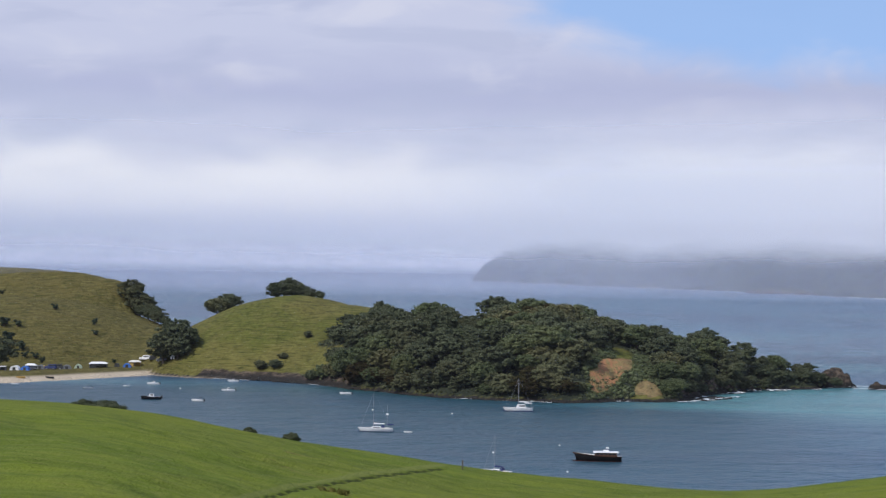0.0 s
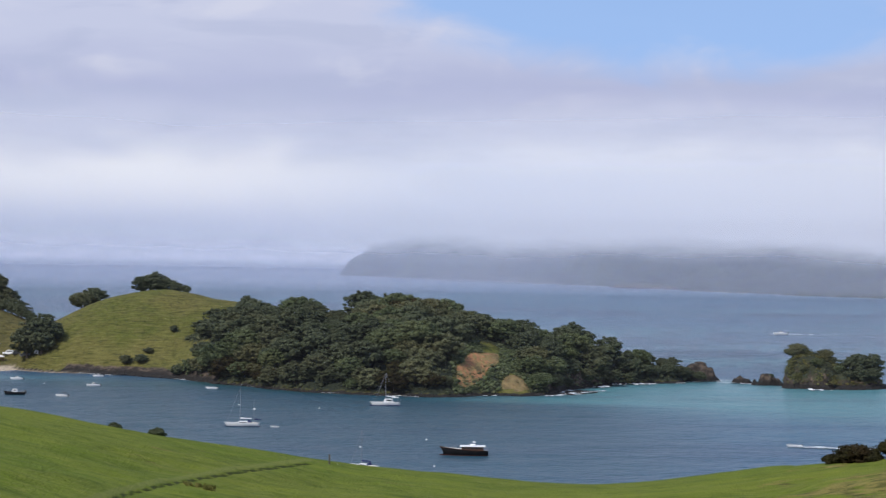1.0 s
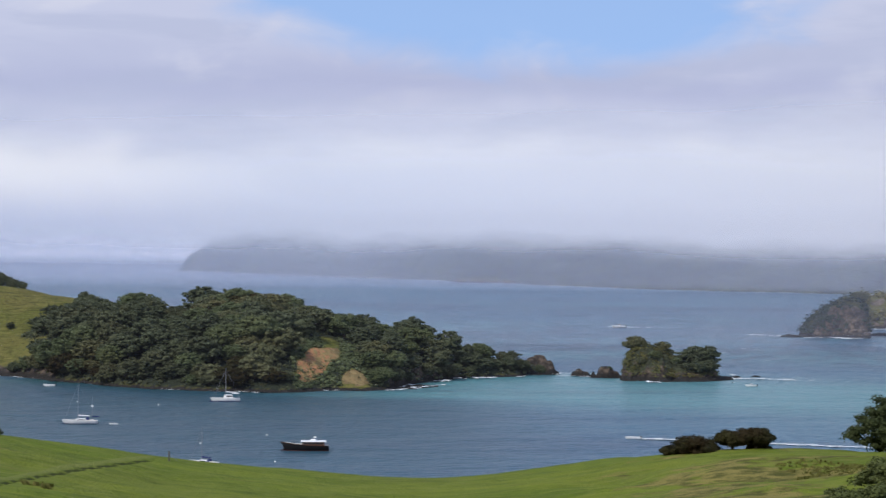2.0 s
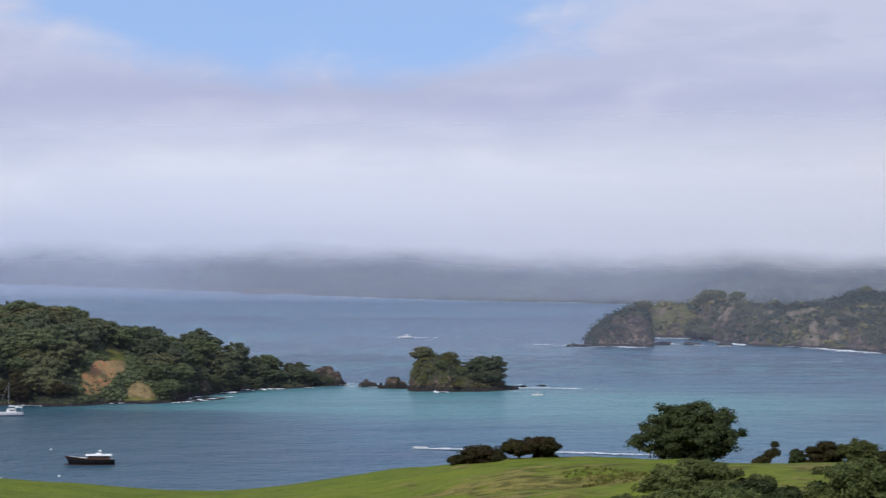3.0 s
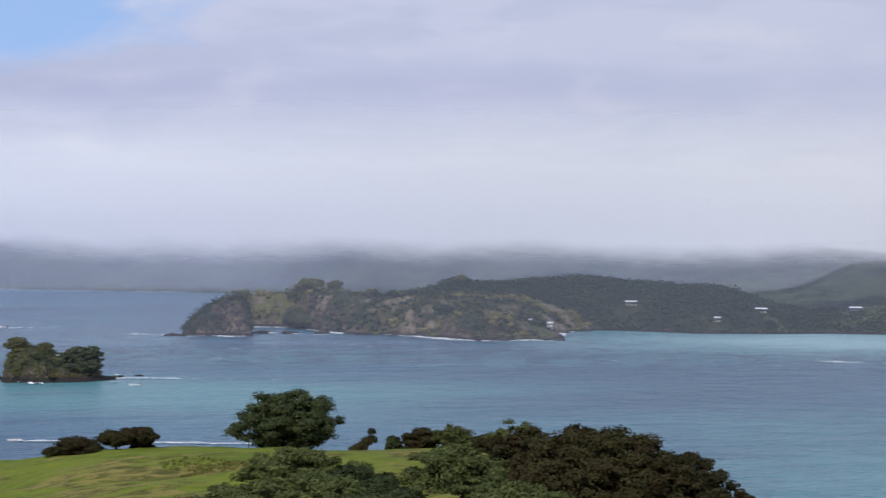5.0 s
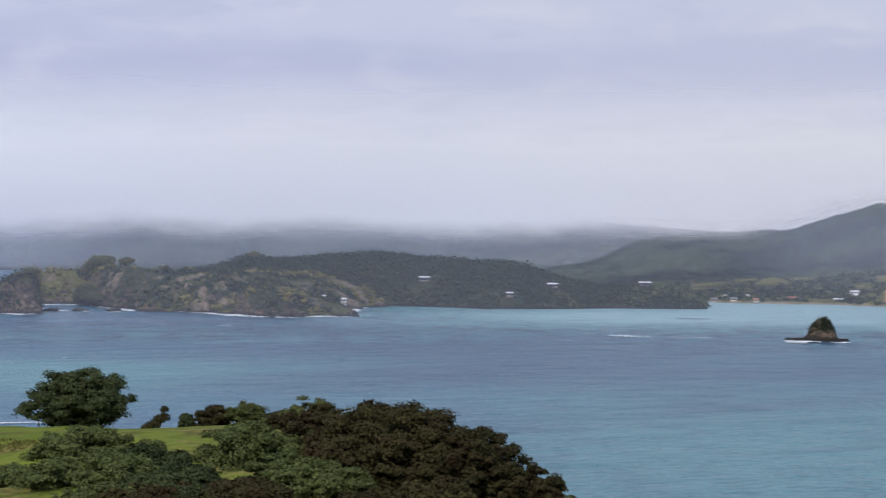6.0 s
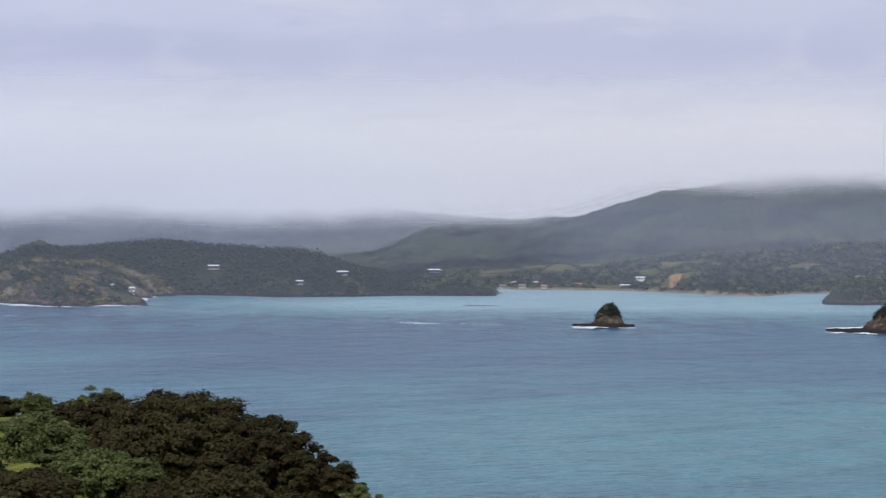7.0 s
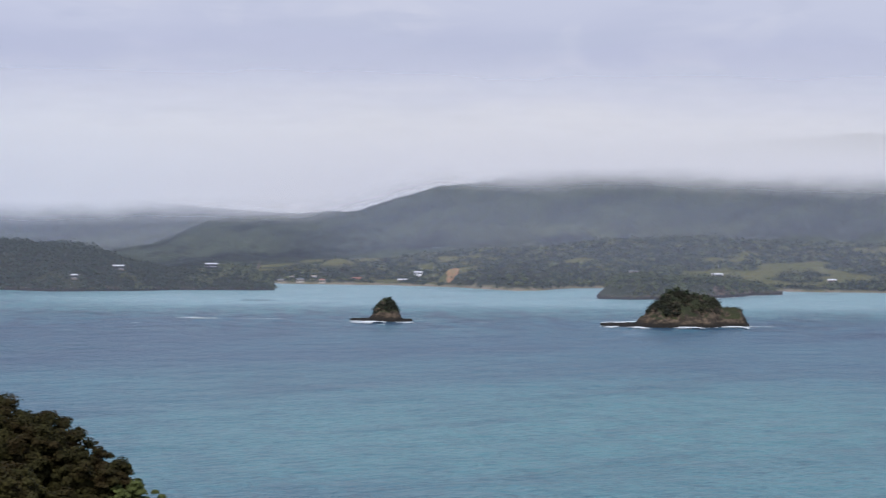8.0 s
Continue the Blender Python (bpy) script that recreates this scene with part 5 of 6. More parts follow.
# the trees before the camera, on the brow of the meadow
def brow_tree(name, seed, az, d, top, width, height, mt, clumps, leaves, size, label, skirt=0.12, lo=0.09, hi=0.16, group="trees on the brow", uneven=0.6):
    """top: the height of the crown's top."""
    x, y = polar(az, d)
    return place(tree(name, seed, width, height, mt, int(clumps * 1.9), int(leaves * 0.7), size * 0.82, label, group, skirt, 0.92, lo * 0.72, hi * 0.78, uneven), x, y, top - height)


brow_tree("pohutukawa_tree", 201, 20.1, 246, 25.3, 12.4, 9.0, LEAF_DOME, 110, 300, 0.14, "large pohutukawa with a domed tiered green crown", 0.26, 0.11, 0.19, uneven=0.9)
brow_tree("broadleaf_tree", 202, 20.3, 200, 23.4, 11.5, 9.5, LEAF_BRIGHT, 150, 300, 0.13, "broad pale green tree crown below the brow", lo=0.10, hi=0.17)
brow_tree("broadleaf_tree", 251, 21.5, 196, 22.9, 8.5, 8.5, LEAF_BRIGHT, 100, 300, 0.13, "pale green tree crowded among its neighbours", lo=0.11, hi=0.18)
brow_tree("broadleaf_tree", 252, 19.5, 187, 21.9, 9.5, 8.5, LEAF_BRIGHT, 120, 300, 0.13, "pale green tree crowded among its neighbours", lo=0.11, hi=0.18)
brow_tree("broadleaf_tree", 231, 18.5, 190, 20.8, 9.5, 7.5, LEAF_BRIGHT, 110, 300, 0.13, "low pale green tree spreading over the slope", lo=0.11, hi=0.18)
brow_tree("broadleaf_tree", 203, 24.55, 196, 24.0, 12.2, 9.8, LEAF_BRIGHT, 130, 300, 0.13, "rounded grey-green tree beside the meadow", lo=0.11, hi=0.18)
brow_tree("broadleaf_tree", 205, 22.0, 188, 22.0, 6.5, 8.0, LEAF_BRIGHT, 70, 260, 0.13, "dark green tree in the thicket", lo=0.12, hi=0.2)
brow_tree("broadleaf_tree", 232, 23.4, 186, 21.2, 5.0, 7.0, LEAF_BRIGHT, 60, 200, 0.17, "dark green tree in the thicket", lo=0.12, hi=0.2)
brow_tree("shrub", 206, 23.4, 196, 20.8, 3.2, 4.5, LEAF_LIME, 24, 160, 0.13, "yellow-green shrub between the trees", 0.1, 0.15, 0.25)
brow_tree("pohutukawa_tree", 204, 28.3, 192, 26.2, 17.5, 13.0, LEAF_BROWN, 420, 260, 0.15, "huge bronze-leaved pohutukawa with a domed crown", 0.1, 0.08, 0.14, uneven=0.3)
brow_tree("pohutukawa_tree", 233, 26.3, 200, 25.4, 9.0, 9.5, LEAF_BROWN, 150, 280, 0.14, "bronze-leaved pohutukawa crowded by its neighbours", lo=0.11, hi=0.18)
brow_tree("pohutukawa_tree", 234, 30.5, 188, 24.3, 10.0, 10.0, LEAF_BROWN, 150, 280, 0.14, "bronze-leaved pohutukawa leaning down the slope", lo=0.11, hi=0.18)
brow_tree("pohutukawa_tree", 235, 31.9, 186, 21.6, 8.5, 9.0, LEAF_BROWN, 130, 280, 0.14, "low bronze-leaved pohutukawa above the water", lo=0.11, hi=0.18)
brow_tree("broadleaf_tree", 236, 33.0, 184, 19.2, 5.5, 8.0, LEAF_BRIGHT, 70, 260, 0.13, "dark green tree on the steep slope above the water", lo=0.12, hi=0.2)
for seed, az, d, top, wid, mt in ((237, 26.4, 178, 22.6, 9.0, LEAF_BRIGHT), (238, 22.4, 172, 21.4, 8.0, LEAF_BROWN), (239, 24.4, 170, 22.0, 8.5, LEAF_BROWN), (240, 29.3, 172, 22.0, 9.5, LEAF_BROWN), (241, 20.8, 172, 21.4, 7.5, LEAF_BRIGHT),
                                  (242, 27.8, 168, 21.0, 8.0, LEAF_BROWN), (243, 31.2, 172, 20.0, 7.5, LEAF_BROWN), (244, 25.4, 182, 23.0, 6.0, LEAF_BRIGHT), (245, 19.3, 176, 19.8, 7.0, LEAF_BRIGHT), (246, 23.4, 168, 20.8, 6.5, LEAF_BRIGHT), (247, 17.9, 190, 19.2, 4.5, LEAF_BRIGHT),
                                  (261, 21.9, 184, 23.2, 8.0, LEAF_DOME), (262, 22.8, 178, 22.3, 7.5, LEAF_DOME), (263, 21.2, 180, 23.3, 7.5, LEAF_BRIGHT), (264, 22.2, 174, 21.9, 8.0, LEAF_DOME), (265, 21.5, 170, 21.4, 8.0, LEAF_BROWN), (266, 23.2, 170, 21.3, 7.0, LEAF_DOME)):
    x, y = polar(az, d)
    brow_tree("broadleaf_tree", seed, az, d, top - 0.5, wid, max(3.0, top - h1(meadow, x, y) + 0.4), mt, 90, 280, 0.14, "undergrowth tree in the thicket below the brow", lo=0.12, hi=0.2)
for seed, az, d, top, wid, hei, mt, label in (
        (207, 14.6, 244, 20.25, 5.6, 2.6, LEAF_BROWN, "dark bronze wind-shaped shrub on the brow"), (215, 13.95, 246, 18.9, 2.6, 1.1, LEAF_BROWN, "low bronze shrub on the brow"), (230, 16.25, 246, 19.9, 2.6, 2.0, LEAF_BROWN, "low bronze shrub under a spreading one"),
        (210, 22.9, 246, 20.4, 2.0, 2.4, LEAF_DOME, "dark shrub on the brow"), (211, 23.6, 246, 21.3, 4.4, 3.6, LEAF_BROWN, "dark rounded shrub on the brow"), (212, 24.5, 246, 21.6, 5.6, 4.2, LEAF_BRIGHT, "grey-olive shrub on the brow"),
        (213, 25.4, 240, 21.3, 4.0, 4.4, LEAF_BROWN, "bronze shrub on the brow"), (214, 26.2, 222, 24.3, 5.6, 7.0, LEAF_BRIGHT, "pale olive tree top behind the bronze ones"),
        (216, -9.4, 246, 24.3, 4.0, 2.2, LEAF_DARK, "dark shrub just over the brow"), (222, -8.8, 246, 24.2, 4.2, 2.2, LEAF_DARK, "dark shrub just over the brow"), (217, -5.05, 246, 21.3, 1.5, 1.5, LEAF_DARK, "small dark shrub on the brow"), (218, -3.95, 246, 20.7, 1.9, 1.6, LEAF_DARK, "small dark shrub on the brow")):
    brow_tree("shrub", seed, az, d, top, wid, hei, mt, 60, 200, 0.11, label, 0.05, 0.16, 0.28, "shrubs on the brow")
# two with bare stems and flat spreading crowns
for seed, az, top, wid, hei in ((208, 15.55, 20.9, 3.9, 3.0), (209, 16.15, 21.3, 4.6, 3.4)):
    brow_tree("shrub", seed, az, 244, top, wid, hei, LEAF_BROWN, 60, 220, 0.11, "bronze wind-shaped shrub with a flat spreading crown", 0.45, 0.16, 0.28, "shrubs on the brow")

# ---- boats ----
def plain(name, colour, rough=0.5, spec=0.4, metal=0.0):
    """Paint, cloth or plastic with slight soiling."""
    def build(k, pos):
        c = k.mix(k.ramp(k.noise(pos, 0.8, 4), 0.4, 0.75, 0.0, 0.25), colour, tuple(0.6 * v for v in colour))
        return k.mix(k.ramp(k.noise(pos, 6.0, 3), 0.45, 0.8, 0.0, 0.15), c, (0.3, 0.29, 0.27))
    return surface(name, build, rough, spec, metal)


GELCOAT = plain("white_gelcoat", (0.80, 0.81, 0.82), 0.3)
CREAM = plain("cream_paint", (0.68, 0.66, 0.60), 0.4)
BLACK_HULL = surface("black_hull_paint", mottled((0.012, 0.011, 0.012), (0.020, 0.018, 0.020), 0.8), 0.35, 0.3)
WOOD = plain("varnished_wood", (0.085, 0.038, 0.022), 0.35)
NAVY = plain("navy_canvas", (0.02, 0.035, 0.12), 0.8)
GLASS_DARK = plain("dark_window_glass", (0.02, 0.025, 0.03), 0.1, 0.6)
ALLOY = plain("alloy_spar", (0.36, 0.37, 0.40), 0.35, 0.5, 0.6)
GREY = plain("grey_plastic", (0.16, 0.17, 0.18), 0.6)
DARK = plain("dark_cloth", (0.035, 0.037, 0.04), 0.8)
BLUE_TARP = plain("blue_tarpaulin", (0.05, 0.17, 0.55), 0.6)
PALE_GREEN = plain("pale_green_cloth", (0.40, 0.48, 0.36), 0.8)
WHITE_CLOTH = plain("white_cloth", (0.72, 0.73, 0.74), 0.8)
OCHRE = plain("ochre_cloth", (0.50, 0.33, 0.10), 0.8)
TERRACOTTA = plain("terracotta_roof", (0.38, 0.15, 0.09), 0.8)
WALL_TAN = plain("tan_wall", (0.42, 0.36, 0.28), 0.8)
ANTIFOUL = plain("dark_red_antifouling", (0.06, 0.015, 0.012), 0.6)
POST = plain("weathered_post", (0.10, 0.085, 0.07), 0.9)


def box(bm, x0, x1, y0, y1, z0, z1, taper=0.0, rake=0.0):
    """A block whose top is drawn in by taper; rake leans its ends aft."""
    vs = [bm.verts.new(p) for p in ((x0, y0, z0), (x1, y0, z0), (x1, y1, z0), (x0, y1, z0),
                                    (x0 + taper + rake, y0 + taper, z1), (x1 - taper - rake, y0 + taper, z1), (x1 - taper - rake, y1 - taper, z1), (x0 + taper + rake, y1 - taper, z1))]
    for f in ((0, 3, 2, 1), (4, 5, 6, 7), (0, 1, 5, 4), (1, 2, 6, 5), (2, 3, 7, 6), (3, 0, 4, 7)):
        bm.faces.new([vs[i] for i in f])
    return bm


def rod(bm, a, b, r0, r1=None, sides=6):
    V, F = [], []
    limb(V, F, a, b, r0, r0 if r1 is None else r1, sides)
    vs = [bm.verts.new(v) for v in V]
    for f in F:
        bm.faces.new([vs[i] for i in f])
    bm.faces.new(vs[:sides][::-1])
    bm.faces.new(vs[sides:])
    return bm


def hull(length, beam, free, draft=0.35, stern=0.75, sheer=0.35):
    """A boat's shell, bow towards -x, with a stem, flare and transom."""
    bm = bmesh.new()
    rows = []
    n = 12
    for i in range(n + 1):
        s = i / n
        x = -length / 2 + length * s
        half = beam / 2 * (math.sin(min(1.0, s * 1.65 + 0.02) * math.pi / 2) ** 0.8) * (1 - (1 - stern) * max(0, s - 0.55) / 0.45)
        top = free * (1 + sheer * (1 - s) ** 2 + 0.08 * s * s)
        rake = -0.10 * length * (1 - s) ** 4
        sec = [(x - rake * 0.0, 0.0, -draft * min(1, s * 4 + 0.2)), (x, half * 0.72, -0.12), (x + rake * 0.4, half * 0.95, top * 0.55), (x + rake, half, top)]
        rows.append([bm.verts.new(p) for p in sec[::-1]] + [bm.verts.new((p[0], -p[1], p[2])) for p in sec[1:]])
    for a, b in zip(rows, rows[1:]):
        for i in range(len(a) - 1):
            bm.faces.new((a[i], a[i + 1], b[i + 1], b[i]))
    bm.faces.new(rows[-1])
    bmesh.ops.recalc_face_normals(bm, faces=bm.faces)
    return bm


def deck(length, beam, free, stern=0.75, sheer=0.35, inset=0.96, drop=0.04):
    bm = bmesh.new()
    left, right = [], []
    n = 12
    for i in range(n + 1):
        s = i / n
        half = inset * beam / 2 * (math.sin(min(1.0, s * 1.65 + 0.02) * math.pi / 2) ** 0.8) * (1 - (1 - stern) * max(0, s - 0.55) / 0.45)
        top = free * (1 + sheer * (1 - s) ** 2 + 0.08 * s * s) - drop
        x = -length / 2 + length * s - 0.10 * length * (1 - s) ** 4 * 0.96
        left.append(bm.verts.new((x, half, top)))
        right.append(bm.verts.new((x, -half, top)))
    for i in range(n):
        bm.faces.new((left[i], right[i], right[i + 1], left[i + 1]))
    return bm


def stripe(length, beam, free, lo, hi, stern=0.75, sheer=0.35):
    """A painted band round the hull, a little proud of it."""
    bm = bmesh.new()
    for side in (1, -1):
        prev = None
        for i in range(13):
            s = i / 12
            half = 0.012 + beam / 2 * (math.sin(min(1.0, s * 1.65 + 0.02) * math.pi / 2) ** 0.8) * (1 - (1 - stern) * max(0, s - 0.55) / 0.45)
            top = free * (1 + sheer * (1 - s) ** 2 + 0.08 * s * s)
            x = -length / 2 + length * s - 0.10 * length * (1 - s) ** 4
            cur = [bm.verts.new((x, side * half, top * lo)), bm.verts.new((x, side * (half + 0.01), top * hi))]
            if prev:
                bm.faces.new((prev[0], cur[0], cur[1], prev[1]))
            prev = cur
    return bm


def stays(parent, mast_x, top, length, free):
    for name, end in (("forestay", (-length * 0.52, 0, free * 1.3)), ("backstay", (length * 0.48, 0, free * 1.05)), ("shroud", (mast_x, length * 0.14, free)), ("shroud", (mast_x, -length * 0.14, free))):
        part(name, rod(bmesh.new(), (mast_x, 0, top), end, 0.010), ALLOY, parent)


def yacht(x, y, length, turn, mizzen, label, cover):
    top = new("sailing_yacht")
    beam, free = length * 0.31, length * 0.105
    h = part("hull", hull(length, beam, free, 0.4), GELCOAT, top, smooth_faces=True)
    part("waterline_stripe", stripe(length, beam, free, 0.05, 0.16), NAVY, h, "dark blue boot stripe")
    part("deck", deck(length, beam, free), CREAM, top)
    cabin = part("cabin", box(bmesh.new(), -length * 0.18, length * 0.16, -beam * 0.27, beam * 0.27, free * 0.95, free * 1.6, 0.12, 0.15), GELCOAT, top)
    for s in (-1, 1):
        part("cabin_window", box(bmesh.new(), -length * 0.12, length * 0.10, s * beam * 0.262 - 0.02, s * beam * 0.262 + 0.02, free * 1.18, free * 1.38), GLASS_DARK, cabin)
    part("cockpit_coaming", box(bmesh.new(), length * 0.18, length * 0.40, -beam * 0.3, beam * 0.3, free * 0.95, free * 1.25, 0.08), CREAM, top)
    part("sprayhood", box(bmesh.new(), length * 0.13, length * 0.25, -beam * 0.28, beam * 0.28, free * 1.25, free * 2.0, 0.18), NAVY, top, "navy canvas sprayhood")
    mh = length * 1.12
    mast = part("mast", rod(bmesh.new(), (-length * 0.10, 0, free), (-length * 0.10, 0, free + mh), 0.075, 0.05, 8), ALLOY, top)
    for k in (0.45, 0.72):
        part("spreader", rod(bmesh.new(), (-length * 0.10, -0.6, free + mh * k), (-length * 0.10, 0.6, free + mh * k), 0.03), ALLOY, mast)
    part("radar", box(bmesh.new(), -length * 0.10 - 0.45, -length * 0.10 - 0.08, -0.25, 0.25, free + mh * 0.5, free + mh * 0.5 + 0.25, 0.05), GELCOAT, mast)
    part("boom", rod(bmesh.new(), (-length * 0.09, 0, free * 2.25), (length * 0.26, 0, free * 2.15), 0.06), ALLOY, top)
    part("sail_cover", rod(bmesh.new(), (-length * 0.09, 0, free * 2.45), (length * 0.25, 0, free * 2.3), 0.20, 0.12, 8), cover, top, "stowed mainsail in its cover")
    part("furled_jib", rod(bmesh.new(), (-length * 0.50, 0, free * 1.4), (-length * 0.13, 0, free + mh * 0.92), 0.03, 0.02), ALLOY, top)
    stays(top, -length * 0.10, free + mh, length, free)
    if mizzen:
        part("mizzen_mast", rod(bmesh.new(), (length * 0.33, 0, free), (length * 0.33, 0, free + mh * 0.66), 0.06, 0.04, 8), ALLOY, top)
        part("mizzen_sail_cover", rod(bmesh.new(), (length * 0.33, 0, free * 2.2), (length * 0.55, 0, free * 2.1), 0.20, 0.12, 8), NAVY, top, "navy cover on the mizzen boom")
        part("wind_generator", box(bmesh.new(), length * 0.33 - 0.3, length * 0.33 + 0.3, -0.3, 0.3, free + mh * 0.38, free + mh * 0.38 + 0.3, 0.08), GELCOAT, top)
    for i in range(5):
        xx = -length * 0.42 + i * length * 0.21
        part("stanchion", rod(bmesh.new(), (xx, beam * 0.42, free * 1.0), (xx, beam * 0.42, free * 1.0 + 0.6), 0.02), ALLOY, top)
    top.matrix_basis = pose(x, y, 0.0, 0, 0, turn)
    return tagged(top, label, "yacht", "boats in the bay")


yacht(*polar(-1.68, 501), 7.5, 2, True, "white two-masted yacht with navy sail covers at anchor", WHITE_CLOTH)
yacht(*polar(1.55, 406), 6.0, -35, False, "white yacht with blue canvas, half hidden by the brow", NAVY)


def motor_sailer(x, y, length, turn):
    top = new("motor_sailer")
    beam, free = length * 0.36, length * 0.13
    h = part("hull", hull(length, beam, free, 0.4, 0.9, 0.2), GELCOAT, top, smooth_faces=True)
    part("waterline_stripe", stripe(length, beam, free, 0.03, 0.22, 0.9, 0.2), NAVY, h, "dark blue boot stripe")
    part("deck", deck(length, beam, free, 0.9, 0.2), CREAM, top)
    c = part("wheelhouse", box(bmesh.new(), -length * 0.10, length * 0.26, -beam * 0.34, beam * 0.34, free * 0.95, free * 2.0, 0.15, 0.25), GELCOAT, top)
    for s in (-1, 1):
        part("side_window", box(bmesh.new(), 0, length * 0.2, s * beam * 0.315 - 0.03, s * beam * 0.315 + 0.03, free * 1.45, free * 1.78), GLASS_DARK, c)
    part("bimini", box(bmesh.new(), length * 0.20, length * 0.46, -beam * 0.36, beam * 0.36, free * 2.3, free * 2.45, 0.05), GELCOAT, top, "white cockpit roof")
    for s in (-1, 1):
        part("bimini_post", rod(bmesh.new(), (length * 0.43, s * beam * 0.3, free), (length * 0.43, s * beam * 0.3, free * 2.3), 0.03), ALLOY, top)
    part("davit", rod(bmesh.new(), (length * 0.47, 0, free), (length * 0.56, 0, free * 1.9), 0.05), ALLOY, top)
    mast = part("mast", rod(bmesh.new(), (-length * 0.02, 0, free), (-length * 0.02, 0, free + length * 1.08), 0.085, 0.05, 8), ALLOY, top)
    part("spreader", rod(bmesh.new(), (-length * 0.02, -0.6, free + length * 0.55), (-length * 0.02, 0.6, free + length * 0.55), 0.03), ALLOY, mast)
    part("sail_cover", rod(bmesh.new(), (0, 0, free * 2.75), (length * 0.36, 0, free * 2.6), 0.18, 0.12, 8), WHITE_CLOTH, top)
    part("furled_jib", rod(bmesh.new(), (-length * 0.42, 0, free * 1.4), (-length * 0.05, 0, free + length * 0.95), 0.03, 0.02), ALLOY, top)
    stays(top, -length * 0.02, free + length * 1.08, length, free)
    top.matrix_basis = pose(x, y, 0.0, 0, 0, turn)
    return tagged(top, "white motor sailer with a wheelhouse and bare mast", "yacht", "boats in the bay")


motor_sailer(*polar(2.11, 573), 7.3, 3)


def launch(x, y, length, turn):
    top = new("launch")
    beam, free = length * 0.30, length * 0.115
    h = part("hull", hull(length, beam, free, 0.5, 0.85, 0.75), BLACK_HULL, top, smooth_faces=True)
    part("rubbing_strake", stripe(length, beam, free, 0.90, 0.97, 0.85, 0.75), WOOD, h, "varnished wooden rubbing strake")
    part("boot_stripe", stripe(length, beam, free, 0.0, 0.09, 0.85, 0.75), ANTIFOUL, h, "dark red boot stripe")
    part("deck", deck(length, beam, free, 0.85, 0.75), CREAM, top)
    c = part("cabin", box(bmesh.new(), -length * 0.10, length * 0.40, -beam * 0.36, beam * 0.36, free * 0.95, free * 1.75, 0.06), WOOD, top)
    for s in (-1, 1):
        for i in range(5):
            x0 = -length * 0.07 + i * length * 0.092
            part("cabin_window", box(bmesh.new(), x0, x0 + length * 0.068, s * beam * 0.345 - 0.03, s * beam * 0.345 + 0.03, free * 1.28, free * 1.62), GLASS_DARK, c)
    part("cabin_side", box(bmesh.new(), -length * 0.10, length * 0.40, -beam * 0.365, beam * 0.365, free * 0.96, free * 1.2, 0.0), WOOD, top, "varnished lower cabin side")
    roof = part("roof", box(bmesh.new(), -length * 0.14, length * 0.44, -beam * 0.42, beam * 0.42, free * 1.75, free * 1.95, 0.07), GELCOAT, top, "white cabin roof")
    part("life_raft", box(bmesh.new(), length * 0.08, length * 0.22, -0.4, 0.4, free * 1.96, free * 2.25, 0.12), GELCOAT, roof)
    part("mast", rod(bmesh.new(), (length * 0.18, 0, free * 1.9), (length * 0.18, 0, free * 3.1), 0.04, 0.03), ALLOY, top)
    part("radar", box(bmesh.new(), length * 0.14, length * 0.22, -0.35, 0.35, free * 2.55, free * 2.72, 0.06), GELCOAT, top)
    part("bow_rail", rod(bmesh.new(), (-length * 0.5, 0, free * 2.0), (-length * 0.14, beam * 0.4, free * 1.75), 0.025), ALLOY, top)
    part("stern_rail", rod(bmesh.new(), (length * 0.46, -beam * 0.36, free * 1.5), (length * 0.46, beam * 0.36, free * 1.5), 0.03), ALLOY, top)
    top.matrix_basis = pose(x, y, 0.0, 0, 0, turn)
    return tagged(top, "black-hulled wooden launch with a white cabin roof", "boat", "boats in the bay")


launch(*polar(4.26, 436), 9.0, -4)


def runabout(x, y, length, turn, label, hull_mat=GELCOAT, cabin=True, canopy=None):
    top = new("motor_boat")
    beam, free = length * 0.38, length * 0.14
    part("hull", hull(length, beam, free, 0.2, 0.92, 0.4), hull_mat, top, smooth_faces=True)
    part("deck", deck(length, beam, free, 0.92, 0.4, 0.93, 0.06), GELCOAT, top)
    if cabin:
        c = part("cabin", box(bmesh.new(), -length * 0.16, length * 0.14, -beam * 0.36, beam * 0.36, free * 0.9, free * 2.1, 0.14, 0.12), GELCOAT, top)
        part("windscreen", box(bmesh.new(), -length * 0.15, -length * 0.09, -beam * 0.30, beam * 0.30, free * 1.5, free * 1.95, 0.05), GLASS_DARK, c)
        for s in (-1, 1):
            part("side_window", box(bmesh.new(), -length * 0.07, length * 0.08, s * beam * 0.335 - 0.03, s * beam * 0.335 + 0.03, free * 1.5, free * 1.9), GLASS_DARK, c)
    if canopy:
        part("canopy", box(bmesh.new(), -length * 0.02, length * 0.30, -beam * 0.38, beam * 0.38, free * 2.3, free * 2.55, 0.08), canopy, top, "dark canvas canopy")
        for s in (-1, 1):
            part("canopy_post", rod(bmesh.new(), (length * 0.25, s * beam * 0.33, free * 0.9), (length * 0.25, s * beam * 0.33, free * 2.3), 0.025), ALLOY, top)
    part("outboard_motor", box(bmesh.new(), length * 0.48, length * 0.57, -0.2, 0.2, free * 0.4, free * 1.6, 0.06), DARK, top)
    top.matrix_basis = pose(x, y, 0.0, 0, 0, turn)
    return tagged(top, label, "boat", "boats in the bay")


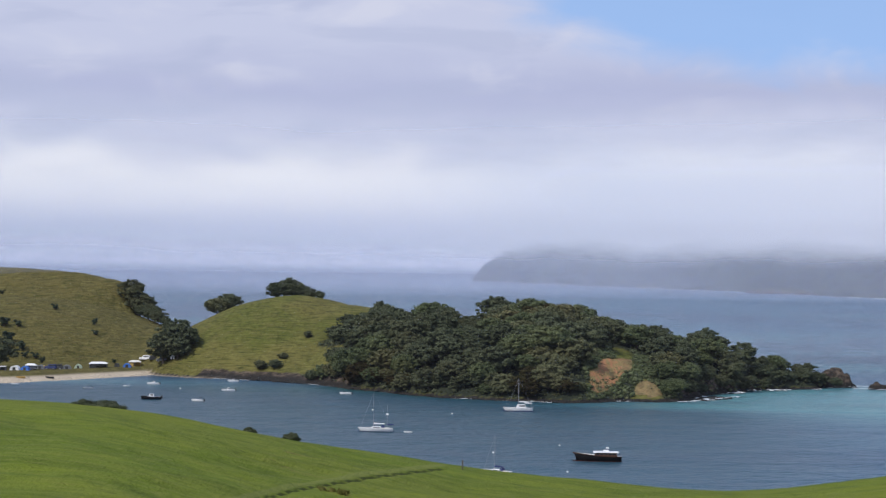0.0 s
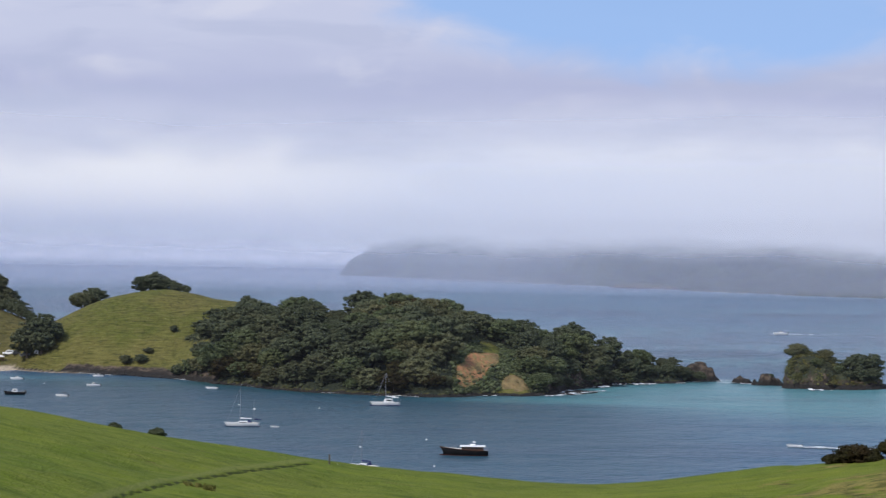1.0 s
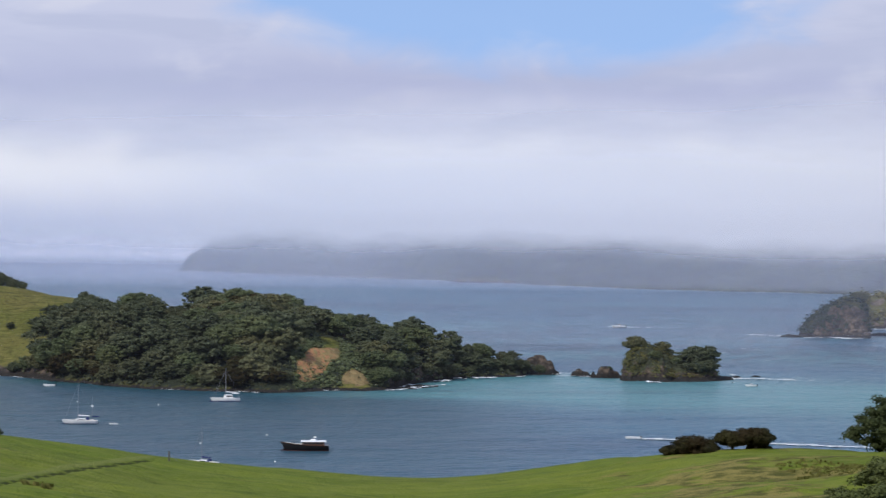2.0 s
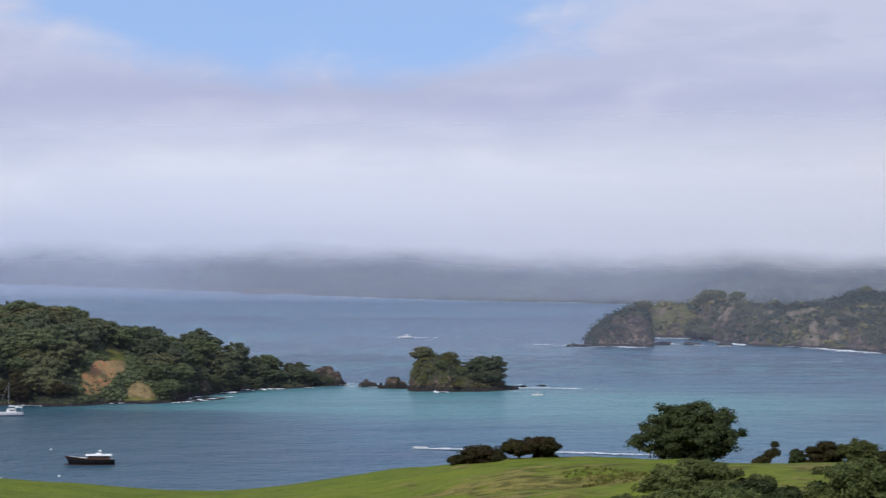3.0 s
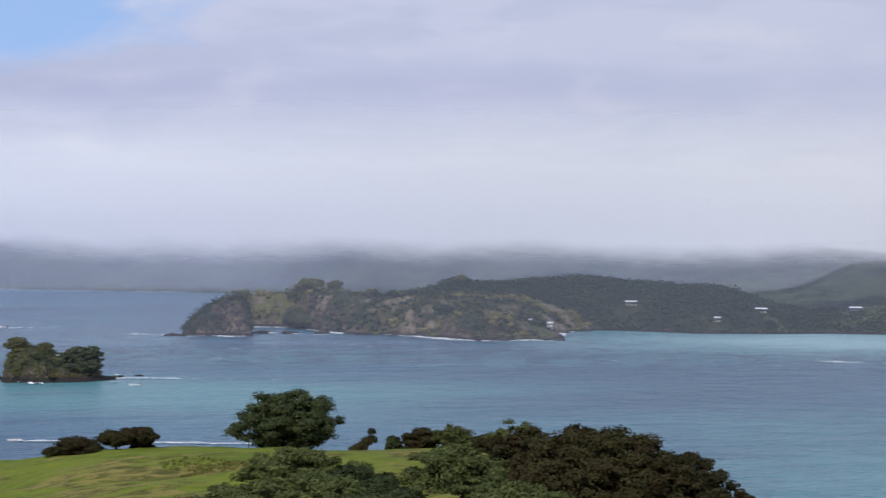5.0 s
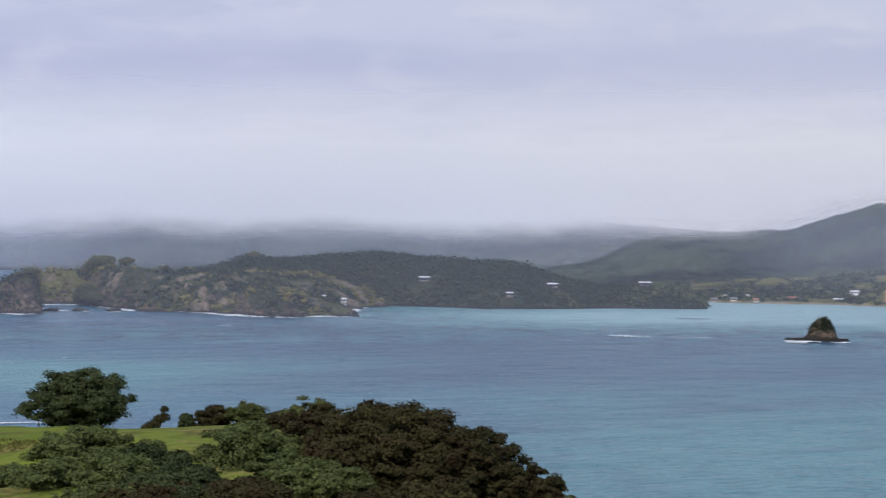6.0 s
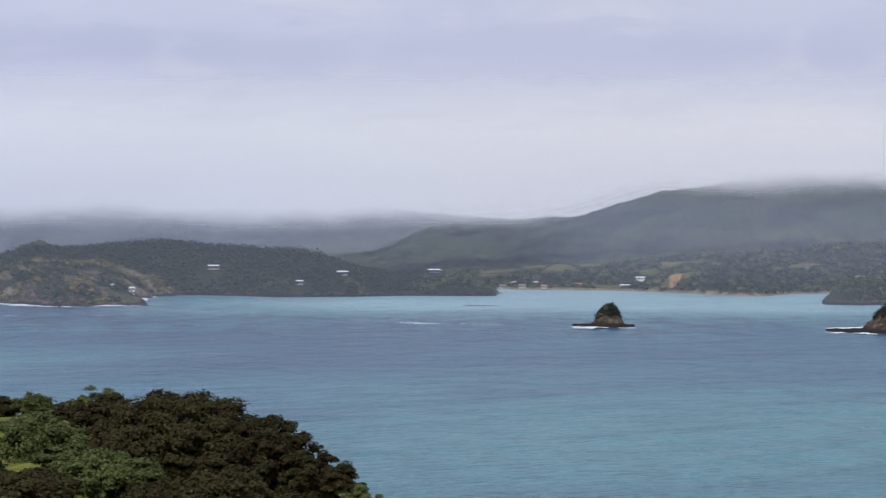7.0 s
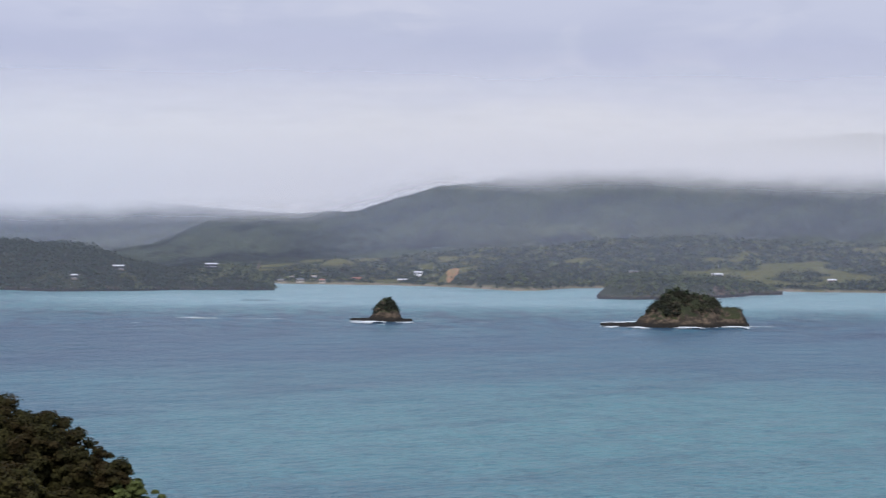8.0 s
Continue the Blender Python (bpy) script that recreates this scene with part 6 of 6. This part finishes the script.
runabout(*polar(-7.65, 607), 5.4, 4, "dark-hulled cabin cruiser moored off the beach", BLACK_HULL)
runabout(*polar(-9.32, 654), 3.0, 40, "small dark runabout with a canopy off the beach", GELCOAT, False, DARK)
runabout(*polar(-7.60, 675), 3.8, -6, "white runabout moored close to the beach")
runabout(*polar(-6.43, 599), 3.6, -20, "white runabout with a dark canopy at its mooring", GELCOAT, False, DARK)
runabout(*polar(-5.62, 644), 3.9, 8, "white cuddy-cabin motor boat at its mooring")
runabout(*polar(-5.50, 692), 3.2, 6, "white motor boat near the rocks")
runabout(*polar(-2.51, 635), 3.4, -8, "low white motor boat on a mooring", GELCOAT, False)
runabout(*polar(-0.47, 655), 3.5, 170, "white motor boat under the wooded shore")
runabout(*polar(16.05, 666), 3.4, -4, "white runabout drifting off the islet")
runabout(*polar(12.95, 472), 3.2, 2, "open white speedboat trailing a wake", GELCOAT, False)
runabout(*polar(12.55, 1160), 7.0, 0, "white boat throwing spray in the channel")
runabout(*polar(35.9, 1205), 4.0, 0, "small white boat close under the bush shore")


def dinghy(x, y, z, length, turn, label, m):
    top = new("dinghy")
    part("hull", hull(length, length * 0.45, length * 0.15, 0.1, 0.85, 0.3), m, top, smooth_faces=True)
    part("floor", deck(length, length * 0.45, length * 0.15, 0.85, 0.3, 0.8, 0.15), GREY, top)
    for k in (-0.1, 0.22):
        part("thwart", box(bmesh.new(), length * k, length * k + 0.2, -length * 0.19, length * 0.19, length * 0.09, length * 0.115), WOOD, top)
    top.matrix_basis = pose(x, y, z, 0, 0, turn)
    return tagged(top, label, "dinghy", "dinghies")


dinghy(*polar(-0.84, 499), 0, 1.9, -5, "grey-white tender trailing behind the yacht", GELCOAT)
dinghy(*polar(-8.31, 666), 0, 1.9, 5, "white dinghy afloat off the beach", GELCOAT)
dinghy(*polar(-11.2, 674), 0.0, 2.2, 4, "white dinghy afloat off the beach", GELCOAT)
for az, d, m in ((-11.05, 692, OCHRE), (-10.3, 697, DARK)):
    x, y = polar(az, d)
    dinghy(x, y, h1(bay_shore, x, y) + 0.12, 2.6, 10, "small dinghy pulled up on the beach", m)


def buoy(x, y):
    top = new("mooring_buoy")
    bm = bmesh.new()
    bmesh.ops.create_uvsphere(bm, u_segments=10, v_segments=6, radius=0.22)
    part("float", bm, GELCOAT, top, smooth_faces=True)
    part("ring", rod(bmesh.new(), (0, 0, 0.28), (0, 0, 0.5), 0.05), ALLOY, top)
    top.matrix_basis = pose(x, y, 0.06)
    return tagged(top, "small white mooring buoy", "buoy", "mooring buoys")


for az, d in ((0.33, 560), (3.2, 470), (3.45, 388), (3.42, 412), (-6.9, 655)):
    buoy(*polar(az, d))

# ---- the camp behind the beach ----


def ridge_tent(x, y, z, wide, deep, high, turn, m, label, fly=None):
    top = new("tent")
    bm = bmesh.new()
    n = 6
    rows = []
    for i in range(n + 1):
        a = math.pi * i / n
        rows.append([bm.verts.new((-wide / 2 * math.cos(a) * (1 - 0.1 * math.sin(a)), s * deep / 2, high * math.sin(a) ** 0.8)) for s in (-1, 1)])
    for a, b in zip(rows, rows[1:]):
        bm.faces.new((a[0], b[0], b[1], a[1]))
    bm.faces.new([r[0] for r in rows][::-1])
    bm.faces.new([r[1] for r in rows])
    part("shell", bm, m, top, smooth_faces=False)
    part("door_flap", box(bmesh.new(), -wide * 0.16, wide * 0.16, -deep / 2 - 0.04, -deep / 2 - 0.01, 0.05, high * 0.7), DARK, top, "dark open door flap")
    if fly:
        part("awning", box(bmesh.new(), -wide * 0.55, wide * 0.55, -deep / 2 - 1.6, -deep / 2 + 0.2, high * 0.86, high * 0.95, 0.1), fly, top, "awning stretched over poles")
        for s in (-1, 1):
            part("awning_pole", rod(bmesh.new(), (s * wide * 0.5, -deep / 2 - 1.5, 0), (s * wide * 0.5, -deep / 2 - 1.5, high * 0.88), 0.03), ALLOY, top)
    top.matrix_basis = pose(x, y, z, 0, 0, turn)
    return tagged(top, label, "tent", "tents behind the beach")


def marquee(x, y, z, wide, deep, high, roof_mat, side_mat, label):
    top = new("marquee")
    bm = bmesh.new()
    box(bm, -wide / 2 - 0.2, wide / 2 + 0.2, -deep / 2 - 0.2, deep / 2 + 0.2, high * 0.72, high, 0.9)
    part("roof", bm, roof_mat, top)
    part("back_wall", box(bmesh.new(), -wide / 2, wide / 2, deep / 2 - 0.08, deep / 2, 0, high * 0.72), side_mat, top)
    for sx in (-1, 0, 1):
        part("pole", rod(bmesh.new(), (sx * wide / 2 * 0.97, -deep / 2, 0), (sx * wide / 2 * 0.97, -deep / 2, high * 0.73), 0.05), ALLOY, top)
    part("side_wall", box(bmesh.new(), -wide / 2, -wide * 0.1, -deep / 2 + 0.02, -deep / 2 + 0.08, 0, high * 0.6), side_mat, top)
    part("folding_table", box(bmesh.new(), wide * 0.05, wide * 0.35, -0.5, 0.5, 0.68, 0.74), WALL_TAN, top)
    top.matrix_basis = pose(x, y, z, 0, 0, 6)
    return tagged(top, label, "marquee", "tents behind the beach")


def car(x, y, z, length, high, m, turn, label):
    top = new("parked_car")
    part("body", box(bmesh.new(), -length / 2, length / 2, -0.85, 0.85, 0.35, high * 0.58, 0.08), m, top)
    c = part("cabin", box(bmesh.new(), -length * 0.25, length * 0.45, -0.78, 0.78, high * 0.58, high, 0.14, 0.25), m, top)
    for s in (-1, 1):
        part("side_window", box(bmesh.new(), -length * 0.12, length * 0.36, s * 0.72 - 0.03, s * 0.72 + 0.03, high * 0.64, high * 0.88), GLASS_DARK, c)
        for k in (-0.3, 0.3):
            w_ = part("wheel", rod(bmesh.new(), (length * k, s * 0.7, 0.33), (length * k, s * 0.88, 0.33), 0.33, 0.33, 12), DARK, top)
            part("rim", rod(bmesh.new(), (length * k, s * 0.86, 0.33), (length * k, s * 0.90, 0.33), 0.19, 0.19, 10), ALLOY, w_)
    top.matrix_basis = pose(x, y, z, 0, 0, turn)
    return tagged(top, label, "car", "cars at the camp")


for az, kind, wide, m, label in (
        (-11.55, "tent", 3.4, DARK, "dark grey dome tent beside the trees"), (-11.2, "tent", 3.2, WHITE_CLOTH, "pale grey dome tent behind the beach"), (-10.85, "car", 4.2, GREY, "grey estate car parked among tents"),
        (-10.55, "tent", 3.0, GREY, "grey dome tent behind the beach"), (-10.28, "car", 4.0, NAVY, "dark blue car parked among tents"), (-9.95, "shade", 3.6, DARK, "white-topped shelter with dark sides"), (-10.08, "tent", 2.8, BLUE_TARP, "bright blue tent behind the beach"),
        (-9.62, "tent", 1.6, OCHRE, "small yellow tent behind the beach"), (-9.28, "car", 4.2, DARK, "dark car parked among tents"), (-9.02, "tent", 3.2, GREY, "grey tent beside the parked car"), (-8.72, "tent", 2.6, PALE_GREEN, "pale green dome tent on the grass"),
        (-8.2, "shade", 6.0, DARK, "long white marquee with dark side walls"), (-7.72, "tent", 1.4, DARK, "small dark tent at the grass edge"), (-7.45, "tent", 2.8, BLUE_TARP, "bright blue tent under an awning"), (-7.25, "shade", 4.0, OCHRE, "cream-topped open camp shelter"),
        (-6.98, "car", 4.0, WHITE_CLOTH, "white van parked by the tents"), (-6.78, "tent", 2.8, DARK, "dark tent at the end of the row"), (-6.55, "car", 3.8, GREY, "grey car at the end of the camp"), (-6.25, "tent", 1.4, WHITE_CLOTH, "small white tent by the rocks")):
    az = az - 0.85 if az > -10.2 else az
    d = next(q for q in np.arange(672.0, 800.0, 1.0) if h1(bay_shore, *polar(az, q)) > 1.5)
    x, y = polar(az, d + float(np.interp(az, [-11.5, -6.4], [20, 5])) + 1.5 * math.sin(az * 7))
    z = h1(bay_shore, x, y) - 0.05
    if kind == "tent":
        ridge_tent(x, y, z, wide, 2.4, 1.0 + 0.17 * wide, 8 * math.sin(az * 3), m, label, WHITE_CLOTH if wide > 3.3 else None)
    elif kind == "shade":
        marquee(x, y, z, wide, 2.8, 2.1, WHITE_CLOTH if m is DARK else CREAM, m, label)
    else:
        car(x, y, z, wide, 1.7, m, 10 * math.sin(az * 5), label)

# ---- houses across the water ----


def house(az, d, z, wide, deep, high, wall, roof, label, storeys=1):
    top = new("house")
    x, y = polar(az, d)
    part("wall", box(bmesh.new(), -wide / 2, wide / 2, -deep / 2, deep / 2, -2.0, high), wall, top)
    bm = bmesh.new()
    pts = [(-wide / 2 - 0.5, -deep / 2 - 0.6, high - 0.05), (wide / 2 + 0.5, -deep / 2 - 0.6, high - 0.05), (wide / 2 + 0.5, deep / 2 + 0.6, high - 0.05), (-wide / 2 - 0.5, deep / 2 + 0.6, high - 0.05),
           (-wide / 2 + 0.4, 0, high + deep * 0.13), (wide / 2 - 0.4, 0, high + deep * 0.13)]
    vs = [bm.verts.new(p) for p in pts]
    for f in ((0, 1, 5, 4), (2, 3, 4, 5), (1, 2, 5), (3, 0, 4), (3, 2, 1, 0)):
        bm.faces.new([vs[i] for i in f])
    part("roof", bm, roof, top)
    for s in range(storeys):
        for i in range(3):
            x0 = -wide / 2 + wide * (0.1 + 0.3 * i)
            z0 = high * (s + 0.3) / storeys
            win = part("window", box(bmesh.new(), x0, x0 + wide * 0.2, -deep / 2 - 0.08, -deep / 2 - 0.02, z0, z0 + high * 0.45 / storeys), GLASS_DARK, top)
            part("sill", box(bmesh.new(), x0 - 0.1, x0 + wide * 0.2 + 0.1, -deep / 2 - 0.2, -deep / 2 - 0.02, z0 - 0.12, z0), GELCOAT, win)
    part("veranda", box(bmesh.new(), -wide / 2, wide / 2, -deep / 2 - 1.8, -deep / 2, -0.2, 0.0), WALL_TAN, top, "timber veranda deck")
    for s in (-1, 1):
        part("veranda_post", rod(bmesh.new(), (s * wide * 0.48, -deep / 2 - 1.7, -3), (s * wide * 0.48, -deep / 2 - 1.7, 0), 0.08), POST, top)
    top.matrix_basis = pose(x, y, z - 0.8, 0, 0, -az)
    return tagged(top, label, "house", "houses across the channel")


LOOKS = [(DARK, GELCOAT, "low house with a white roof amid the bush"), (DARK, GELCOAT, "small white-roofed house amid the bush"), (DARK, GELCOAT, "long white-roofed house amid the bush"), (DARK, GELCOAT, "dark two-storey house above the trees"),
         (WHITE_CLOTH, GELCOAT, "white two-storey house near the shore"), (WALL_TAN, GELCOAT, "small pale-roofed house above the headland"), (GELCOAT, GELCOAT, "white two-storey house behind the beach"), (WALL_TAN, GELCOAT, "low pale boatshed by the beach"),
         (TERRACOTTA, TERRACOTTA, "house with a terracotta roof in the trees"), (WALL_TAN, GREY, "small tan holiday house behind the far beach"), (GREY, WALL_TAN, "small grey holiday house behind the far beach"), (WALL_TAN, GREY, "small tan holiday house behind the far beach"),
         (WHITE_CLOTH, WALL_TAN, "small pale holiday house behind the far beach"), (WALL_TAN, TERRACOTTA, "small holiday house with a reddish roof"), (GELCOAT, GELCOAT, "white house on a rise among trees"), (WALL_TAN, GELCOAT, "pale-roofed house by the shore"), (WALL_TAN, GREY, "grey-roofed house on the slope")]
for (hx, hy, hz, az, wide, storeys), (wall, roof, label) in zip(SITES, LOOKS):
    house(az, math.hypot(hx, hy), hz, wide, 3.6, 1.7 * storeys + 0.3, wall, roof, label, storeys)

# ---- rocks, surf, posts ----
ROCKS = []
for i in range(4):
    bm = bmesh.new()
    bmesh.ops.create_icosphere(bm, subdivisions=3, radius=1.0)
    for v in bm.verts:
        n1 = noise.noise(v.co * 1.3 + Vector((i * 7.1, 0, 0))) * 0.45 + noise.noise(v.co * 3.1 + Vector((0, i * 5.0, 0))) * 0.22
        v.co *= 1 + n1
        v.co.z *= 0.55
        v.co.z = round(v.co.z * 5) / 5 * 0.6 + v.co.z * 0.4
    ROCKS.append(tagged(part("rock", bm, ROCK), "dark brown layered rock at the water's edge", "rock", "rocks along the shore"))
rock_count = [0]


def rock(x, y, z, sx, sy, sz):
    i = rock_count[0]
    src = ROCKS[i % 4]
    ob = src if i < 4 else copy_thing(src, Matrix())
    ob.matrix_basis = Matrix.LocRotScale((x, y, z), Euler((0, 0, rng.uniform(-0.5, 0.5))), (sx, sy, sz))
    rock_count[0] += 1


# flat ledges off the clay bluff
for i in range(30):
    a = rng.uniform(6.3, 7.7)
    x, y = polar(a, 624 + 16 * (a - 6.3) + rng.uniform(-6, 10))
    rock(x, y, 0.0, rng.uniform(1.0, 2.8), rng.uniform(0.8, 1.8), rng.uniform(0.3, 0.7))
# boulders along the headland's foot, by marching in from the water
for az in np.arange(-5.6, 10.0, 0.16):
    for d in np.arange(560, 740, 1.5):
        x, y = polar(az + rng.uniform(-0.05, 0.05), d)
        if h1(bay_shore, x, y) > 0.15:
            s = rng.uniform(0.4, 1.2)
            rock(x, y + rng.uniform(-0.5, 1.0), 0.2, s * 1.3, s, s * rng.uniform(0.5, 1.0))
            break
for x, y, s in ((186, 682, 1.6), (192, 685, 1.4), (200, 690, 1.2), (124, 704, 2.2), (131, 701, 2.0), (122, 700, 1.8), (312, 1018, 3.5), (318, 1016, 3.0), (480, 929, 3.0), (474, 932, 2.6), (366, 1042, 3.6), (380, 1036, 3.4), (396, 1030, 3.6), (352, 1050, 3.0), (372, 1052, 2.6), (436, 938, 3.0), (452, 932, 3.0)):
    rock(x, y, 0.0, s * 1.2, s, s * 0.8)
for i in range(6):
    x, y = polar(36.0 + 0.12 * i, 1051)
    rock(x, y, -0.1, 4.0, 1.5, 0.5)


def surf(x0, x1, y0, y1, step, field, lo, hi, cut, seed, name="surf", tall=0.12):
    """White water where waves break on a shore."""
    xs, ys = np.arange(x0, x1, step), np.arange(y0, y1, step)
    gx, gy = np.meshgrid(xs, ys)
    gz = field(gx, gy)
    n = fbm(gx, gy, step * 9, 3, seed)
    on = (gz > lo) & (gz < hi) & (n > cut)
    j, i = np.nonzero(on[:-1, :-1])
    if not len(j):
        return None
    V, F = [], []
    for a, b in zip(j, i):
        k = len(V)
        for da, db in ((0, 0), (0, 1), (1, 1), (1, 0)):
            px, py = xs[b] + db * step, ys[a] + da * step
            V.append((px + 0.35 * step * math.sin(px * 3.1 + py), py + 0.35 * step * math.sin(py * 2.7 + px), 0.10 + tall * abs(math.sin(px * 0.9 + py * 0.6)) * abs(math.sin(px * 0.13 - py * 0.1))))
        F.append((k, k + 1, k + 2, k + 3))
    return tagged(mesh_object(name, V, F, FOAM), "white surf breaking along the rocks", "surf", kind="stuff")


def isle_field(index):
    return lambda x, y: isle_height(index, x, y)


surf(300, 540, 890, 1190, 1.5, far_head, -3.0, 0.1, 0.12, 81, tall=0.4)
surf(138, 205, 655, 705, 0.6, isle_field(0), -3.5, 0.1, 0.25, 82, tall=0.35)
surf(575, 650, 530, 600, 0.7, isle_field(1), -3.0, 0.1, 0.15, 83, tall=0.35)
surf(520, 560, 630, 665, 0.6, isle_field(2), -3.0, 0.1, 0.2, 84, tall=0.35)
surf(118, 146, 685, 718, 0.6, isle_field(4), -6.0, 0.1, 0.15, 85, tall=0.35)
surf(134, 156, 678, 702, 0.5, isle_field(6), -7.0, 0.1, 0.05, 86, tall=0.35)
surf(75, 125, 590, 690, 0.8, bay_shore, -1.4, 0.05, 0.2, 87, tall=0.4)
surf(-75, 90, 590, 735, 0.8, bay_shore, -0.35, 0.05, 0.30, 88)
surf(765, 950, 730, 800, 1.2, near_point, -2.0, 0.1, 0.35, 89)


def streak(az0, d0, az1, d1, width, seed, cut=-0.2, lift=0.1):
    """A line of foam, torn into patches."""
    r = np.random.default_rng(seed)
    (ax, ay), (bx, by) = polar(az0, d0), polar(az1, d1)
    L = math.hypot(bx - ax, by - ay)
    ux, uy = (bx - ax) / L, (by - ay) / L
    V, F = [], []
    n = max(6, int(L / 0.7))
    gate = fbm(np.arange(n) * 0.7, np.full(n, seed * 3.3), 9.0, 4, seed)
    for i in range(n):
        s = i / n
        if gate[i] * 0.9 + r.normal() * 0.3 < cut:
            continue
        off, ln, wd = r.normal() * width * 0.4, r.uniform(0.4, 1.9), width * r.uniform(0.1, 0.45)
        cx, cy = ax + (bx - ax) * s - uy * off, ay + (by - ay) * s + ux * off
        k = len(V)
        m = 6
        for q in range(m):
            t = 2 * math.pi * q / m
            e, g = ln * math.cos(t), wd * math.sin(t)
            V.append((cx + ux * e - uy * g, cy + uy * e + ux * g, 0.12 + lift * (q % 2) + (lift if lift > 0.5 and q in (1, 2) else 0)))
        F.append(tuple(range(k, k + m)))
    return tagged(mesh_object("foam_streak", V, F, FOAM), "torn streak of white foam on the water", "foam", kind="stuff")


streak(12.9, 472, 20.2, 462, 2.0, 1, -0.9, 0.15)
streak(13.0, 472, 14.4, 470, 1.4, 2, -1.5)
streak(6.4, 622, 7.3, 634, 1.6, 31, 0.1)
streak(6.8, 630, 7.9, 650, 1.6, 32, 0.2)
streak(11.1, 708, 12.1, 700, 2.5, 3, -0.6)
streak(15.3, 704, 17.2, 702, 2.4, 4, -0.5, 0.3)
streak(17.0, 702, 20.0, 698, 2.0, 14, 0.1, 0.2)
streak(13.0, 693, 13.6, 690, 0.8, 15, 0.0)
streak(11.0, 720, 12.0, 718, 2.5, 12, 0.0)
streak(12.3, 1163, 13.4, 1164, 4.0, 5, -0.8, 0.42)
streak(13.6, 1166, 15.6, 1150, 3.0, 6, 0.1)
streak(34.2, 866, 35.2, 860, 3.0, 7, -0.5, 0.2)
streak(34.4, 862, 35.0, 858, 3.0, 17, -1.2, 0.4)
streak(34.9, 864, 37.0, 858, 2.0, 8, 0.2)
streak(40.4, 846, 42.6, 838, 1.8, 9, 0.2)
streak(15.9, 1085, 17.3, 1066, 4.0, 10, -0.2, 0.3)
streak(18.9, 1120, 21.0, 1085, 4.0, 33, 0.2, 0.25)
streak(19.0, 1196, 20.2, 1190, 4.0, 34, -0.3, 0.35)
streak(24.0, 1046, 25.4, 1022, 5.0, 11, -0.5, 0.42)
streak(49.4, 834, 50.1, 832, 1.8, 13, -0.4)
# the broken white line along the far shore
for i, (a0, d0, a1, d1) in enumerate(((0.7, 3660, 3.2, 3290), (3.2, 3290, 5.9, 2990), (5.9, 2955, 9.8, 2630), (10.0, 2580, 13.4, 2330), (13.4, 2325, 18.0, 2235), (18.0, 2235, 23.0, 2180))):
    streak(a0, d0, a1, d1, 5.0, 20 + i, 0.45, 0.4)


def fence_post(az, d, high):
    x, y = polar(az, d)
    top = new("fence_post")
    part("post", rod(bmesh.new(), (0, 0, -0.4), (0, 0, high), 0.09, 0.08, 8), POST, top)
    part("stay_wire", rod(bmesh.new(), (0, 0, high * 0.85), (1.0, 0.3, -0.1), 0.015), ALLOY, top)
    top.matrix_basis = pose(x, y, h1(meadow, x, y))
    return tagged(top, "weathered wooden fence post on the brow", "post", "fence posts")


fence_post(0.62, 235, 1.1)


def tufted_tree(x, y, z):
    """A wind-bent little tree: leaning stems, each with a dark tuft."""
    top = new("tufted_tree")
    r = np.random.default_rng(301)
    for i, (dx, hh, rad) in enumerate(((0.2, 2.3, 0.5), (0.25, 1.35, 0.72), (-0.35, 1.1, 0.66), (-0.95, 0.6, 0.8), (-1.6, 0.3, 0.7))):
        part("stem", rod(bmesh.new(), (-0.6 + dx * 0.2, 0, -0.3), (dx, 0.1 * i, hh), 0.11, 0.07, 7), BARK, top)
        v, f = sprays(np.array([(dx + 0.1, 0.1 * i, hh)]), (rad,), 420, 0.10, r, 0.6, 1.3)
        mesh_object("leaf_tuft", v.tolist(), f, LEAF_BROWN, top)
    top.matrix_basis = pose(x, y, z)
    return tagged(top, "wind-bent little tree with dark tufted heads", "tree", "trees on the brow")


tufted_tree(*polar(22.25, 244), 18.5)

# ---- tussocks and rough grass on the meadow ----


def tussocks(name, count, az0, az1, d0, d1, size, material, label, seed):
    r = np.random.default_rng(seed)
    V, F = [], []
    az, d = r.uniform(az0, az1, count), r.uniform(d0, d1, count)
    x, y = d * np.sin(np.radians(az)), d * np.cos(np.radians(az))
    ok = fbm(x[None], y[None], 14, 3, seed)[0] > -0.1
    z = meadow(x[None], y[None])[0]
    for a, b, c in zip(x[ok], y[ok], z[ok]):
        s = size * r.uniform(0.5, 1.4)
        for q in range(5):
            t = r.uniform(0, 6.28)
            u = np.array([math.cos(t), math.sin(t), 0.0])
            lean = np.array([r.normal() * 0.4, r.normal() * 0.4, 1.0]) * s
            o = np.array([a + r.normal() * s * 0.5, b + r.normal() * s * 0.5, c - 0.02])
            k = len(V)
            V += [tuple(o - u * s * 0.35), tuple(o + u * s * 0.35), tuple(o + lean + u * s * 0.15), tuple(o + lean - u * s * 0.2)]
            F.append((k, k + 1, k + 2, k + 3))
    return tagged(mesh_object(name, V, F, material), label, "grass", kind="stuff")


DRY_GRASS = surface("dry_tussock", mottled((0.16, 0.15, 0.05), (0.11, 0.12, 0.03), 0.4, 4.0), 0.95, 0.05)
tussocks("rough_grass", 9000, 11.0, 20.0, 160, 226, 0.20, DRY_GRASS, "brown rushy tussocks on the meadow", 91)
tussocks("rough_grass", 45, -3.2, -2.4, 186, 191, 0.26, DRY_GRASS, "tuft of dry rushes by the track", 93)
